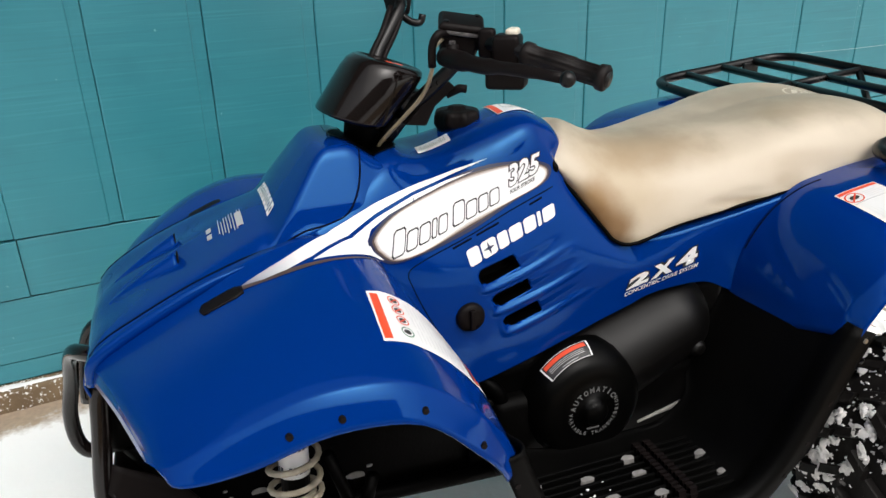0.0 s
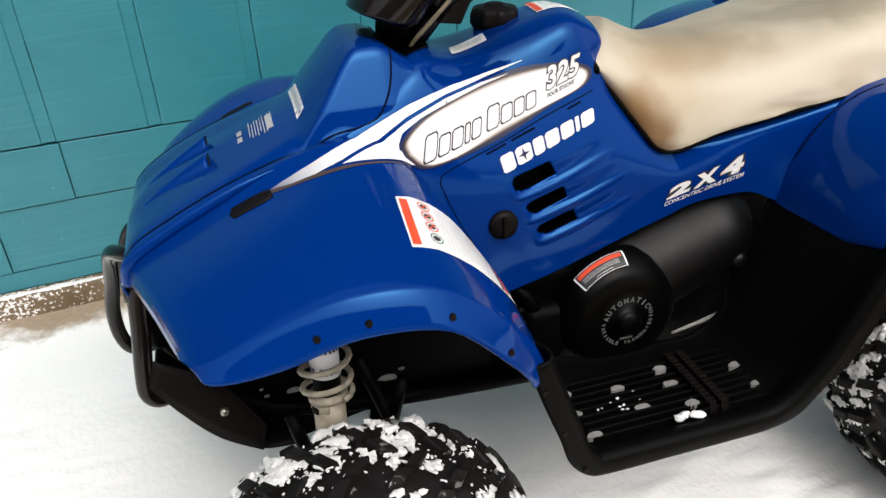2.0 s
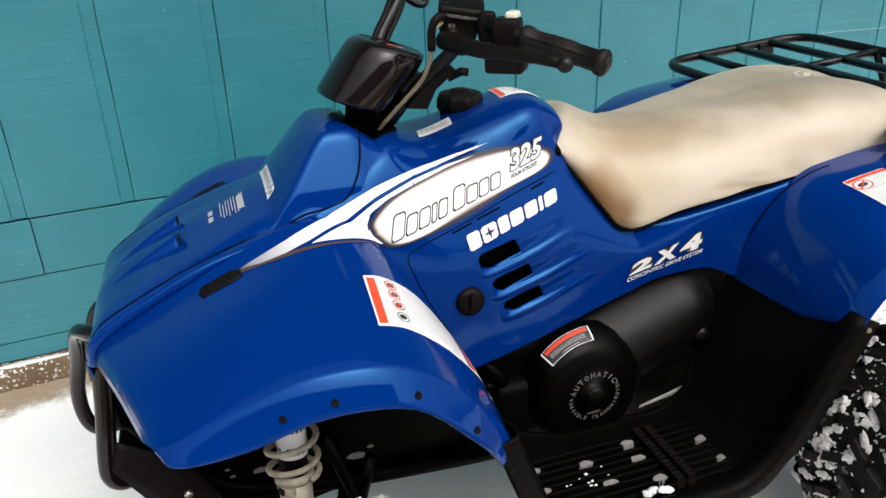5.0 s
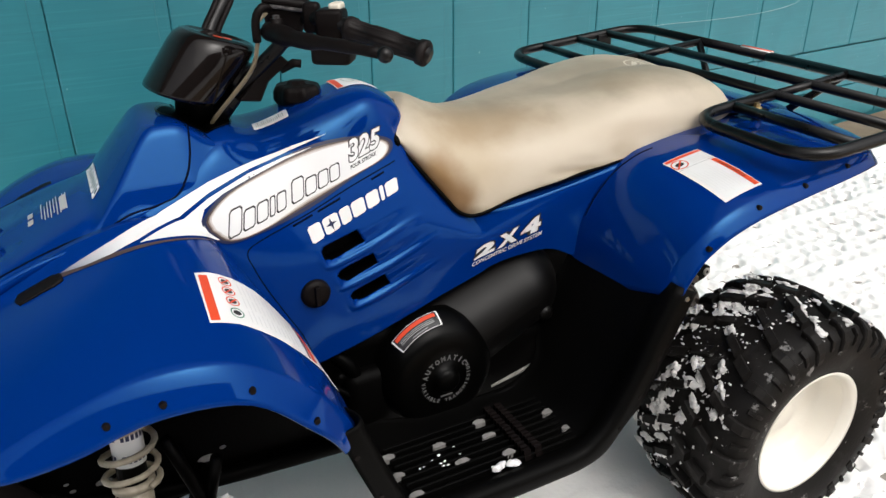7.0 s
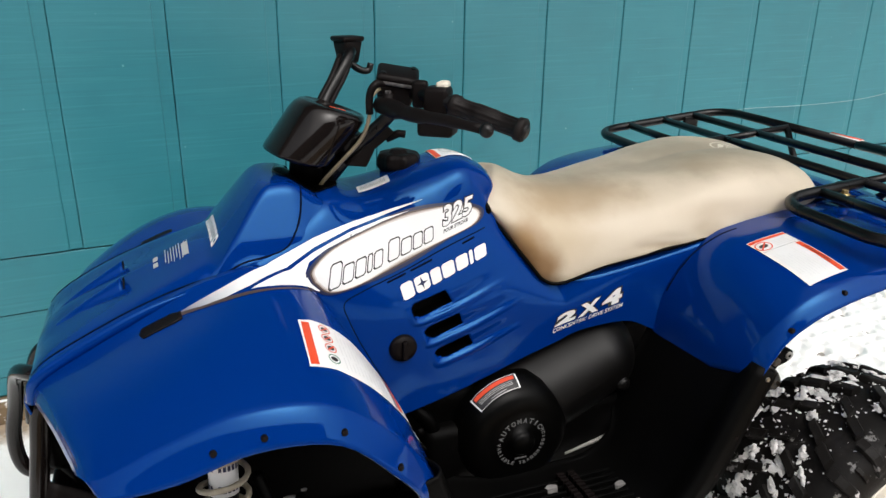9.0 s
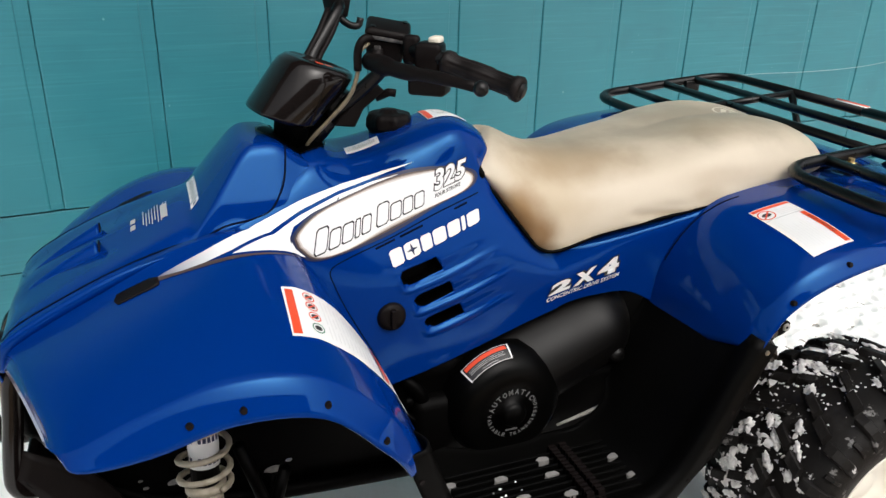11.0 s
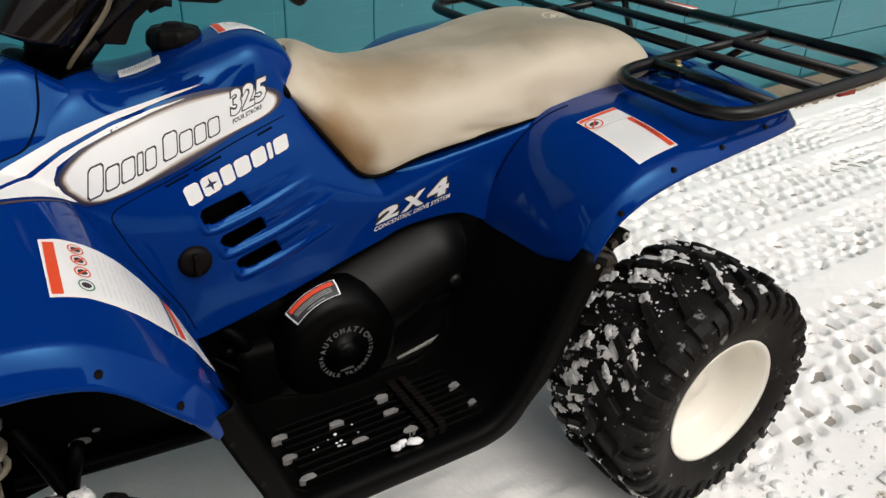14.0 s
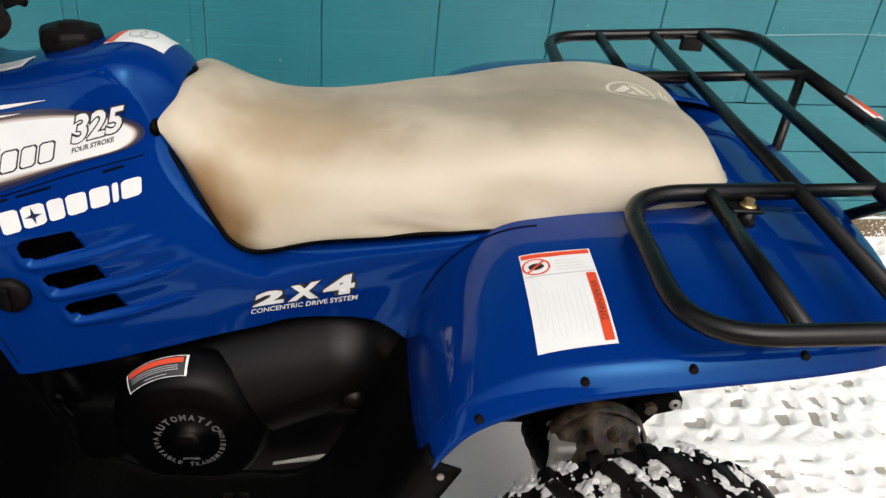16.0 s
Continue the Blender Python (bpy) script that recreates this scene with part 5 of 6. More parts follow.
RES = Matrix.Translation((-0.266, -0.128, 1.096)) @ Matrix.Rotation(-0.35, 4, "Z") @ Matrix.Rotation(0.27, 4, "X") @ Matrix.Rotation(0.16, 4, "Y")


def loaf(w, d, h, z, top=1.0, low=1.0):
    """A block with its upper or lower face drawn in."""
    bm = box(0, 0, z, w, d, h)
    for v in bm.verts:
        f = top if v.co.z > z else low
        v.co.x, v.co.y = v.co.x * f, v.co.y * f
    bm.transform(RES)
    return bm


WORN = material("worn_black_alloy", (0.012, 0.011, 0.011), (0.16, 0.15, 0.15), 0.4, scale=70, amount=0.25, fine=200, bump=0.2)
bevel(part("brake_reservoir", loaf(0.066, 0.050, 0.042, -0.012, 1.0, 0.80), BLACK, bars, "black brake fluid reservoir"), 0.009, 3)
bevel(part("reservoir_rim", loaf(0.069, 0.055, 0.008, 0.012), WORN, bars, "rim worn to bare metal"), 0.003, 2)
bevel(part("reservoir_lid", loaf(0.072, 0.059, 0.011, 0.020, 0.90), BLACK, bars), 0.005, 3)
for dx, dy in ((-0.024, -0.018), (0.024, 0.018)):
    part("lid_screw", rod(RES @ Vector((dx, dy, 0.0252)), RES @ Vector((dx, dy, 0.0275)), 0.0042, 12), TUBE, bars, smooth=False)
part("lever_pivot", rod((-0.292, -0.165, 1.060), (-0.292, -0.165, 1.088), 0.009, 16), BLACK, bars)
part("lever_bolt", rod((-0.292, -0.165, 1.087), (-0.292, -0.165, 1.093), 0.0052, 6), WORN, bars, smooth=False)
far = box(0, 0, 0, 0.046, 0.044, 0.046, Matrix.Translation((-0.268, 0.185, 1.124)) @ Matrix.Rotation(0.4, 4, "Z"))
for v in far.verts:
    if v.co.z < 1.124:
        v.co.x, v.co.y = -0.268 + (v.co.x + 0.268) * 0.72, 0.185 + (v.co.y - 0.185) * 0.72
bevel(part("throttle_housing", far, BLACK, bars), 0.006, 3)
bevel(part("housing_lid", box(0, 0, 0, 0.052, 0.048, 0.010, Matrix.Translation((-0.268, 0.185, 1.149)) @ Matrix.Rotation(0.4, 4, "Z")), BLACK, bars), 0.004, 2)
part("throttle_lever", tube([(-0.268, 0.17, 1.104), (-0.250, 0.165, 1.090), (-0.232, 0.165, 1.088), (-0.226, 0.166, 1.102)], 0.007, 8, steps=3), TUBE, bars)
part("steering_stem", rod((-0.385, 0, 0.89), (-0.300, 0, 0.985), 0.017), TUBE, bars)
bevel(part("bar_clamp", box(-0.318, 0.01, 0.985, 0.045, 0.11, 0.030), TUBE, bars), 0.006)
part("brake_hose", tube([(-0.30, -0.145, 1.095), (-0.317, -0.150, 1.080), (-0.318, -0.145, 1.05), (-0.325, -0.12, 1.01), (-0.35, -0.08, 0.965), (-0.375, -0.045, 0.925), (-0.382, -0.02, 0.90)], 0.0034, 8, steps=4), HOSE, bars, "yellowed clear brake hose")
part("hose_elbow", tube([(-0.285, -0.14, 1.100), (-0.308, -0.15, 1.102), (-0.318, -0.150, 1.085), (-0.318, -0.147, 1.055)], 0.0065, 8, steps=3), BLACK, bars)
for dx, r_ in ((-0.012, 0.006), (0.013, 0.005)):
    part("cable", tube([(-0.352 + dx, 0.070, 1.00), (-0.337 + dx, 0.100, 1.037), (-0.306 + dx, 0.120, 1.081), (-0.280 + dx, 0.150, 1.120)], r_, 8, steps=4), BLACK, bars)

# instrument pod: a slanted bucket, wide at the bottom front
POD = []
lean = Vector((0.950, 0, -0.312))
for k in range(40):
    c, sn = math.cos(k * math.tau / 40), math.sin(k * math.tau / 40)
    sq = 1.04 / max(abs(c), abs(sn)) ** 0.10
    POD.append([Vector((cx, 0, cz)) + lean * (hx * c * sq) + Vector((0, hy * sn * sq, 0)) for cx, cz, hx, hy in ((-0.414, 0.975, 0.035, 0.05), (-0.414, 0.967, 0.050, 0.074), (-0.417, 0.962, 0.054, 0.079), (-0.413, 0.967, 0.0555, 0.0805), (-0.362, 1.026, 0.062, 0.076), (-0.352, 1.038, 0.061, 0.073), (-0.346, 1.045, 0.056, 0.067), (-0.344, 1.0475, 0.050, 0.060), (-0.3455, 1.0455, 0.046, 0.055), (-0.3455, 1.0455, 0.0, 0.0))])
bm = grid([*POD, POD[0]])
bmesh.ops.remove_doubles(bm, verts=bm.verts, dist=1e-6)
pod = part("instrument_pod", bm, GLOSS, atv, "glossy black instrument pod with ignition key")
for dx, dy in ((0.0, -0.034), (0.016, -0.030)):
    part("warning_print", box(0, 0, 0, 0.012, 0.010, 0.001, Matrix.Translation((-0.352 + dx, dy, 1.0502 - 0.33 * dx)) @ Matrix.Rotation(0.318, 4, "Y")), RED, pod, smooth=False)
part("column_boot", rod((-0.402, 0, 0.90), (-0.392, 0, 0.985), 0.030, 24, 0.030), DARK, atv, "dark steering column")
plate = bmesh.new()
face = plate.faces.new([plate.verts.new((x, -0.058, z)) for x, z in ((-0.337, 0.950), (-0.300, 0.945), (-0.284, 0.976), (-0.247, 1.004), (-0.262, 1.018), (-0.300, 0.988))])
for v in bmesh.ops.extrude_face_region(plate, geom=[face])["geom"]:
    if isinstance(v, bmesh.types.BMVert):
        v.co.y += 0.038
bevel(part("column_bracket", plate, BLACK, bars, smooth=False), 0.003)
part("key_stub", tube([(-0.262, -0.050, 0.992), (-0.240, -0.056, 1.002), (-0.229, -0.058, 1.000)], 0.007, 10), BLACK, bars)

# fuel cap
cap = lathe([(0.0, 0.036), (0.006, 0.040), (0.012, 0.0415), (0.026, 0.0405), (0.033, 0.037), (0.036, 0.030), (0.036, 0.018), (0.041, 0.014), (0.042, 0.0)], (-0.214, 0.028, 0.914), "Z", 96)
for v in cap.verts:
    a = math.atan2(v.co.y - 0.028, v.co.x + 0.214)
    k = 1 + (0.055 * max(-0.55, math.cos(8 * a)) if v.co.z > 0.922 else 0.0)
    v.co.x, v.co.y = -0.214 + (v.co.x + 0.214) * k, 0.028 + (v.co.y - 0.028) * k
part("fuel_cap", cap, BLACK, atv, "black fluted fuel cap")

# rear rack
rack = new("rear_rack")
rack.parent = atv
tagged(rack, "black tubular steel luggage rack")


RACK_TURN = -0.0512


def rk(x, y, dz=0.0):
    """A place on the rack, which sits a little askew and rises towards the back."""
    c, sn = math.cos(RACK_TURN), math.sin(RACK_TURN)
    wx, wy = x * c - y * sn, x * sn + y * c
    return (wx, wy, 0.8594 + 0.1023 * (wx - 0.7) + 0.0048 * wy + dz)


R = 0.0120
RAILS, SIDES, FRONT, BACK = (-0.157, 0.302), (-0.456, 0.586), 0.538, 0.982
for rail, side in zip(RAILS, SIDES):
    loop = rounded([rk(0.76, rail), rk(FRONT, rail), rk(FRONT, side), rk(BACK, side), rk(BACK, 0.07)], 0.085, 7)
    part("outer_tube", tube(loop, R, 12), TUBE, rack)
    part("inner_rail", tube([rk(0.75, rail), rk(BACK - 0.007, rail)], R * 0.8, 10), TUBE, rack)
    part("cross_bar", tube([rk(0.652, rail), rk(0.652, side)], R * 0.85, 10), TUBE, rack)
    foot = (0.885, -0.135) if rail < 0 else (0.895, 0.105)
    part("strut", tube([rk(0.972, rail), (foot[0], foot[1], 0.80)], 0.009, 8), TUBE, rack)
    bx, by = (0.688, -0.214) if rail < 0 else (0.712, 0.245)
    part("mount", rod((bx, by, 0.846), (bx + 0.006, by - 0.004, 0.806), 0.0115, 12), TUBE, rack)
    bevel(part("mount_tab", box(bx - 0.004, by + 0.014 * (1 if rail < 0 else -1), 0.845, 0.042, 0.055, 0.005), TUBE, rack), 0.002)
    part("bolt", rod((bx, by, 0.847), (bx, by, 0.858), 0.0068, 6), BRASS, rack, "yellow zinc hex bolt", smooth=False)
    part("washer", rod((bx, by, 0.8475), (bx, by, 0.8500), 0.0105, 16), BRASS, rack)
for x in (0.768, 0.872):
    part("cross_bar", tube([rk(x, SIDES[0] + 0.006), rk(x, SIDES[1] - 0.006)], R * 0.85, 10), TUBE, rack)
bevel(part("reflector", box(0.868, -0.464, 0.842, 0.05, 0.008, 0.024), LENS, rack, "red plastic reflector"), 0.002)
bevel(part("reflector_tab", box(0.868, -0.466, 0.861, 0.03, 0.004, 0.022), TUBE, rack), 0.001)
part("rack_sticker", tube([rk(BACK + 0.0015, 0.160, 0.0022), rk(BACK + 0.0015, 0.062, 0.0022)], R * 0.93, 10), WHITE, rack, "white and orange sticker on the tube")
part("sticker_stripe", tube([rk(BACK + 0.003, 0.159, 0.0045), rk(BACK + 0.003, 0.063, 0.0045)], R * 0.80, 10), RED, rack)
px, py, pz = rk(0.855, 0.572)
bevel(part("reflector_plate", box(px, py, pz - 0.016, 0.05, 0.012, 0.034), TUBE, rack), 0.003)

# ---- prints, stickers and trim that follow the bodywork ----
from mathutils.bvhtree import BVHTree

TREES = {k: BVHTree.FromBMesh(b) for k, b in SKINS.items()}
SIDE_VIEW = Matrix(((1, 0, 0, 0), (0, 0, -1, -1.5), (0, 1, 0, 0), (0, 0, 0, 1)))   # flat x, y to world x, z, cast along +y
TOP_VIEW = Matrix(((1, 0, 0, 0), (0, 1, 0, 0), (0, 0, 1, 2.0), (0, 0, 0, 1)))      # flat x, y to world x, y, cast downwards


def drape_point(q, view, skins, lift):
    start = view @ Vector((q[0], q[1], 0))
    way = view.to_3x3() @ Vector((0, 0, -1))
    best = None
    for k in skins:
        hit, nor, _, d = TREES[k].ray_cast(start, way)
        if hit and (best is None or d < best[0]):
            best = (d, hit, nor if nor.dot(way) < 0 else -nor)
    if best is None:
        return None
    return best[1] + best[2] * lift


def finely(bm, longest=0.011):
    bmesh.ops.triangulate(bm, faces=bm.faces)
    for _ in range(7):
        long = [e for e in bm.edges if e.calc_length() > longest]
        if not long:
            break
        bmesh.ops.subdivide_edges(bm, edges=long, cuts=1)
        bmesh.ops.triangulate(bm, faces=[f for f in bm.faces if len(f.verts) > 3])
    return bm


def drape(name, bm, mat, parent, view, skins, lift=0.0012, label="", longest=0.011):
    finely(bm, longest)
    gone = []
    for v in bm.verts:
        p = drape_point(v.co, view, skins, lift)
        if p is None:
            gone.append(v)
        else:
            v.co = p
    bmesh.ops.delete(bm, geom=gone, context="VERTS")
    return part(name, bm, mat, parent, label, smooth=True)


def flat(outline, steps=0):
    pts = [Vector((*p, 0)) for p in outline]
    if steps:
        pts = spline([*pts, pts[0]], steps)[:-1]
    bm = bmesh.new()
    bm.faces.new([bm.verts.new(p) for p in pts])
    return bm


def quad_map(corners):
    """From the unit square to four corners: low left, low right, top right, top left."""
    a, b, c, d = [Vector((*q, 0)) for q in corners]
    return lambda u, v: (a * (1 - u) + b * u) * (1 - v) + (d * (1 - u) + c * u) * v


def bars_in(corners, cells):
    """Flat four-sided bars in a quad, each cell (u0, v0, u1, v1)."""
    f = quad_map(corners)
    bm = bmesh.new()
    for u0, v0, u1, v1 in cells:
        bm.faces.new([bm.verts.new(f(u, v)) for u, v in ((u0, v0), (u1, v0), (u1, v1), (u0, v1))])
    return bm


def disc(cx, cy, rx, ry, inner=0.0, n=28):
    bm = bmesh.new()
    out = [bm.verts.new((cx + rx * math.cos(k * math.tau / n), cy + ry * math.sin(k * math.tau / n), 0)) for k in range(n)]
    if not inner:
        bm.faces.new(out)
        return bm
    inn = [bm.verts.new((cx + inner * rx * math.cos(k * math.tau / n), cy + inner * ry * math.sin(k * math.tau / n), 0)) for k in range(n)]
    for k in range(n):
        j = (k + 1) % n
        bm.faces.new((out[k], out[j], inn[j], inn[k]))
    return bm


def lettering(text, bold=0.0):
    """A flat mesh of the words in the unit square."""
    cu = bpy.data.curves.new("lettering", "FONT")
    cu.body, cu.size, cu.offset = text, 1.0, bold
    cu.resolution_u = 3
    ob = new("lettering", cu)
    dg = bpy.context.evaluated_depsgraph_get()
    me = bpy.data.meshes.new_from_object(ob.evaluated_get(dg))
    bm = bmesh.new()
    bm.from_mesh(me)
    bpy.data.objects.remove(ob)
    bpy.data.curves.remove(cu)
    bpy.data.meshes.remove(me)
    xs = [v.co.x for v in bm.verts]
    ys = [v.co.y for v in bm.verts]
    x0, x1, y0, y1 = min(xs), max(xs), min(ys), max(ys)
    for v in bm.verts:
        v.co = Vector(((v.co.x - x0) / (x1 - x0), (v.co.y - y0) / (y1 - y0), 0))
    return bm


def letters_in(text, corners, bold=0.0):
    bm, f = lettering(text, bold), quad_map(corners)
    for v in bm.verts:
        v.co = f(v.co.x, v.co.y)
    return bm


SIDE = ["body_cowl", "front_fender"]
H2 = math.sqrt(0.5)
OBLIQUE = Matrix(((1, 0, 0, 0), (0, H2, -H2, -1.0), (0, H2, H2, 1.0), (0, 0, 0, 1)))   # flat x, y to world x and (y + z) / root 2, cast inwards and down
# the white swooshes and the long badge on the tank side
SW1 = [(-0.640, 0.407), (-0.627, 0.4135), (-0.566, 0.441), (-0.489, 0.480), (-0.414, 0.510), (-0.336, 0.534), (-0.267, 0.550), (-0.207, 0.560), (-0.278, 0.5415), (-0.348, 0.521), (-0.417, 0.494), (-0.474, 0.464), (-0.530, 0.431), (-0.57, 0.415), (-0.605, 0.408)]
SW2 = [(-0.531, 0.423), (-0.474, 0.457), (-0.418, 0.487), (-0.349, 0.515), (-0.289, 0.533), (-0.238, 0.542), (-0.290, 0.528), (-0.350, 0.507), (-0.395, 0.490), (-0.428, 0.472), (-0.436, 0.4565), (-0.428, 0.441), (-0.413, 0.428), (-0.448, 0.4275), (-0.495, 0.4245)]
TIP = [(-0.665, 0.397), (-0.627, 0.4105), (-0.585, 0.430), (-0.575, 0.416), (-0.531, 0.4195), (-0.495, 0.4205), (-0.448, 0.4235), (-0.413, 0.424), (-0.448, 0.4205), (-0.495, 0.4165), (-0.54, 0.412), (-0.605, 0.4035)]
BRUSHED = material("airbrushed_white_film", (0.80, 0.80, 0.80), (0.74, 0.74, 0.73), 0.35, scale=12, bump=0.01)
bn, bl = BRUSHED.node_tree.nodes, BRUSHED.node_tree.links
split, run_, tone = bn.new("ShaderNodeSeparateXYZ"), bn.new("ShaderNodeMapRange"), bn.new("ShaderNodeMix")
tone.data_type = "RGBA"
bl.new(bn["Texture Coordinate"].outputs["Object"], split.inputs[0])
bl.new(split.outputs[0], run_.inputs["Value"])
run_.inputs["From Min"].default_value, run_.inputs["From Max"].default_value = -0.652, -0.545
bl.new(run_.outputs["Result"], tone.inputs[0])
tone.inputs[6].default_value = (0.05, 0.075, 0.16, 1)
bl.new(bn[BRUSHED["mix"]].outputs[2], tone.inputs[7])
bl.new(tone.outputs[2], bn["Principled BSDF"].inputs["Base Color"])
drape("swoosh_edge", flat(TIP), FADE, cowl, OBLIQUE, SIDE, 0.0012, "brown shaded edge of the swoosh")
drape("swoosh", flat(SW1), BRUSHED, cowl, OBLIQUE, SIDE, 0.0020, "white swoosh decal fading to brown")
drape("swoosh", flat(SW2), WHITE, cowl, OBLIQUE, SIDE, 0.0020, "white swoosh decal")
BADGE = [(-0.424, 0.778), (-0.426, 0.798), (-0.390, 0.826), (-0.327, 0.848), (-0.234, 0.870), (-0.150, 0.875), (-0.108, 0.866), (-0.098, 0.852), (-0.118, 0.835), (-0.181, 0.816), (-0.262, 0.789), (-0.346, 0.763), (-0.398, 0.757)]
BC = Vector((-0.262, 0.817))
grown = [tuple(BC + Vector((q[0] - BC.x, q[1] - BC.y)) * Vector((1.0, 1.0)).x + (Vector(q) - BC).normalized() * 0.0075) for q in BADGE]
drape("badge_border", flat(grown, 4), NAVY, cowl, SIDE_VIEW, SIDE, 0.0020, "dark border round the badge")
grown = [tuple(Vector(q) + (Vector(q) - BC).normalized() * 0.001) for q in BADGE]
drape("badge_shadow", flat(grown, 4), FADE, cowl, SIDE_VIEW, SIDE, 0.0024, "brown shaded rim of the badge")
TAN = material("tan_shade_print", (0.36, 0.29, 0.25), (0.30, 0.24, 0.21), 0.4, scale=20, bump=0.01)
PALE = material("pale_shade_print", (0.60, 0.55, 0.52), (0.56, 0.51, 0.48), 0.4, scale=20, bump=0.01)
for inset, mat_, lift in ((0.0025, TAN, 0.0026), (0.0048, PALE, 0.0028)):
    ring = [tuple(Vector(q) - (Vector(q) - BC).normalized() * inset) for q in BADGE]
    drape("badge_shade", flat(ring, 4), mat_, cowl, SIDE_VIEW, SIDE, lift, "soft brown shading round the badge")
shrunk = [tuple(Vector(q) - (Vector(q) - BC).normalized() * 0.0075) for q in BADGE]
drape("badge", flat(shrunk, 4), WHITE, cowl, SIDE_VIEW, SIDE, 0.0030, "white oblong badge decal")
# the badge's maker's words as plain slanted blocks
NAMEQ = [(-0.402, 0.759), (-0.190, 0.822), (-0.186, 0.851), (-0.393, 0.800)]
def slab(u0, v0, u1, v1, f, cut=0.16):
    """A plain slab with clipped corners, in the quad that f maps."""
    w, h = (u1 - u0) * cut, (v1 - v0) * cut * 0.7
    bm = bmesh.new()
    bm.faces.new([bm.verts.new(f(a, b)) for a, b in ((u0 + w, v0), (u1 - w, v0), (u1, v0 + h), (u1, v1 - h), (u1 - w, v1), (u0 + w, v1), (u0, v1 - h), (u0, v0 + h))])
    return bm


x = 0.0
fname = quad_map(NAMEQ)
for wd, gap, tall in ((0.110, 0.008, 1.08), (0.100, 0.008, 0.84), (0.100, 0.008, 0.84), (0.050, 0.008, 0.84), (0.085, 0.042, 0.84), (0.112, 0.008, 1.08), (0.105, 0.008, 0.86), (0.096, 0.008, 0.86), (0.096, 0.010, 0.86)):
    drape("badge_block_edge", slab(x, 0.0, x + wd, tall, fname), INK, cowl, SIDE_VIEW, SIDE, 0.0032, "plain outlined block print", longest=0.008)
    drape("badge_block", slab(x + 0.0095, 0.065, x + wd - 0.0095, tall - 0.065, fname), WHITE, cowl, SIDE_VIEW, SIDE, 0.0038, longest=0.008)
    x += wd + gap
NUMQ = [(-0.181, 0.8365), (-0.118, 0.855), (-0.110, 0.892), (-0.174, 0.876)]
drape("number_edge", letters_in("325", NUMQ, 0.075), INK, cowl, SIDE_VIEW, SIDE, 0.0032, longest=0.008)
drape("number", letters_in("325", [(-0.179, 0.8385), (-0.120, 0.8565), (-0.112, 0.890), (-0.172, 0.874)], 0.028), WHITE, cowl, SIDE_VIEW, SIDE, 0.0038, longest=0.008)
drape("small_words", letters_in("FOUR STROKE", [(-0.179, 0.828), (-0.128, 0.8435), (-0.127, 0.850), (-0.178, 0.8345)], 0.032), INK, cowl, SIDE_VIEW, SIDE, 0.0034, longest=0.008)
# the maker's name on the side as plain white blocks
NAME2 = [(-0.266, 0.7225), (-0.080, 0.784), (-0.0795, 0.8075), (-0.273, 0.7525)]
def block_ring(u0, v0, u1, v1, t, w):
    """A plain block with a slit in its middle, as four joined bars."""
    return [(u0, v0, u0 + t, v1), (u1 - t, v0, u1, v1), (u0 + t, v0, u1 - t, v0 + w), (u0 + t, v1 - w, u1 - t, v1)]


fname = quad_map(NAME2)
for u, wd in ((0.0, 0.122), (0.140, 0.150), (0.308, 0.104), (0.428, 0.132), (0.580, 0.128), (0.727, 0.040), (0.786, 0.132)):
    drape("name_block", slab(u, 0.04, u + wd, 0.98, fname), WHITE, cowl, SIDE_VIEW, SIDE, 0.0016, "plain white block print")
cx, cy = fname(0.213, 0.5)[:2]
star = [(cx + r_ * math.cos(k * math.pi / 4 + 0.3), cy + r_ * math.sin(k * math.pi / 4 + 0.3)) for k in range(8) for r_ in [0.0115 if k % 2 == 0 else 0.0032]]
drape("name_star", flat(star), NAVY, cowl, SIDE_VIEW, SIDE, 0.0022, "small navy four-pointed star")


# drive print
D24 = [(0.045, 0.6205), (0.190, 0.661), (0.188, 0.693), (0.047, 0.643)]
f24 = quad_map(D24)


def sub(f, u0, v0, u1, v1, lean=0.0):
    return [tuple(f(u, v)[:2]) for u, v in ((u0, v0), (u1, v0), (u1 + lean, v1), (u0 + lean, v1))]


for ch, u0, u1, v0 in (("2", 0.0, 0.30, 0.0), ("X", 0.34, 0.64, -0.02), ("4", 0.68, 0.98, -0.02)):
    drape("drive_print_edge", letters_in(ch, sub(f24, u0 - 0.012, v0 - 0.06, u1 + 0.02, 1.06, 0.03), 0.16), INK, cowl, SIDE_VIEW, SIDE, 0.0014, longest=0.008)
    drape("drive_print", letters_in(ch, sub(f24, u0, v0, u1, 1.0, 0.03), 0.055), WHITE, cowl, SIDE_VIEW, SIDE, 0.0022, "white drive lettering", longest=0.008)
drape("drive_words", letters_in("CONCENTRIC DRIVE SYSTEM", [(0.042, 0.607), (0.192, 0.647), (0.193, 0.6565), (0.043, 0.616)], 0.014), WHITE, cowl, SIDE_VIEW, SIDE, 0.0018, longest=0.008)

# vents: raised lips round the openings, running on into ribs
for k, v in enumerate(VENTS):
    # a black liner added behind each opening stands for its dark inside
    liner = [drape_point((q[0], q[1]), SIDE_VIEW, SIDE, -0.035) for q in v]
    q = bmesh.new()
    a_, b_ = [q.verts.new(drape_point(p, SIDE_VIEW, SIDE, -0.006)) for p in v], [q.verts.new(p) for p in liner]
    for i in range(len(v)):
        j = (i + 1) % len(v)
        q.faces.new((a_[i], a_[j], b_[j], b_[i]))
    q.faces.new(b_)
    part("vent_liner", q, DARK, cowl, smooth=False)
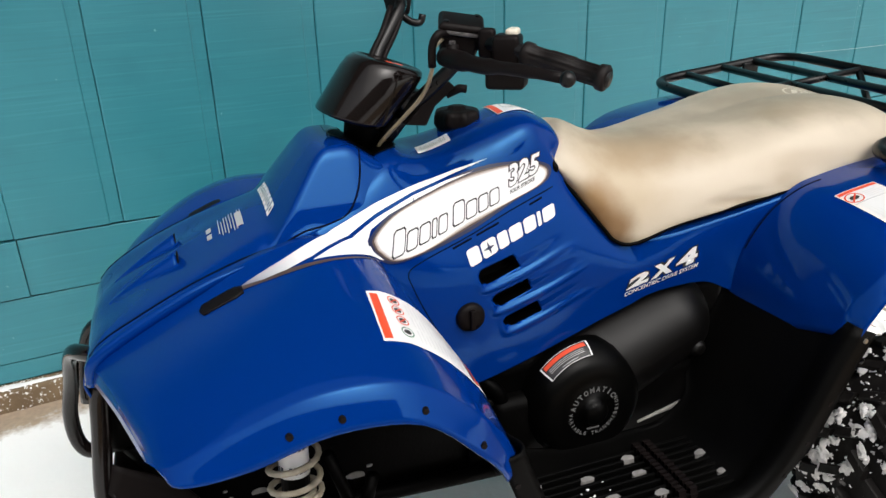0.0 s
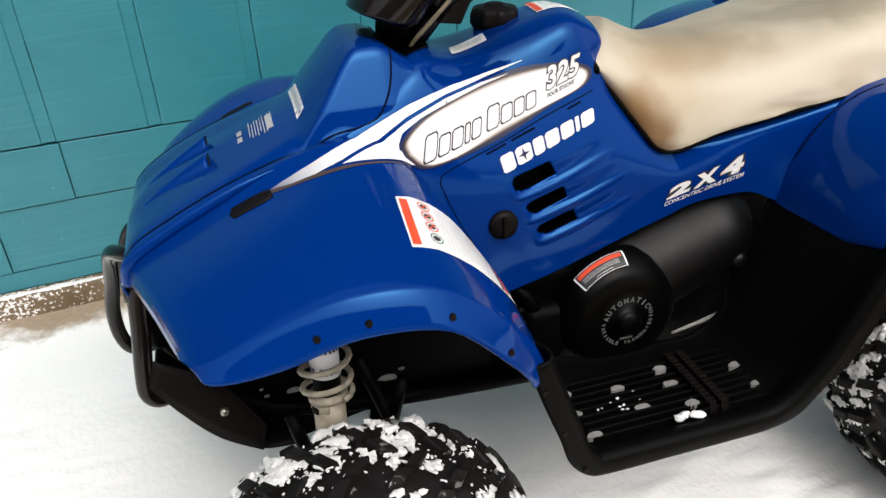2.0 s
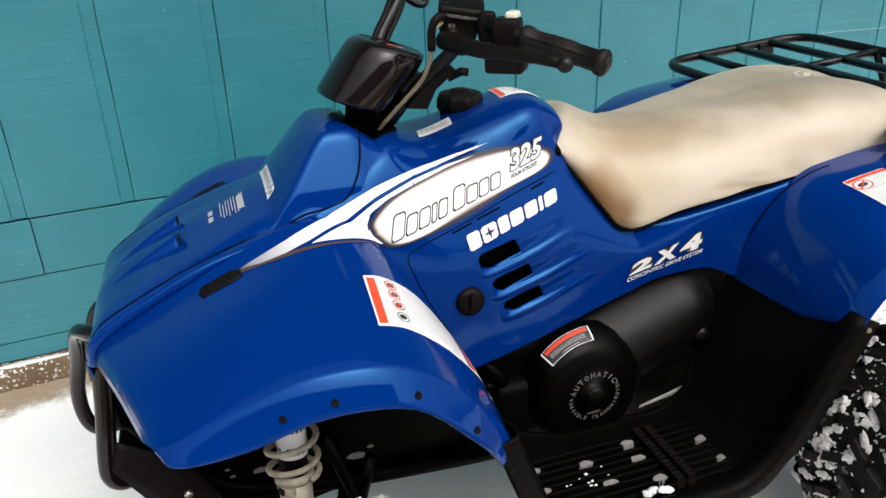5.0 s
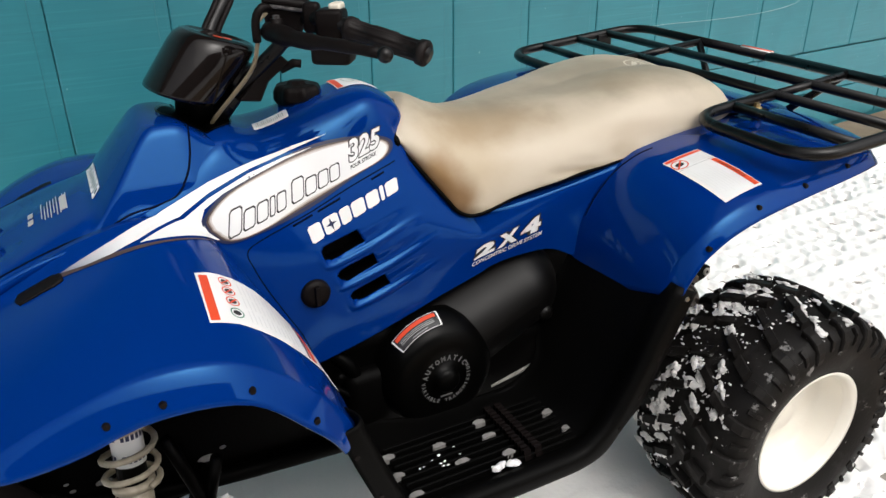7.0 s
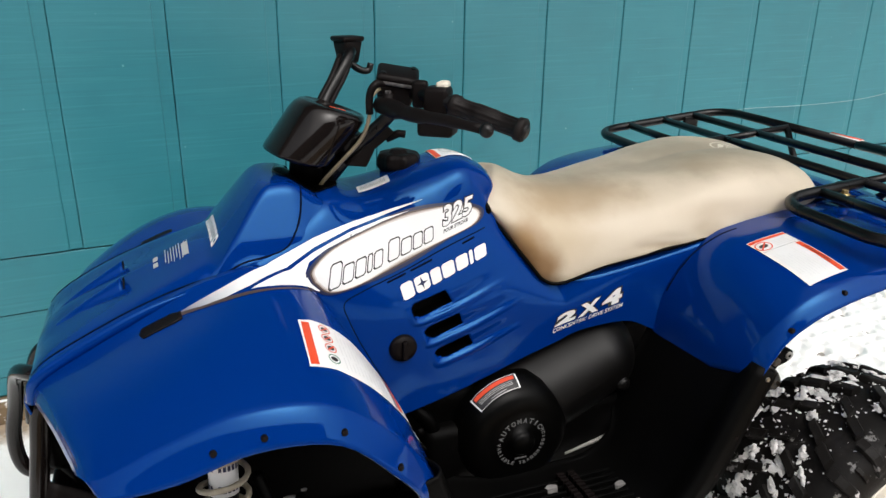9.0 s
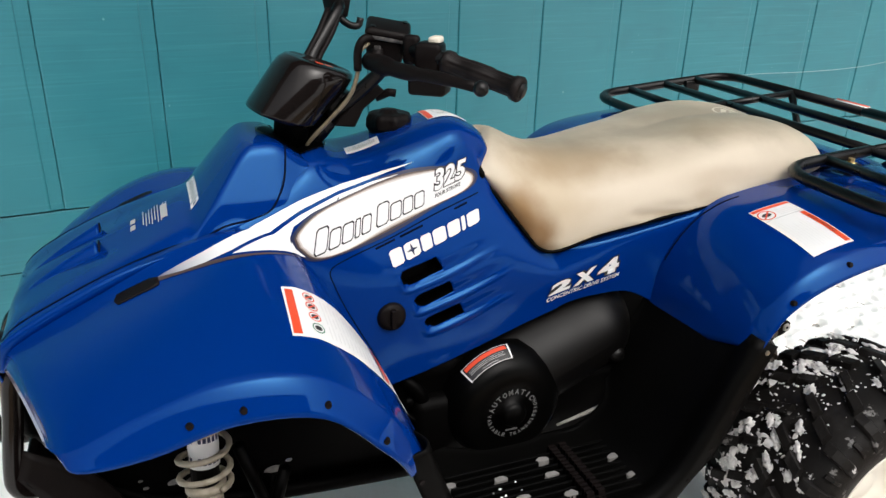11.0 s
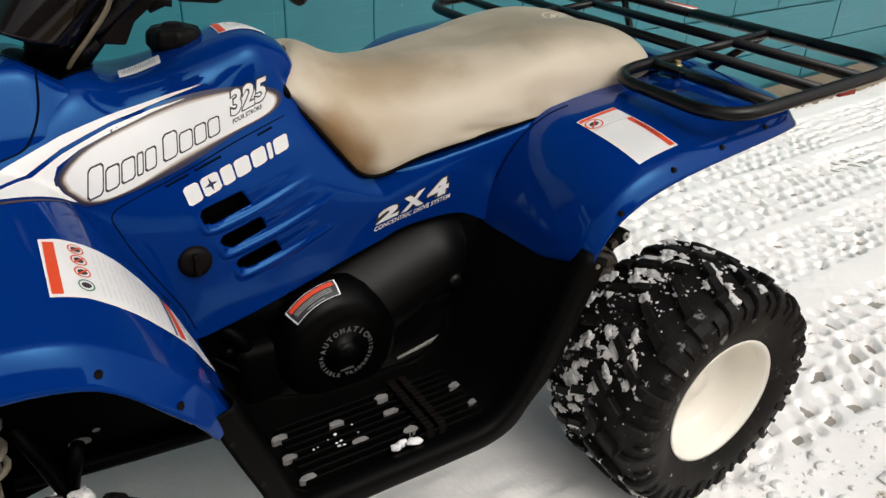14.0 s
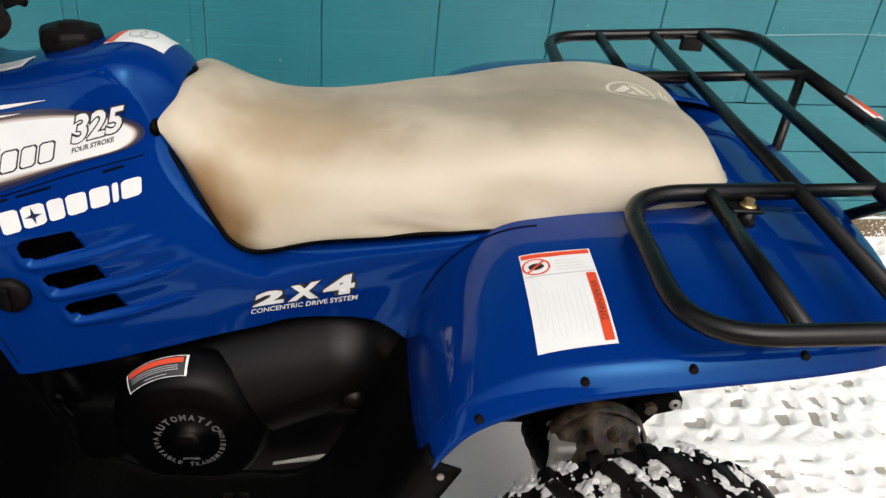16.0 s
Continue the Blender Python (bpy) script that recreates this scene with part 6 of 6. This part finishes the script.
# panel seams as narrow dark joints
SEAM = material("dark_joint", (0.0008, 0.003, 0.018), (0.0008, 0.003, 0.014), 0.7, spec=0.05)


def seam(run, view, skins, parent, r=0.0012, steps=5):
    pts = [p for p in (drape_point(q, view, skins, -0.0004) for q in spline([(*q, 0) for q in run], steps)) if p]
    part("panel_joint", tube(pts, r, 6), SEAM, parent)


seam([(-0.092, 0.828), (-0.18, 0.803), (-0.262, 0.775), (-0.345, 0.750), (-0.374, 0.734), (-0.368, 0.705), (-0.352, 0.665), (-0.326, 0.612), (-0.300, 0.56), (-0.285, 0.515)], SIDE_VIEW, SIDE, cowl)
for u0, u1 in ((0.10, 0.20), (0.45, 0.62), (0.66, 0.80)):
    a_, b_ = Vector((-0.092, 0.822)).lerp(Vector((-0.345, 0.744)), u0), Vector((-0.092, 0.822)).lerp(Vector((-0.345, 0.744)), u1)
    seam([tuple(a_), tuple(a_.lerp(b_, 0.5)), tuple(b_)], SIDE_VIEW, SIDE, cowl, 0.002)
for sg in (1, -1):
    seam([(-0.862, -0.146 * sg), (-0.786, -0.153 * sg), (-0.698, -0.149 * sg), (-0.610, -0.142 * sg), (-0.545, -0.139 * sg), (-0.49, -0.135 * sg), (-0.452, -0.128 * sg), (-0.430, -0.105 * sg), (-0.422, -0.066 * sg)], TOP_VIEW, ["hood"], hood, 0.0019)
seam([(0.283, -0.186), (0.30, -0.189), (0.325, -0.193), (0.355, -0.198), (0.390, -0.203), (0.42, -0.205)], TOP_VIEW, ["rear_fender"], rear_l, 0.002)

# a flat black disc on the hood stands for the dark opening round the column
HOLE = (-0.402, -0.010)
column_seal = drape("column_seal", disc(*HOLE, 0.055, 0.053), DARK, hood, TOP_VIEW, ["hood", "body_cowl"], 0.0012, "flat black disc standing for the opening round the steering column", longest=0.012)
drape("seal_rim", disc(*HOLE, 0.058, 0.056, 0.95), TUBE, column_seal, TOP_VIEW, ["hood", "body_cowl"], 0.0030, longest=0.012)

# the lock knob
kn = drape_point((-0.272, 0.637), SIDE_VIEW, SIDE, 0.0)
knob = part("lock_knob", lathe([(0.004, 0.026), (-0.004, 0.026), (-0.010, 0.023), (-0.011, 0.012), (-0.011, 0.0)], kn, steps=28), BLACK, cowl, "round black panel lock")
bevel(part("knob_bar", box(kn.x, kn.y - 0.013, kn.z, 0.009, 0.010, 0.036), BLACK, knob, smooth=False), 0.002)

# warning sticker over the front fender
FS = TOP_VIEW
FSK = ["front_fender"]
OUT = [(-0.474, -0.277), (-0.452, -0.270), (-0.425, -0.268), (-0.395, -0.270), (-0.365, -0.276), (-0.336, -0.290), (-0.318, -0.318), (-0.306, -0.362), (-0.322, -0.372), (-0.338, -0.377), (-0.373, -0.382), (-0.403, -0.380), (-0.440, -0.376), (-0.477, -0.380)]
stick = drape("warning_sticker", flat(OUT), WHITE, fender_l, FS, FSK, 0.0012, "white warning sticker with orange band and round symbols")
drape("orange_band", bars_in([(-0.4745, -0.375), (-0.4625, -0.374), (-0.4585, -0.279), (-0.4705, -0.281)], [(0, 0, 1, 1)]), RED, stick, FS, FSK, 0.0018)
drape("narrow_band", bars_in([(-0.346, -0.374), (-0.339, -0.371), (-0.342, -0.290), (-0.348, -0.287)], [(0, 0, 1, 1)]), RED, stick, FS, FSK, 0.0018)
drape("dark_line", bars_in([(-0.351, -0.376), (-0.3485, -0.375), (-0.349, -0.284), (-0.3515, -0.282)], [(0, 0, 1, 1)]), NAVY, stick, FS, FSK, 0.0018)
for k, y in enumerate((-0.285, -0.307, -0.330, -0.354)):
    m_ = GREEN if k == 3 else RED
    drape("round_symbol", disc(-0.437, y, 0.0085, 0.010, 0.82), m_, stick, FS, FSK, 0.0018, longest=0.02)
    drape("symbol_mark", disc(-0.437, y, 0.0050, 0.0050), INK, stick, FS, FSK, 0.0018, longest=0.02)
    if k < 3:
        drape("symbol_slash", bars_in([(-0.444, y - 0.006), (-0.442, y - 0.007), (-0.430, y + 0.006), (-0.432, y + 0.007)], [(0, 0, 1, 1)]), RED, stick, FS, FSK, 0.0022, longest=0.02)
rng = random.Random(5)
cells = []
for k in range(11):
    u = 0.04 + k * 0.085
    for j in range(3):
        v0 = 0.05 + j * 0.31
        cells.append((u, v0, u + 0.022, v0 + rng.uniform(0.2, 0.29)))
drape("small_print", bars_in([(-0.424, -0.372), (-0.356, -0.374), (-0.356, -0.286), (-0.424, -0.275)], cells), PRINT, stick, FS, FSK, 0.0018)
cells = [(0.12 + k * 0.2, 0.05, 0.18 + k * 0.2, 0.9) for k in range(4)]
drape("small_print", bars_in([(-0.336, -0.368), (-0.316, -0.360), (-0.324, -0.318), (-0.337, -0.295)], cells), PRINT, stick, FS, FSK, 0.0018)

# sticker on the rear fender
RSK = ["rear_fender"]
RQ = [(0.386, -0.430), (0.469, -0.431), (0.471, -0.272), (0.387, -0.270)]
rst = drape("warning_sticker", bars_in(RQ, [(0, 0, 1, 1)]), WHITE, rear_l, TOP_VIEW, RSK, 0.0012, "white warning sticker with orange bands")
drape("orange_band", bars_in(RQ, [(0.02, 0.935, 0.98, 0.985), (0.84, 0.03, 0.97, 0.70)]), RED, rst, TOP_VIEW, RSK, 0.0018)
drape("dark_line", bars_in(RQ, [(0.02, 0.715, 0.98, 0.722)]), GREY, rst, TOP_VIEW, RSK, 0.0018)
fq = quad_map(RQ)
cx, cy = fq(0.20, 0.83)[:2]
drape("round_symbol", disc(cx, cy, 0.0165, 0.0155, 0.85), RED, rst, TOP_VIEW, RSK, 0.0018)
drape("symbol_mark", disc(cx, cy, 0.009, 0.006), INK, rst, TOP_VIEW, RSK, 0.0018)
drape("symbol_slash", bars_in([(cx - 0.012, cy - 0.009), (cx - 0.010, cy - 0.011), (cx + 0.012, cy + 0.009), (cx + 0.010, cy + 0.011)], [(0, 0, 1, 1)]), RED, rst, TOP_VIEW, RSK, 0.0022)
cells = [(0.46, 0.76 + 0.035 * k, 0.46 + rng.uniform(0.3, 0.46), 0.772 + 0.035 * k) for k in range(4)] + [(0.10 + 0.072 * k, 0.08 + rng.uniform(0, 0.1), 0.108 + 0.072 * k, rng.uniform(0.5, 0.66)) for k in range(10)]
drape("small_print", bars_in(RQ, cells), PRINT, rst, TOP_VIEW, RSK, 0.0018)
drape("small_words", letters_in("WARNING", [(0.4582, -0.335), (0.4582, -0.398), (0.4648, -0.398), (0.4648, -0.335)]), INK, rst, TOP_VIEW, RSK, 0.0022)

# stickers on the tank top and hood
TQ = [(-0.317, -0.057), (-0.254, -0.046), (-0.249, -0.012), (-0.314, -0.027)]
vst = drape("label_sticker", bars_in(TQ, [(0, 0, 1, 1)]), WHITE, cowl, TOP_VIEW, ["body_cowl"], 0.0012, "small white label with bars")
drape("label_bars", bars_in(TQ, [(0.08 + 0.055 * k, 0.25, 0.105 + 0.055 * k, rng.uniform(0.55, 0.8)) for k in range(15)]), GREY, vst, TOP_VIEW, ["body_cowl"], 0.0018)
CQ = [(-0.156, -0.022), (-0.080, -0.022), (-0.076, 0.062), (-0.150, 0.066)]
cst = drape("fuel_sticker", bars_in(CQ, [(0, 0, 1, 1)]), WHITE, cowl, TOP_VIEW, ["body_cowl"], 0.0012, "white fuel sticker with red edge")
drape("red_edge", bars_in(CQ, [(0.02, 0.03, 0.16, 0.97)]), RED, cst, TOP_VIEW, ["body_cowl"], 0.0018)
for dx in (0.0, 0.014):
    drape("round_symbol", disc(-0.122 + dx, 0.020, 0.011, 0.020, 0.85), GREY, cst, TOP_VIEW, ["body_cowl"], 0.0018)
HQ = [(-0.578, -0.075), (-0.563, -0.066), (-0.562, 0.062), (-0.577, 0.070)]
for k in range(7):
    v = k / 7
    drape("name_block", bars_in(HQ, block_ring(0.05, v, 0.95, v + 0.112, 0.26, 0.036)), WHITE, hood, TOP_VIEW, ["hood"], 0.0014, "plain white block print")
cells = [(0.0 + 0.09 * k, rng.uniform(0, 0.2), 0.03 + 0.09 * k, rng.uniform(0.6, 0.95)) for k in range(9)]
drape("small_print", bars_in([(-0.652, -0.060), (-0.600, -0.060), (-0.600, 0.020), (-0.652, 0.020)], cells + [(0.55, 0.1, 0.75, 0.8)]), GREY, hood, TOP_VIEW, ["hood"], 0.0014)
drape("small_print", bars_in([(-0.672, -0.045), (-0.664, -0.045), (-0.664, 0.0), (-0.672, 0.0)], [(0, 0, 1, 0.4), (0, 0.55, 1, 0.95)]), GREY, hood, TOP_VIEW, ["hood"], 0.0014)
# flat black half-discs stand for the dark mouths of the twin scoops
for y in (-0.046, 0.036):
    q = bmesh.new()
    rim = []
    for k in range(15):
        d = -1 + 2 * k / 14
        at = drape_point((-0.7205, y + d * 0.0150), TOP_VIEW, ["hood"], 0.0)
        rim.append(Vector((-0.7222, y + d * 0.0150, at.z + 0.0142 * max(0, 1 - abs(d) ** 2.2) - 0.0004)))
    q.faces.new([q.verts.new(p) for p in rim])
    solid(part("scoop_mouth", q, DARK, hood, smooth=False), 0.002, 1)
# rubber slots beside the hood
for sg in (1, -1):
    run = [(-0.699, -0.207 * sg), (-0.695, -0.195 * sg), (-0.648, -0.194 * sg), (-0.637, -0.199 * sg), (-0.636, -0.216 * sg), (-0.648, -0.219 * sg), (-0.694, -0.219 * sg)]
    ob = drape("rubber_insert", flat(run), BLACK, fender_l if sg > 0 else fender_r, TOP_VIEW, ["front_fender" if sg > 0 else "front_fender_far"], 0.003, "black rubber insert")
    solid(ob, 0.004)


# dark push bolts along the fender lips
def stud(parent, at, out, r=0.0056, mat=None):
    at, out = Vector(at), Vector(out).normalized()
    part("fender_bolt", rod(at - out * 0.004, at + out * 0.0026, r, 14, r * 0.72), mat or BLACK, parent, smooth=False)


for sg in (1, -1):
    fs_, rs_ = (fender_l, rear_l) if sg > 0 else (fender_r, rear_r)
    for x, z in ((-0.619, 0.668), (-0.555, 0.699), (-0.451, 0.686), (-0.374, 0.613)):
        h = drape_point((x, z), SIDE_VIEW, ["front_fender"], 0.001) or drape_point((x, z + 0.02), SIDE_VIEW, ["front_fender"], 0.001)
        stud(fs_, (h.x, h.y * sg, h.z), (0, -sg, 0.2))
    for x, z in ((0.328, 0.706), (0.430, 0.762), (0.540, 0.782), (0.661, 0.796)):
        h = drape_point((x, z), SIDE_VIEW, ["rear_fender"], 0.001) or drape_point((x, z + 0.02), SIDE_VIEW, ["rear_fender"], 0.001)
        stud(rs_, (h.x, h.y * sg, h.z), (0, -sg, 0.3))
    for x, y, z in ((-0.318, -0.4585, 0.520), (-0.284, -0.4585, 0.432), (-0.246, -0.461, 0.346), (0.294, -0.460, 0.618), (0.247, -0.4585, 0.51), (0.214, -0.4585, 0.440), (0.176, -0.4595, 0.385)):
        stud(well_l if sg > 0 else well_r, (x, y * sg, z), (0, -sg, 0), 0.0055, ZINC if x > 0.27 else BLACK)

# clutch housing print: ring of words and a warning label on the shoulder
def ring_words(text, r, mid, spread, inward=1):
    n = len(text)
    for k, ch in enumerate(text):
        if ch == " ":
            continue
        a = mid + spread * (k / (n - 1) - 0.5) * -inward
        size = 0.0100 if inward > 0 else 0.0070
        bm = lettering(ch, 0.045)
        wdt = size * (0.35 if ch == "I" else 0.95)
        for v in bm.verts:
            lx, ly = (v.co.x - 0.5) * wdt, (v.co.y - 0.5) * size * 1.15
            c, sn = math.cos(a), math.sin(a)
            rr = r + ly * inward
            x, z = rr * c - lx * -sn * inward, rr * sn - lx * c * inward
            v.co = Vector((-0.046 + rr * c + lx * sn * inward, -0.2172, 0.416 + rr * sn - lx * c * inward))
        part("ring_letter", bm, GREYWORD, trans, smooth=False)


GREYWORD = material("dull_grey_emboss", (0.12, 0.12, 0.12), (0.08, 0.08, 0.08), 0.6, scale=60)
ring_words("AUTOMATIC", 0.0465, radians(98), radians(128))
ring_words("VARIABLE TRANSMISSION", 0.0485, radians(-80), radians(205), -1)
part("centre_blocks", box(-0.046, -0.2172, 0.416 - 0.037, 0.026, 0.0008, 0.004), GREYWORD, trans, smooth=False)
rows = []
for k in range(31):
    a = radians(140 - 50 * k / 30)
    rows.append([(-0.045 + r_ * math.cos(a), y_, 0.421 + r_ * math.sin(a)) for r_, y_ in ((0.1205, -0.172), (0.1170, -0.182), (0.1120, -0.191), (0.1055, -0.200))])


def band(rows, lo, hi, k0, k1, lift):
    out = []
    for r in rows[k0:k1]:
        ln = spline(r, 10)
        c = Vector((-0.046, -0.05, 0.418))
        out.append([q + (q - c).normalized() * lift for q in ln[int(lo * (len(ln) - 1) + 0.5) : int(hi * (len(ln) - 1) + 0.5) + 1]])
    return grid(out)


cst2 = part("clutch_label", band(rows, 0.0, 1.0, 0, 31, 0.0012), WHITE, trans, "black and red warning label with white border")
part("label_black", band(rows, 0.034, 0.966, 1, 30, 0.0020), INK, cst2)
part("label_red", band(rows, 0.10, 0.37, 2, 29, 0.0026), RED, cst2)
for lo in (0.45, 0.56, 0.67):
    part("label_line", band(rows, lo, lo + 0.034, 3, 27, 0.0026), GREY, cst2)
part("label_line", band(rows, 0.83, 0.87, 10, 22, 0.0026), GREY, cst2)

# seat details
SEATMARK = material("pale_seat_print", (0.66, 0.62, 0.52), (0.56, 0.52, 0.44), 0.5, scale=60)
EX, EY = 0.598, 0.050
drape("seat_emblem", disc(EX, EY, 0.040, 0.035, 0.88), SEATMARK, seat, TOP_VIEW, ["seat"], 0.0008, "pale round emblem print")
for tri in ([(-0.030, -0.006), (-0.006, 0.022), (0.002, 0.012), (-0.016, -0.008)], [(0.000, 0.024), (0.010, 0.024), (0.030, -0.004), (0.020, -0.010)], [(-0.014, -0.014), (0.016, -0.018), (0.004, 0.004)]):
    drape("seat_emblem_mark", flat([(EX + a, EY + b) for a, b in tri]), SEATMARK, seat, TOP_VIEW, ["seat"], 0.0008)
drape("seat_words", bars_in([(EX + 0.052, EY - 0.03), (EX + 0.066, EY - 0.03), (EX + 0.066, EY + 0.035), (EX + 0.052, EY + 0.035)], [(0, 0.0, 0.3, 0.9), (0.55, 0.1, 0.85, 0.75)]), SEATMARK, seat, TOP_VIEW, ["seat"], 0.0008)
edge = [Vector(r[1]) for r in SEAT_ROWS[:-1]]
edge = [Vector((p.x - (0.003 if k < 5 else 0.0), p.y + (0.0 if k < 5 else 0.004), p.z - 0.003)) for k, p in enumerate(edge)]
edge = edge + [Vector((p.x, -p.y + 0.124 * max(0.0, p.x + 0.17), p.z)) for p in edge[::-1]]
part("seat_trim", tube(edge, 0.0034, 8, closed=True, steps=4), DARK, seat, "black trim under the seat edge")
# a black tube stands for the dark gap in front of the seat
front = [Vector(p) + Vector((-0.004, 0, -0.002)) for p in SEAT_ROWS[0]]
part("seat_welt", tube(front, 0.0060, 8, steps=4), DARK, seat, "black tube standing for the dark gap between tank and seat")
clip = box(0.395, -0.196, 0.788, 0.022, 0.008, 0.006)
bevel(part("seat_latch", clip, DARK, seat), 0.003)

def spline4(pts, steps=4):
    """A smooth run of points with a width each."""
    return [(*a, w.x) for a, w in zip(spline([q[:3] for q in pts], steps), spline([(q[3], 0, 0) for q in pts], steps))]


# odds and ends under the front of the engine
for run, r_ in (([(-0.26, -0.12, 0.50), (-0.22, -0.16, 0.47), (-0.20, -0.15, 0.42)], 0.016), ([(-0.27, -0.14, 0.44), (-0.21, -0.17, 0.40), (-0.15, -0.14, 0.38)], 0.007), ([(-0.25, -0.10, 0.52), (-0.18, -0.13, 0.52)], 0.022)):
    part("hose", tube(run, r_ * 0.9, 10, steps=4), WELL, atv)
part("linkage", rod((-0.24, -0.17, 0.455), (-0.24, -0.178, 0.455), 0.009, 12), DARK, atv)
# a pale strip stands for the bright ground glimpsed below the transmission cover
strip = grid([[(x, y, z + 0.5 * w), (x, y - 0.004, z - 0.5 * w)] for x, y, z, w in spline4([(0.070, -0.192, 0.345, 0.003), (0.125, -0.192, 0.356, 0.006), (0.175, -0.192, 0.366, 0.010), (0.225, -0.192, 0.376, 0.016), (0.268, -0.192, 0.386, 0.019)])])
solid(part("heat_strip", strip, STRIP, atv, "grey strip standing for ground seen through a gap"), 0.003)
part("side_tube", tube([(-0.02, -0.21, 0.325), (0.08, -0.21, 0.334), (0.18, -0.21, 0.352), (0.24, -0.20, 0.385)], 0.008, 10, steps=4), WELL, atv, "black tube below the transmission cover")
BX, BY, BZ = 0.607, -0.098, 0.335
gear = lathe([(-0.105, 0.0), (-0.105, 0.036), (-0.095, 0.052), (-0.066, 0.058), (-0.060, 0.076), (-0.035, 0.082), (-0.012, 0.080), (-0.006, 0.068), (0.03, 0.066), (0.05, 0.05), (0.05, 0.0)], (BX, BY, BZ), steps=64)
for v in gear.verts:
    # cast lumps and caked dirt
    c = Vector((v.co.x - BX, 0, v.co.z - BZ))
    a_ = math.atan2(c.z, c.x)
    v.co += c * (0.10 * max(0.0, math.cos(3 * a_ + 0.6)) ** 2 + 0.05 * math.cos(7 * a_)) * smooth_step(-0.20, -0.13, v.co.y)
    v.co += Vector((noise.noise(v.co * 26), noise.noise(v.co * 26 + Vector((5, 0, 0))), noise.noise(v.co * 26 + Vector((0, 5, 0))))) * 0.007
brake = part("brake_housing", gear, MUD, atv, "muddy grey cast brake housing")
part("brake_band", lathe([(-0.046, 0.084), (-0.044, 0.089), (-0.024, 0.090), (-0.021, 0.085)], (BX, BY, BZ), steps=48), MUD, brake, "muddy cast metal band")
for k, (a, rr) in enumerate(((35, 0.062), (78, 0.060), (120, 0.062), (200, 0.058), (300, 0.060))):
    cx, cz = BX + rr * math.cos(radians(a)), BZ + rr * math.sin(radians(a))
    part("housing_bolt", rod((cx, BY - 0.082, cz), (cx, BY - 0.05, cz), 0.011 - 0.001 * k, 6), MUD, brake, smooth=False)
boot = lathe([(-0.06, 0.0), (-0.06, 0.030), (-0.048, 0.044), (-0.036, 0.038), (-0.024, 0.050), (-0.012, 0.043), (0.0, 0.054), (0.012, 0.046), (0.024, 0.056), (0.04, 0.05), (0.04, 0.0)], (0.545, -0.105, 0.325), steps=28)
part("axle_boot", boot, DARK, atv, "black ribbed rubber boot beside the brake")
arm = bmesh.new()
hull = [(0.652, 0.370), (0.676, 0.405), (0.712, 0.420), (0.740, 0.424), (0.757, 0.416), (0.760, 0.398), (0.742, 0.386), (0.715, 0.378), (0.695, 0.348)]
arm.faces.new([arm.verts.new((x, -0.092, z)) for x, z in hull])
bevel(solid(part("caliper_bracket", arm, DARK, atv, "dark forged bracket with an eye", smooth=False), 0.026, 0), 0.004)
part("bracket_eye", lathe([(-0.108, 0.004), (-0.108, 0.010), (-0.103, 0.011)], (0.744, 0.0, 0.405), steps=16), ALLOY, atv)
part("bracket_nut", rod((0.700, -0.115, 0.398), (0.700, -0.10, 0.398), 0.012, 6), MUD, atv, smooth=False)
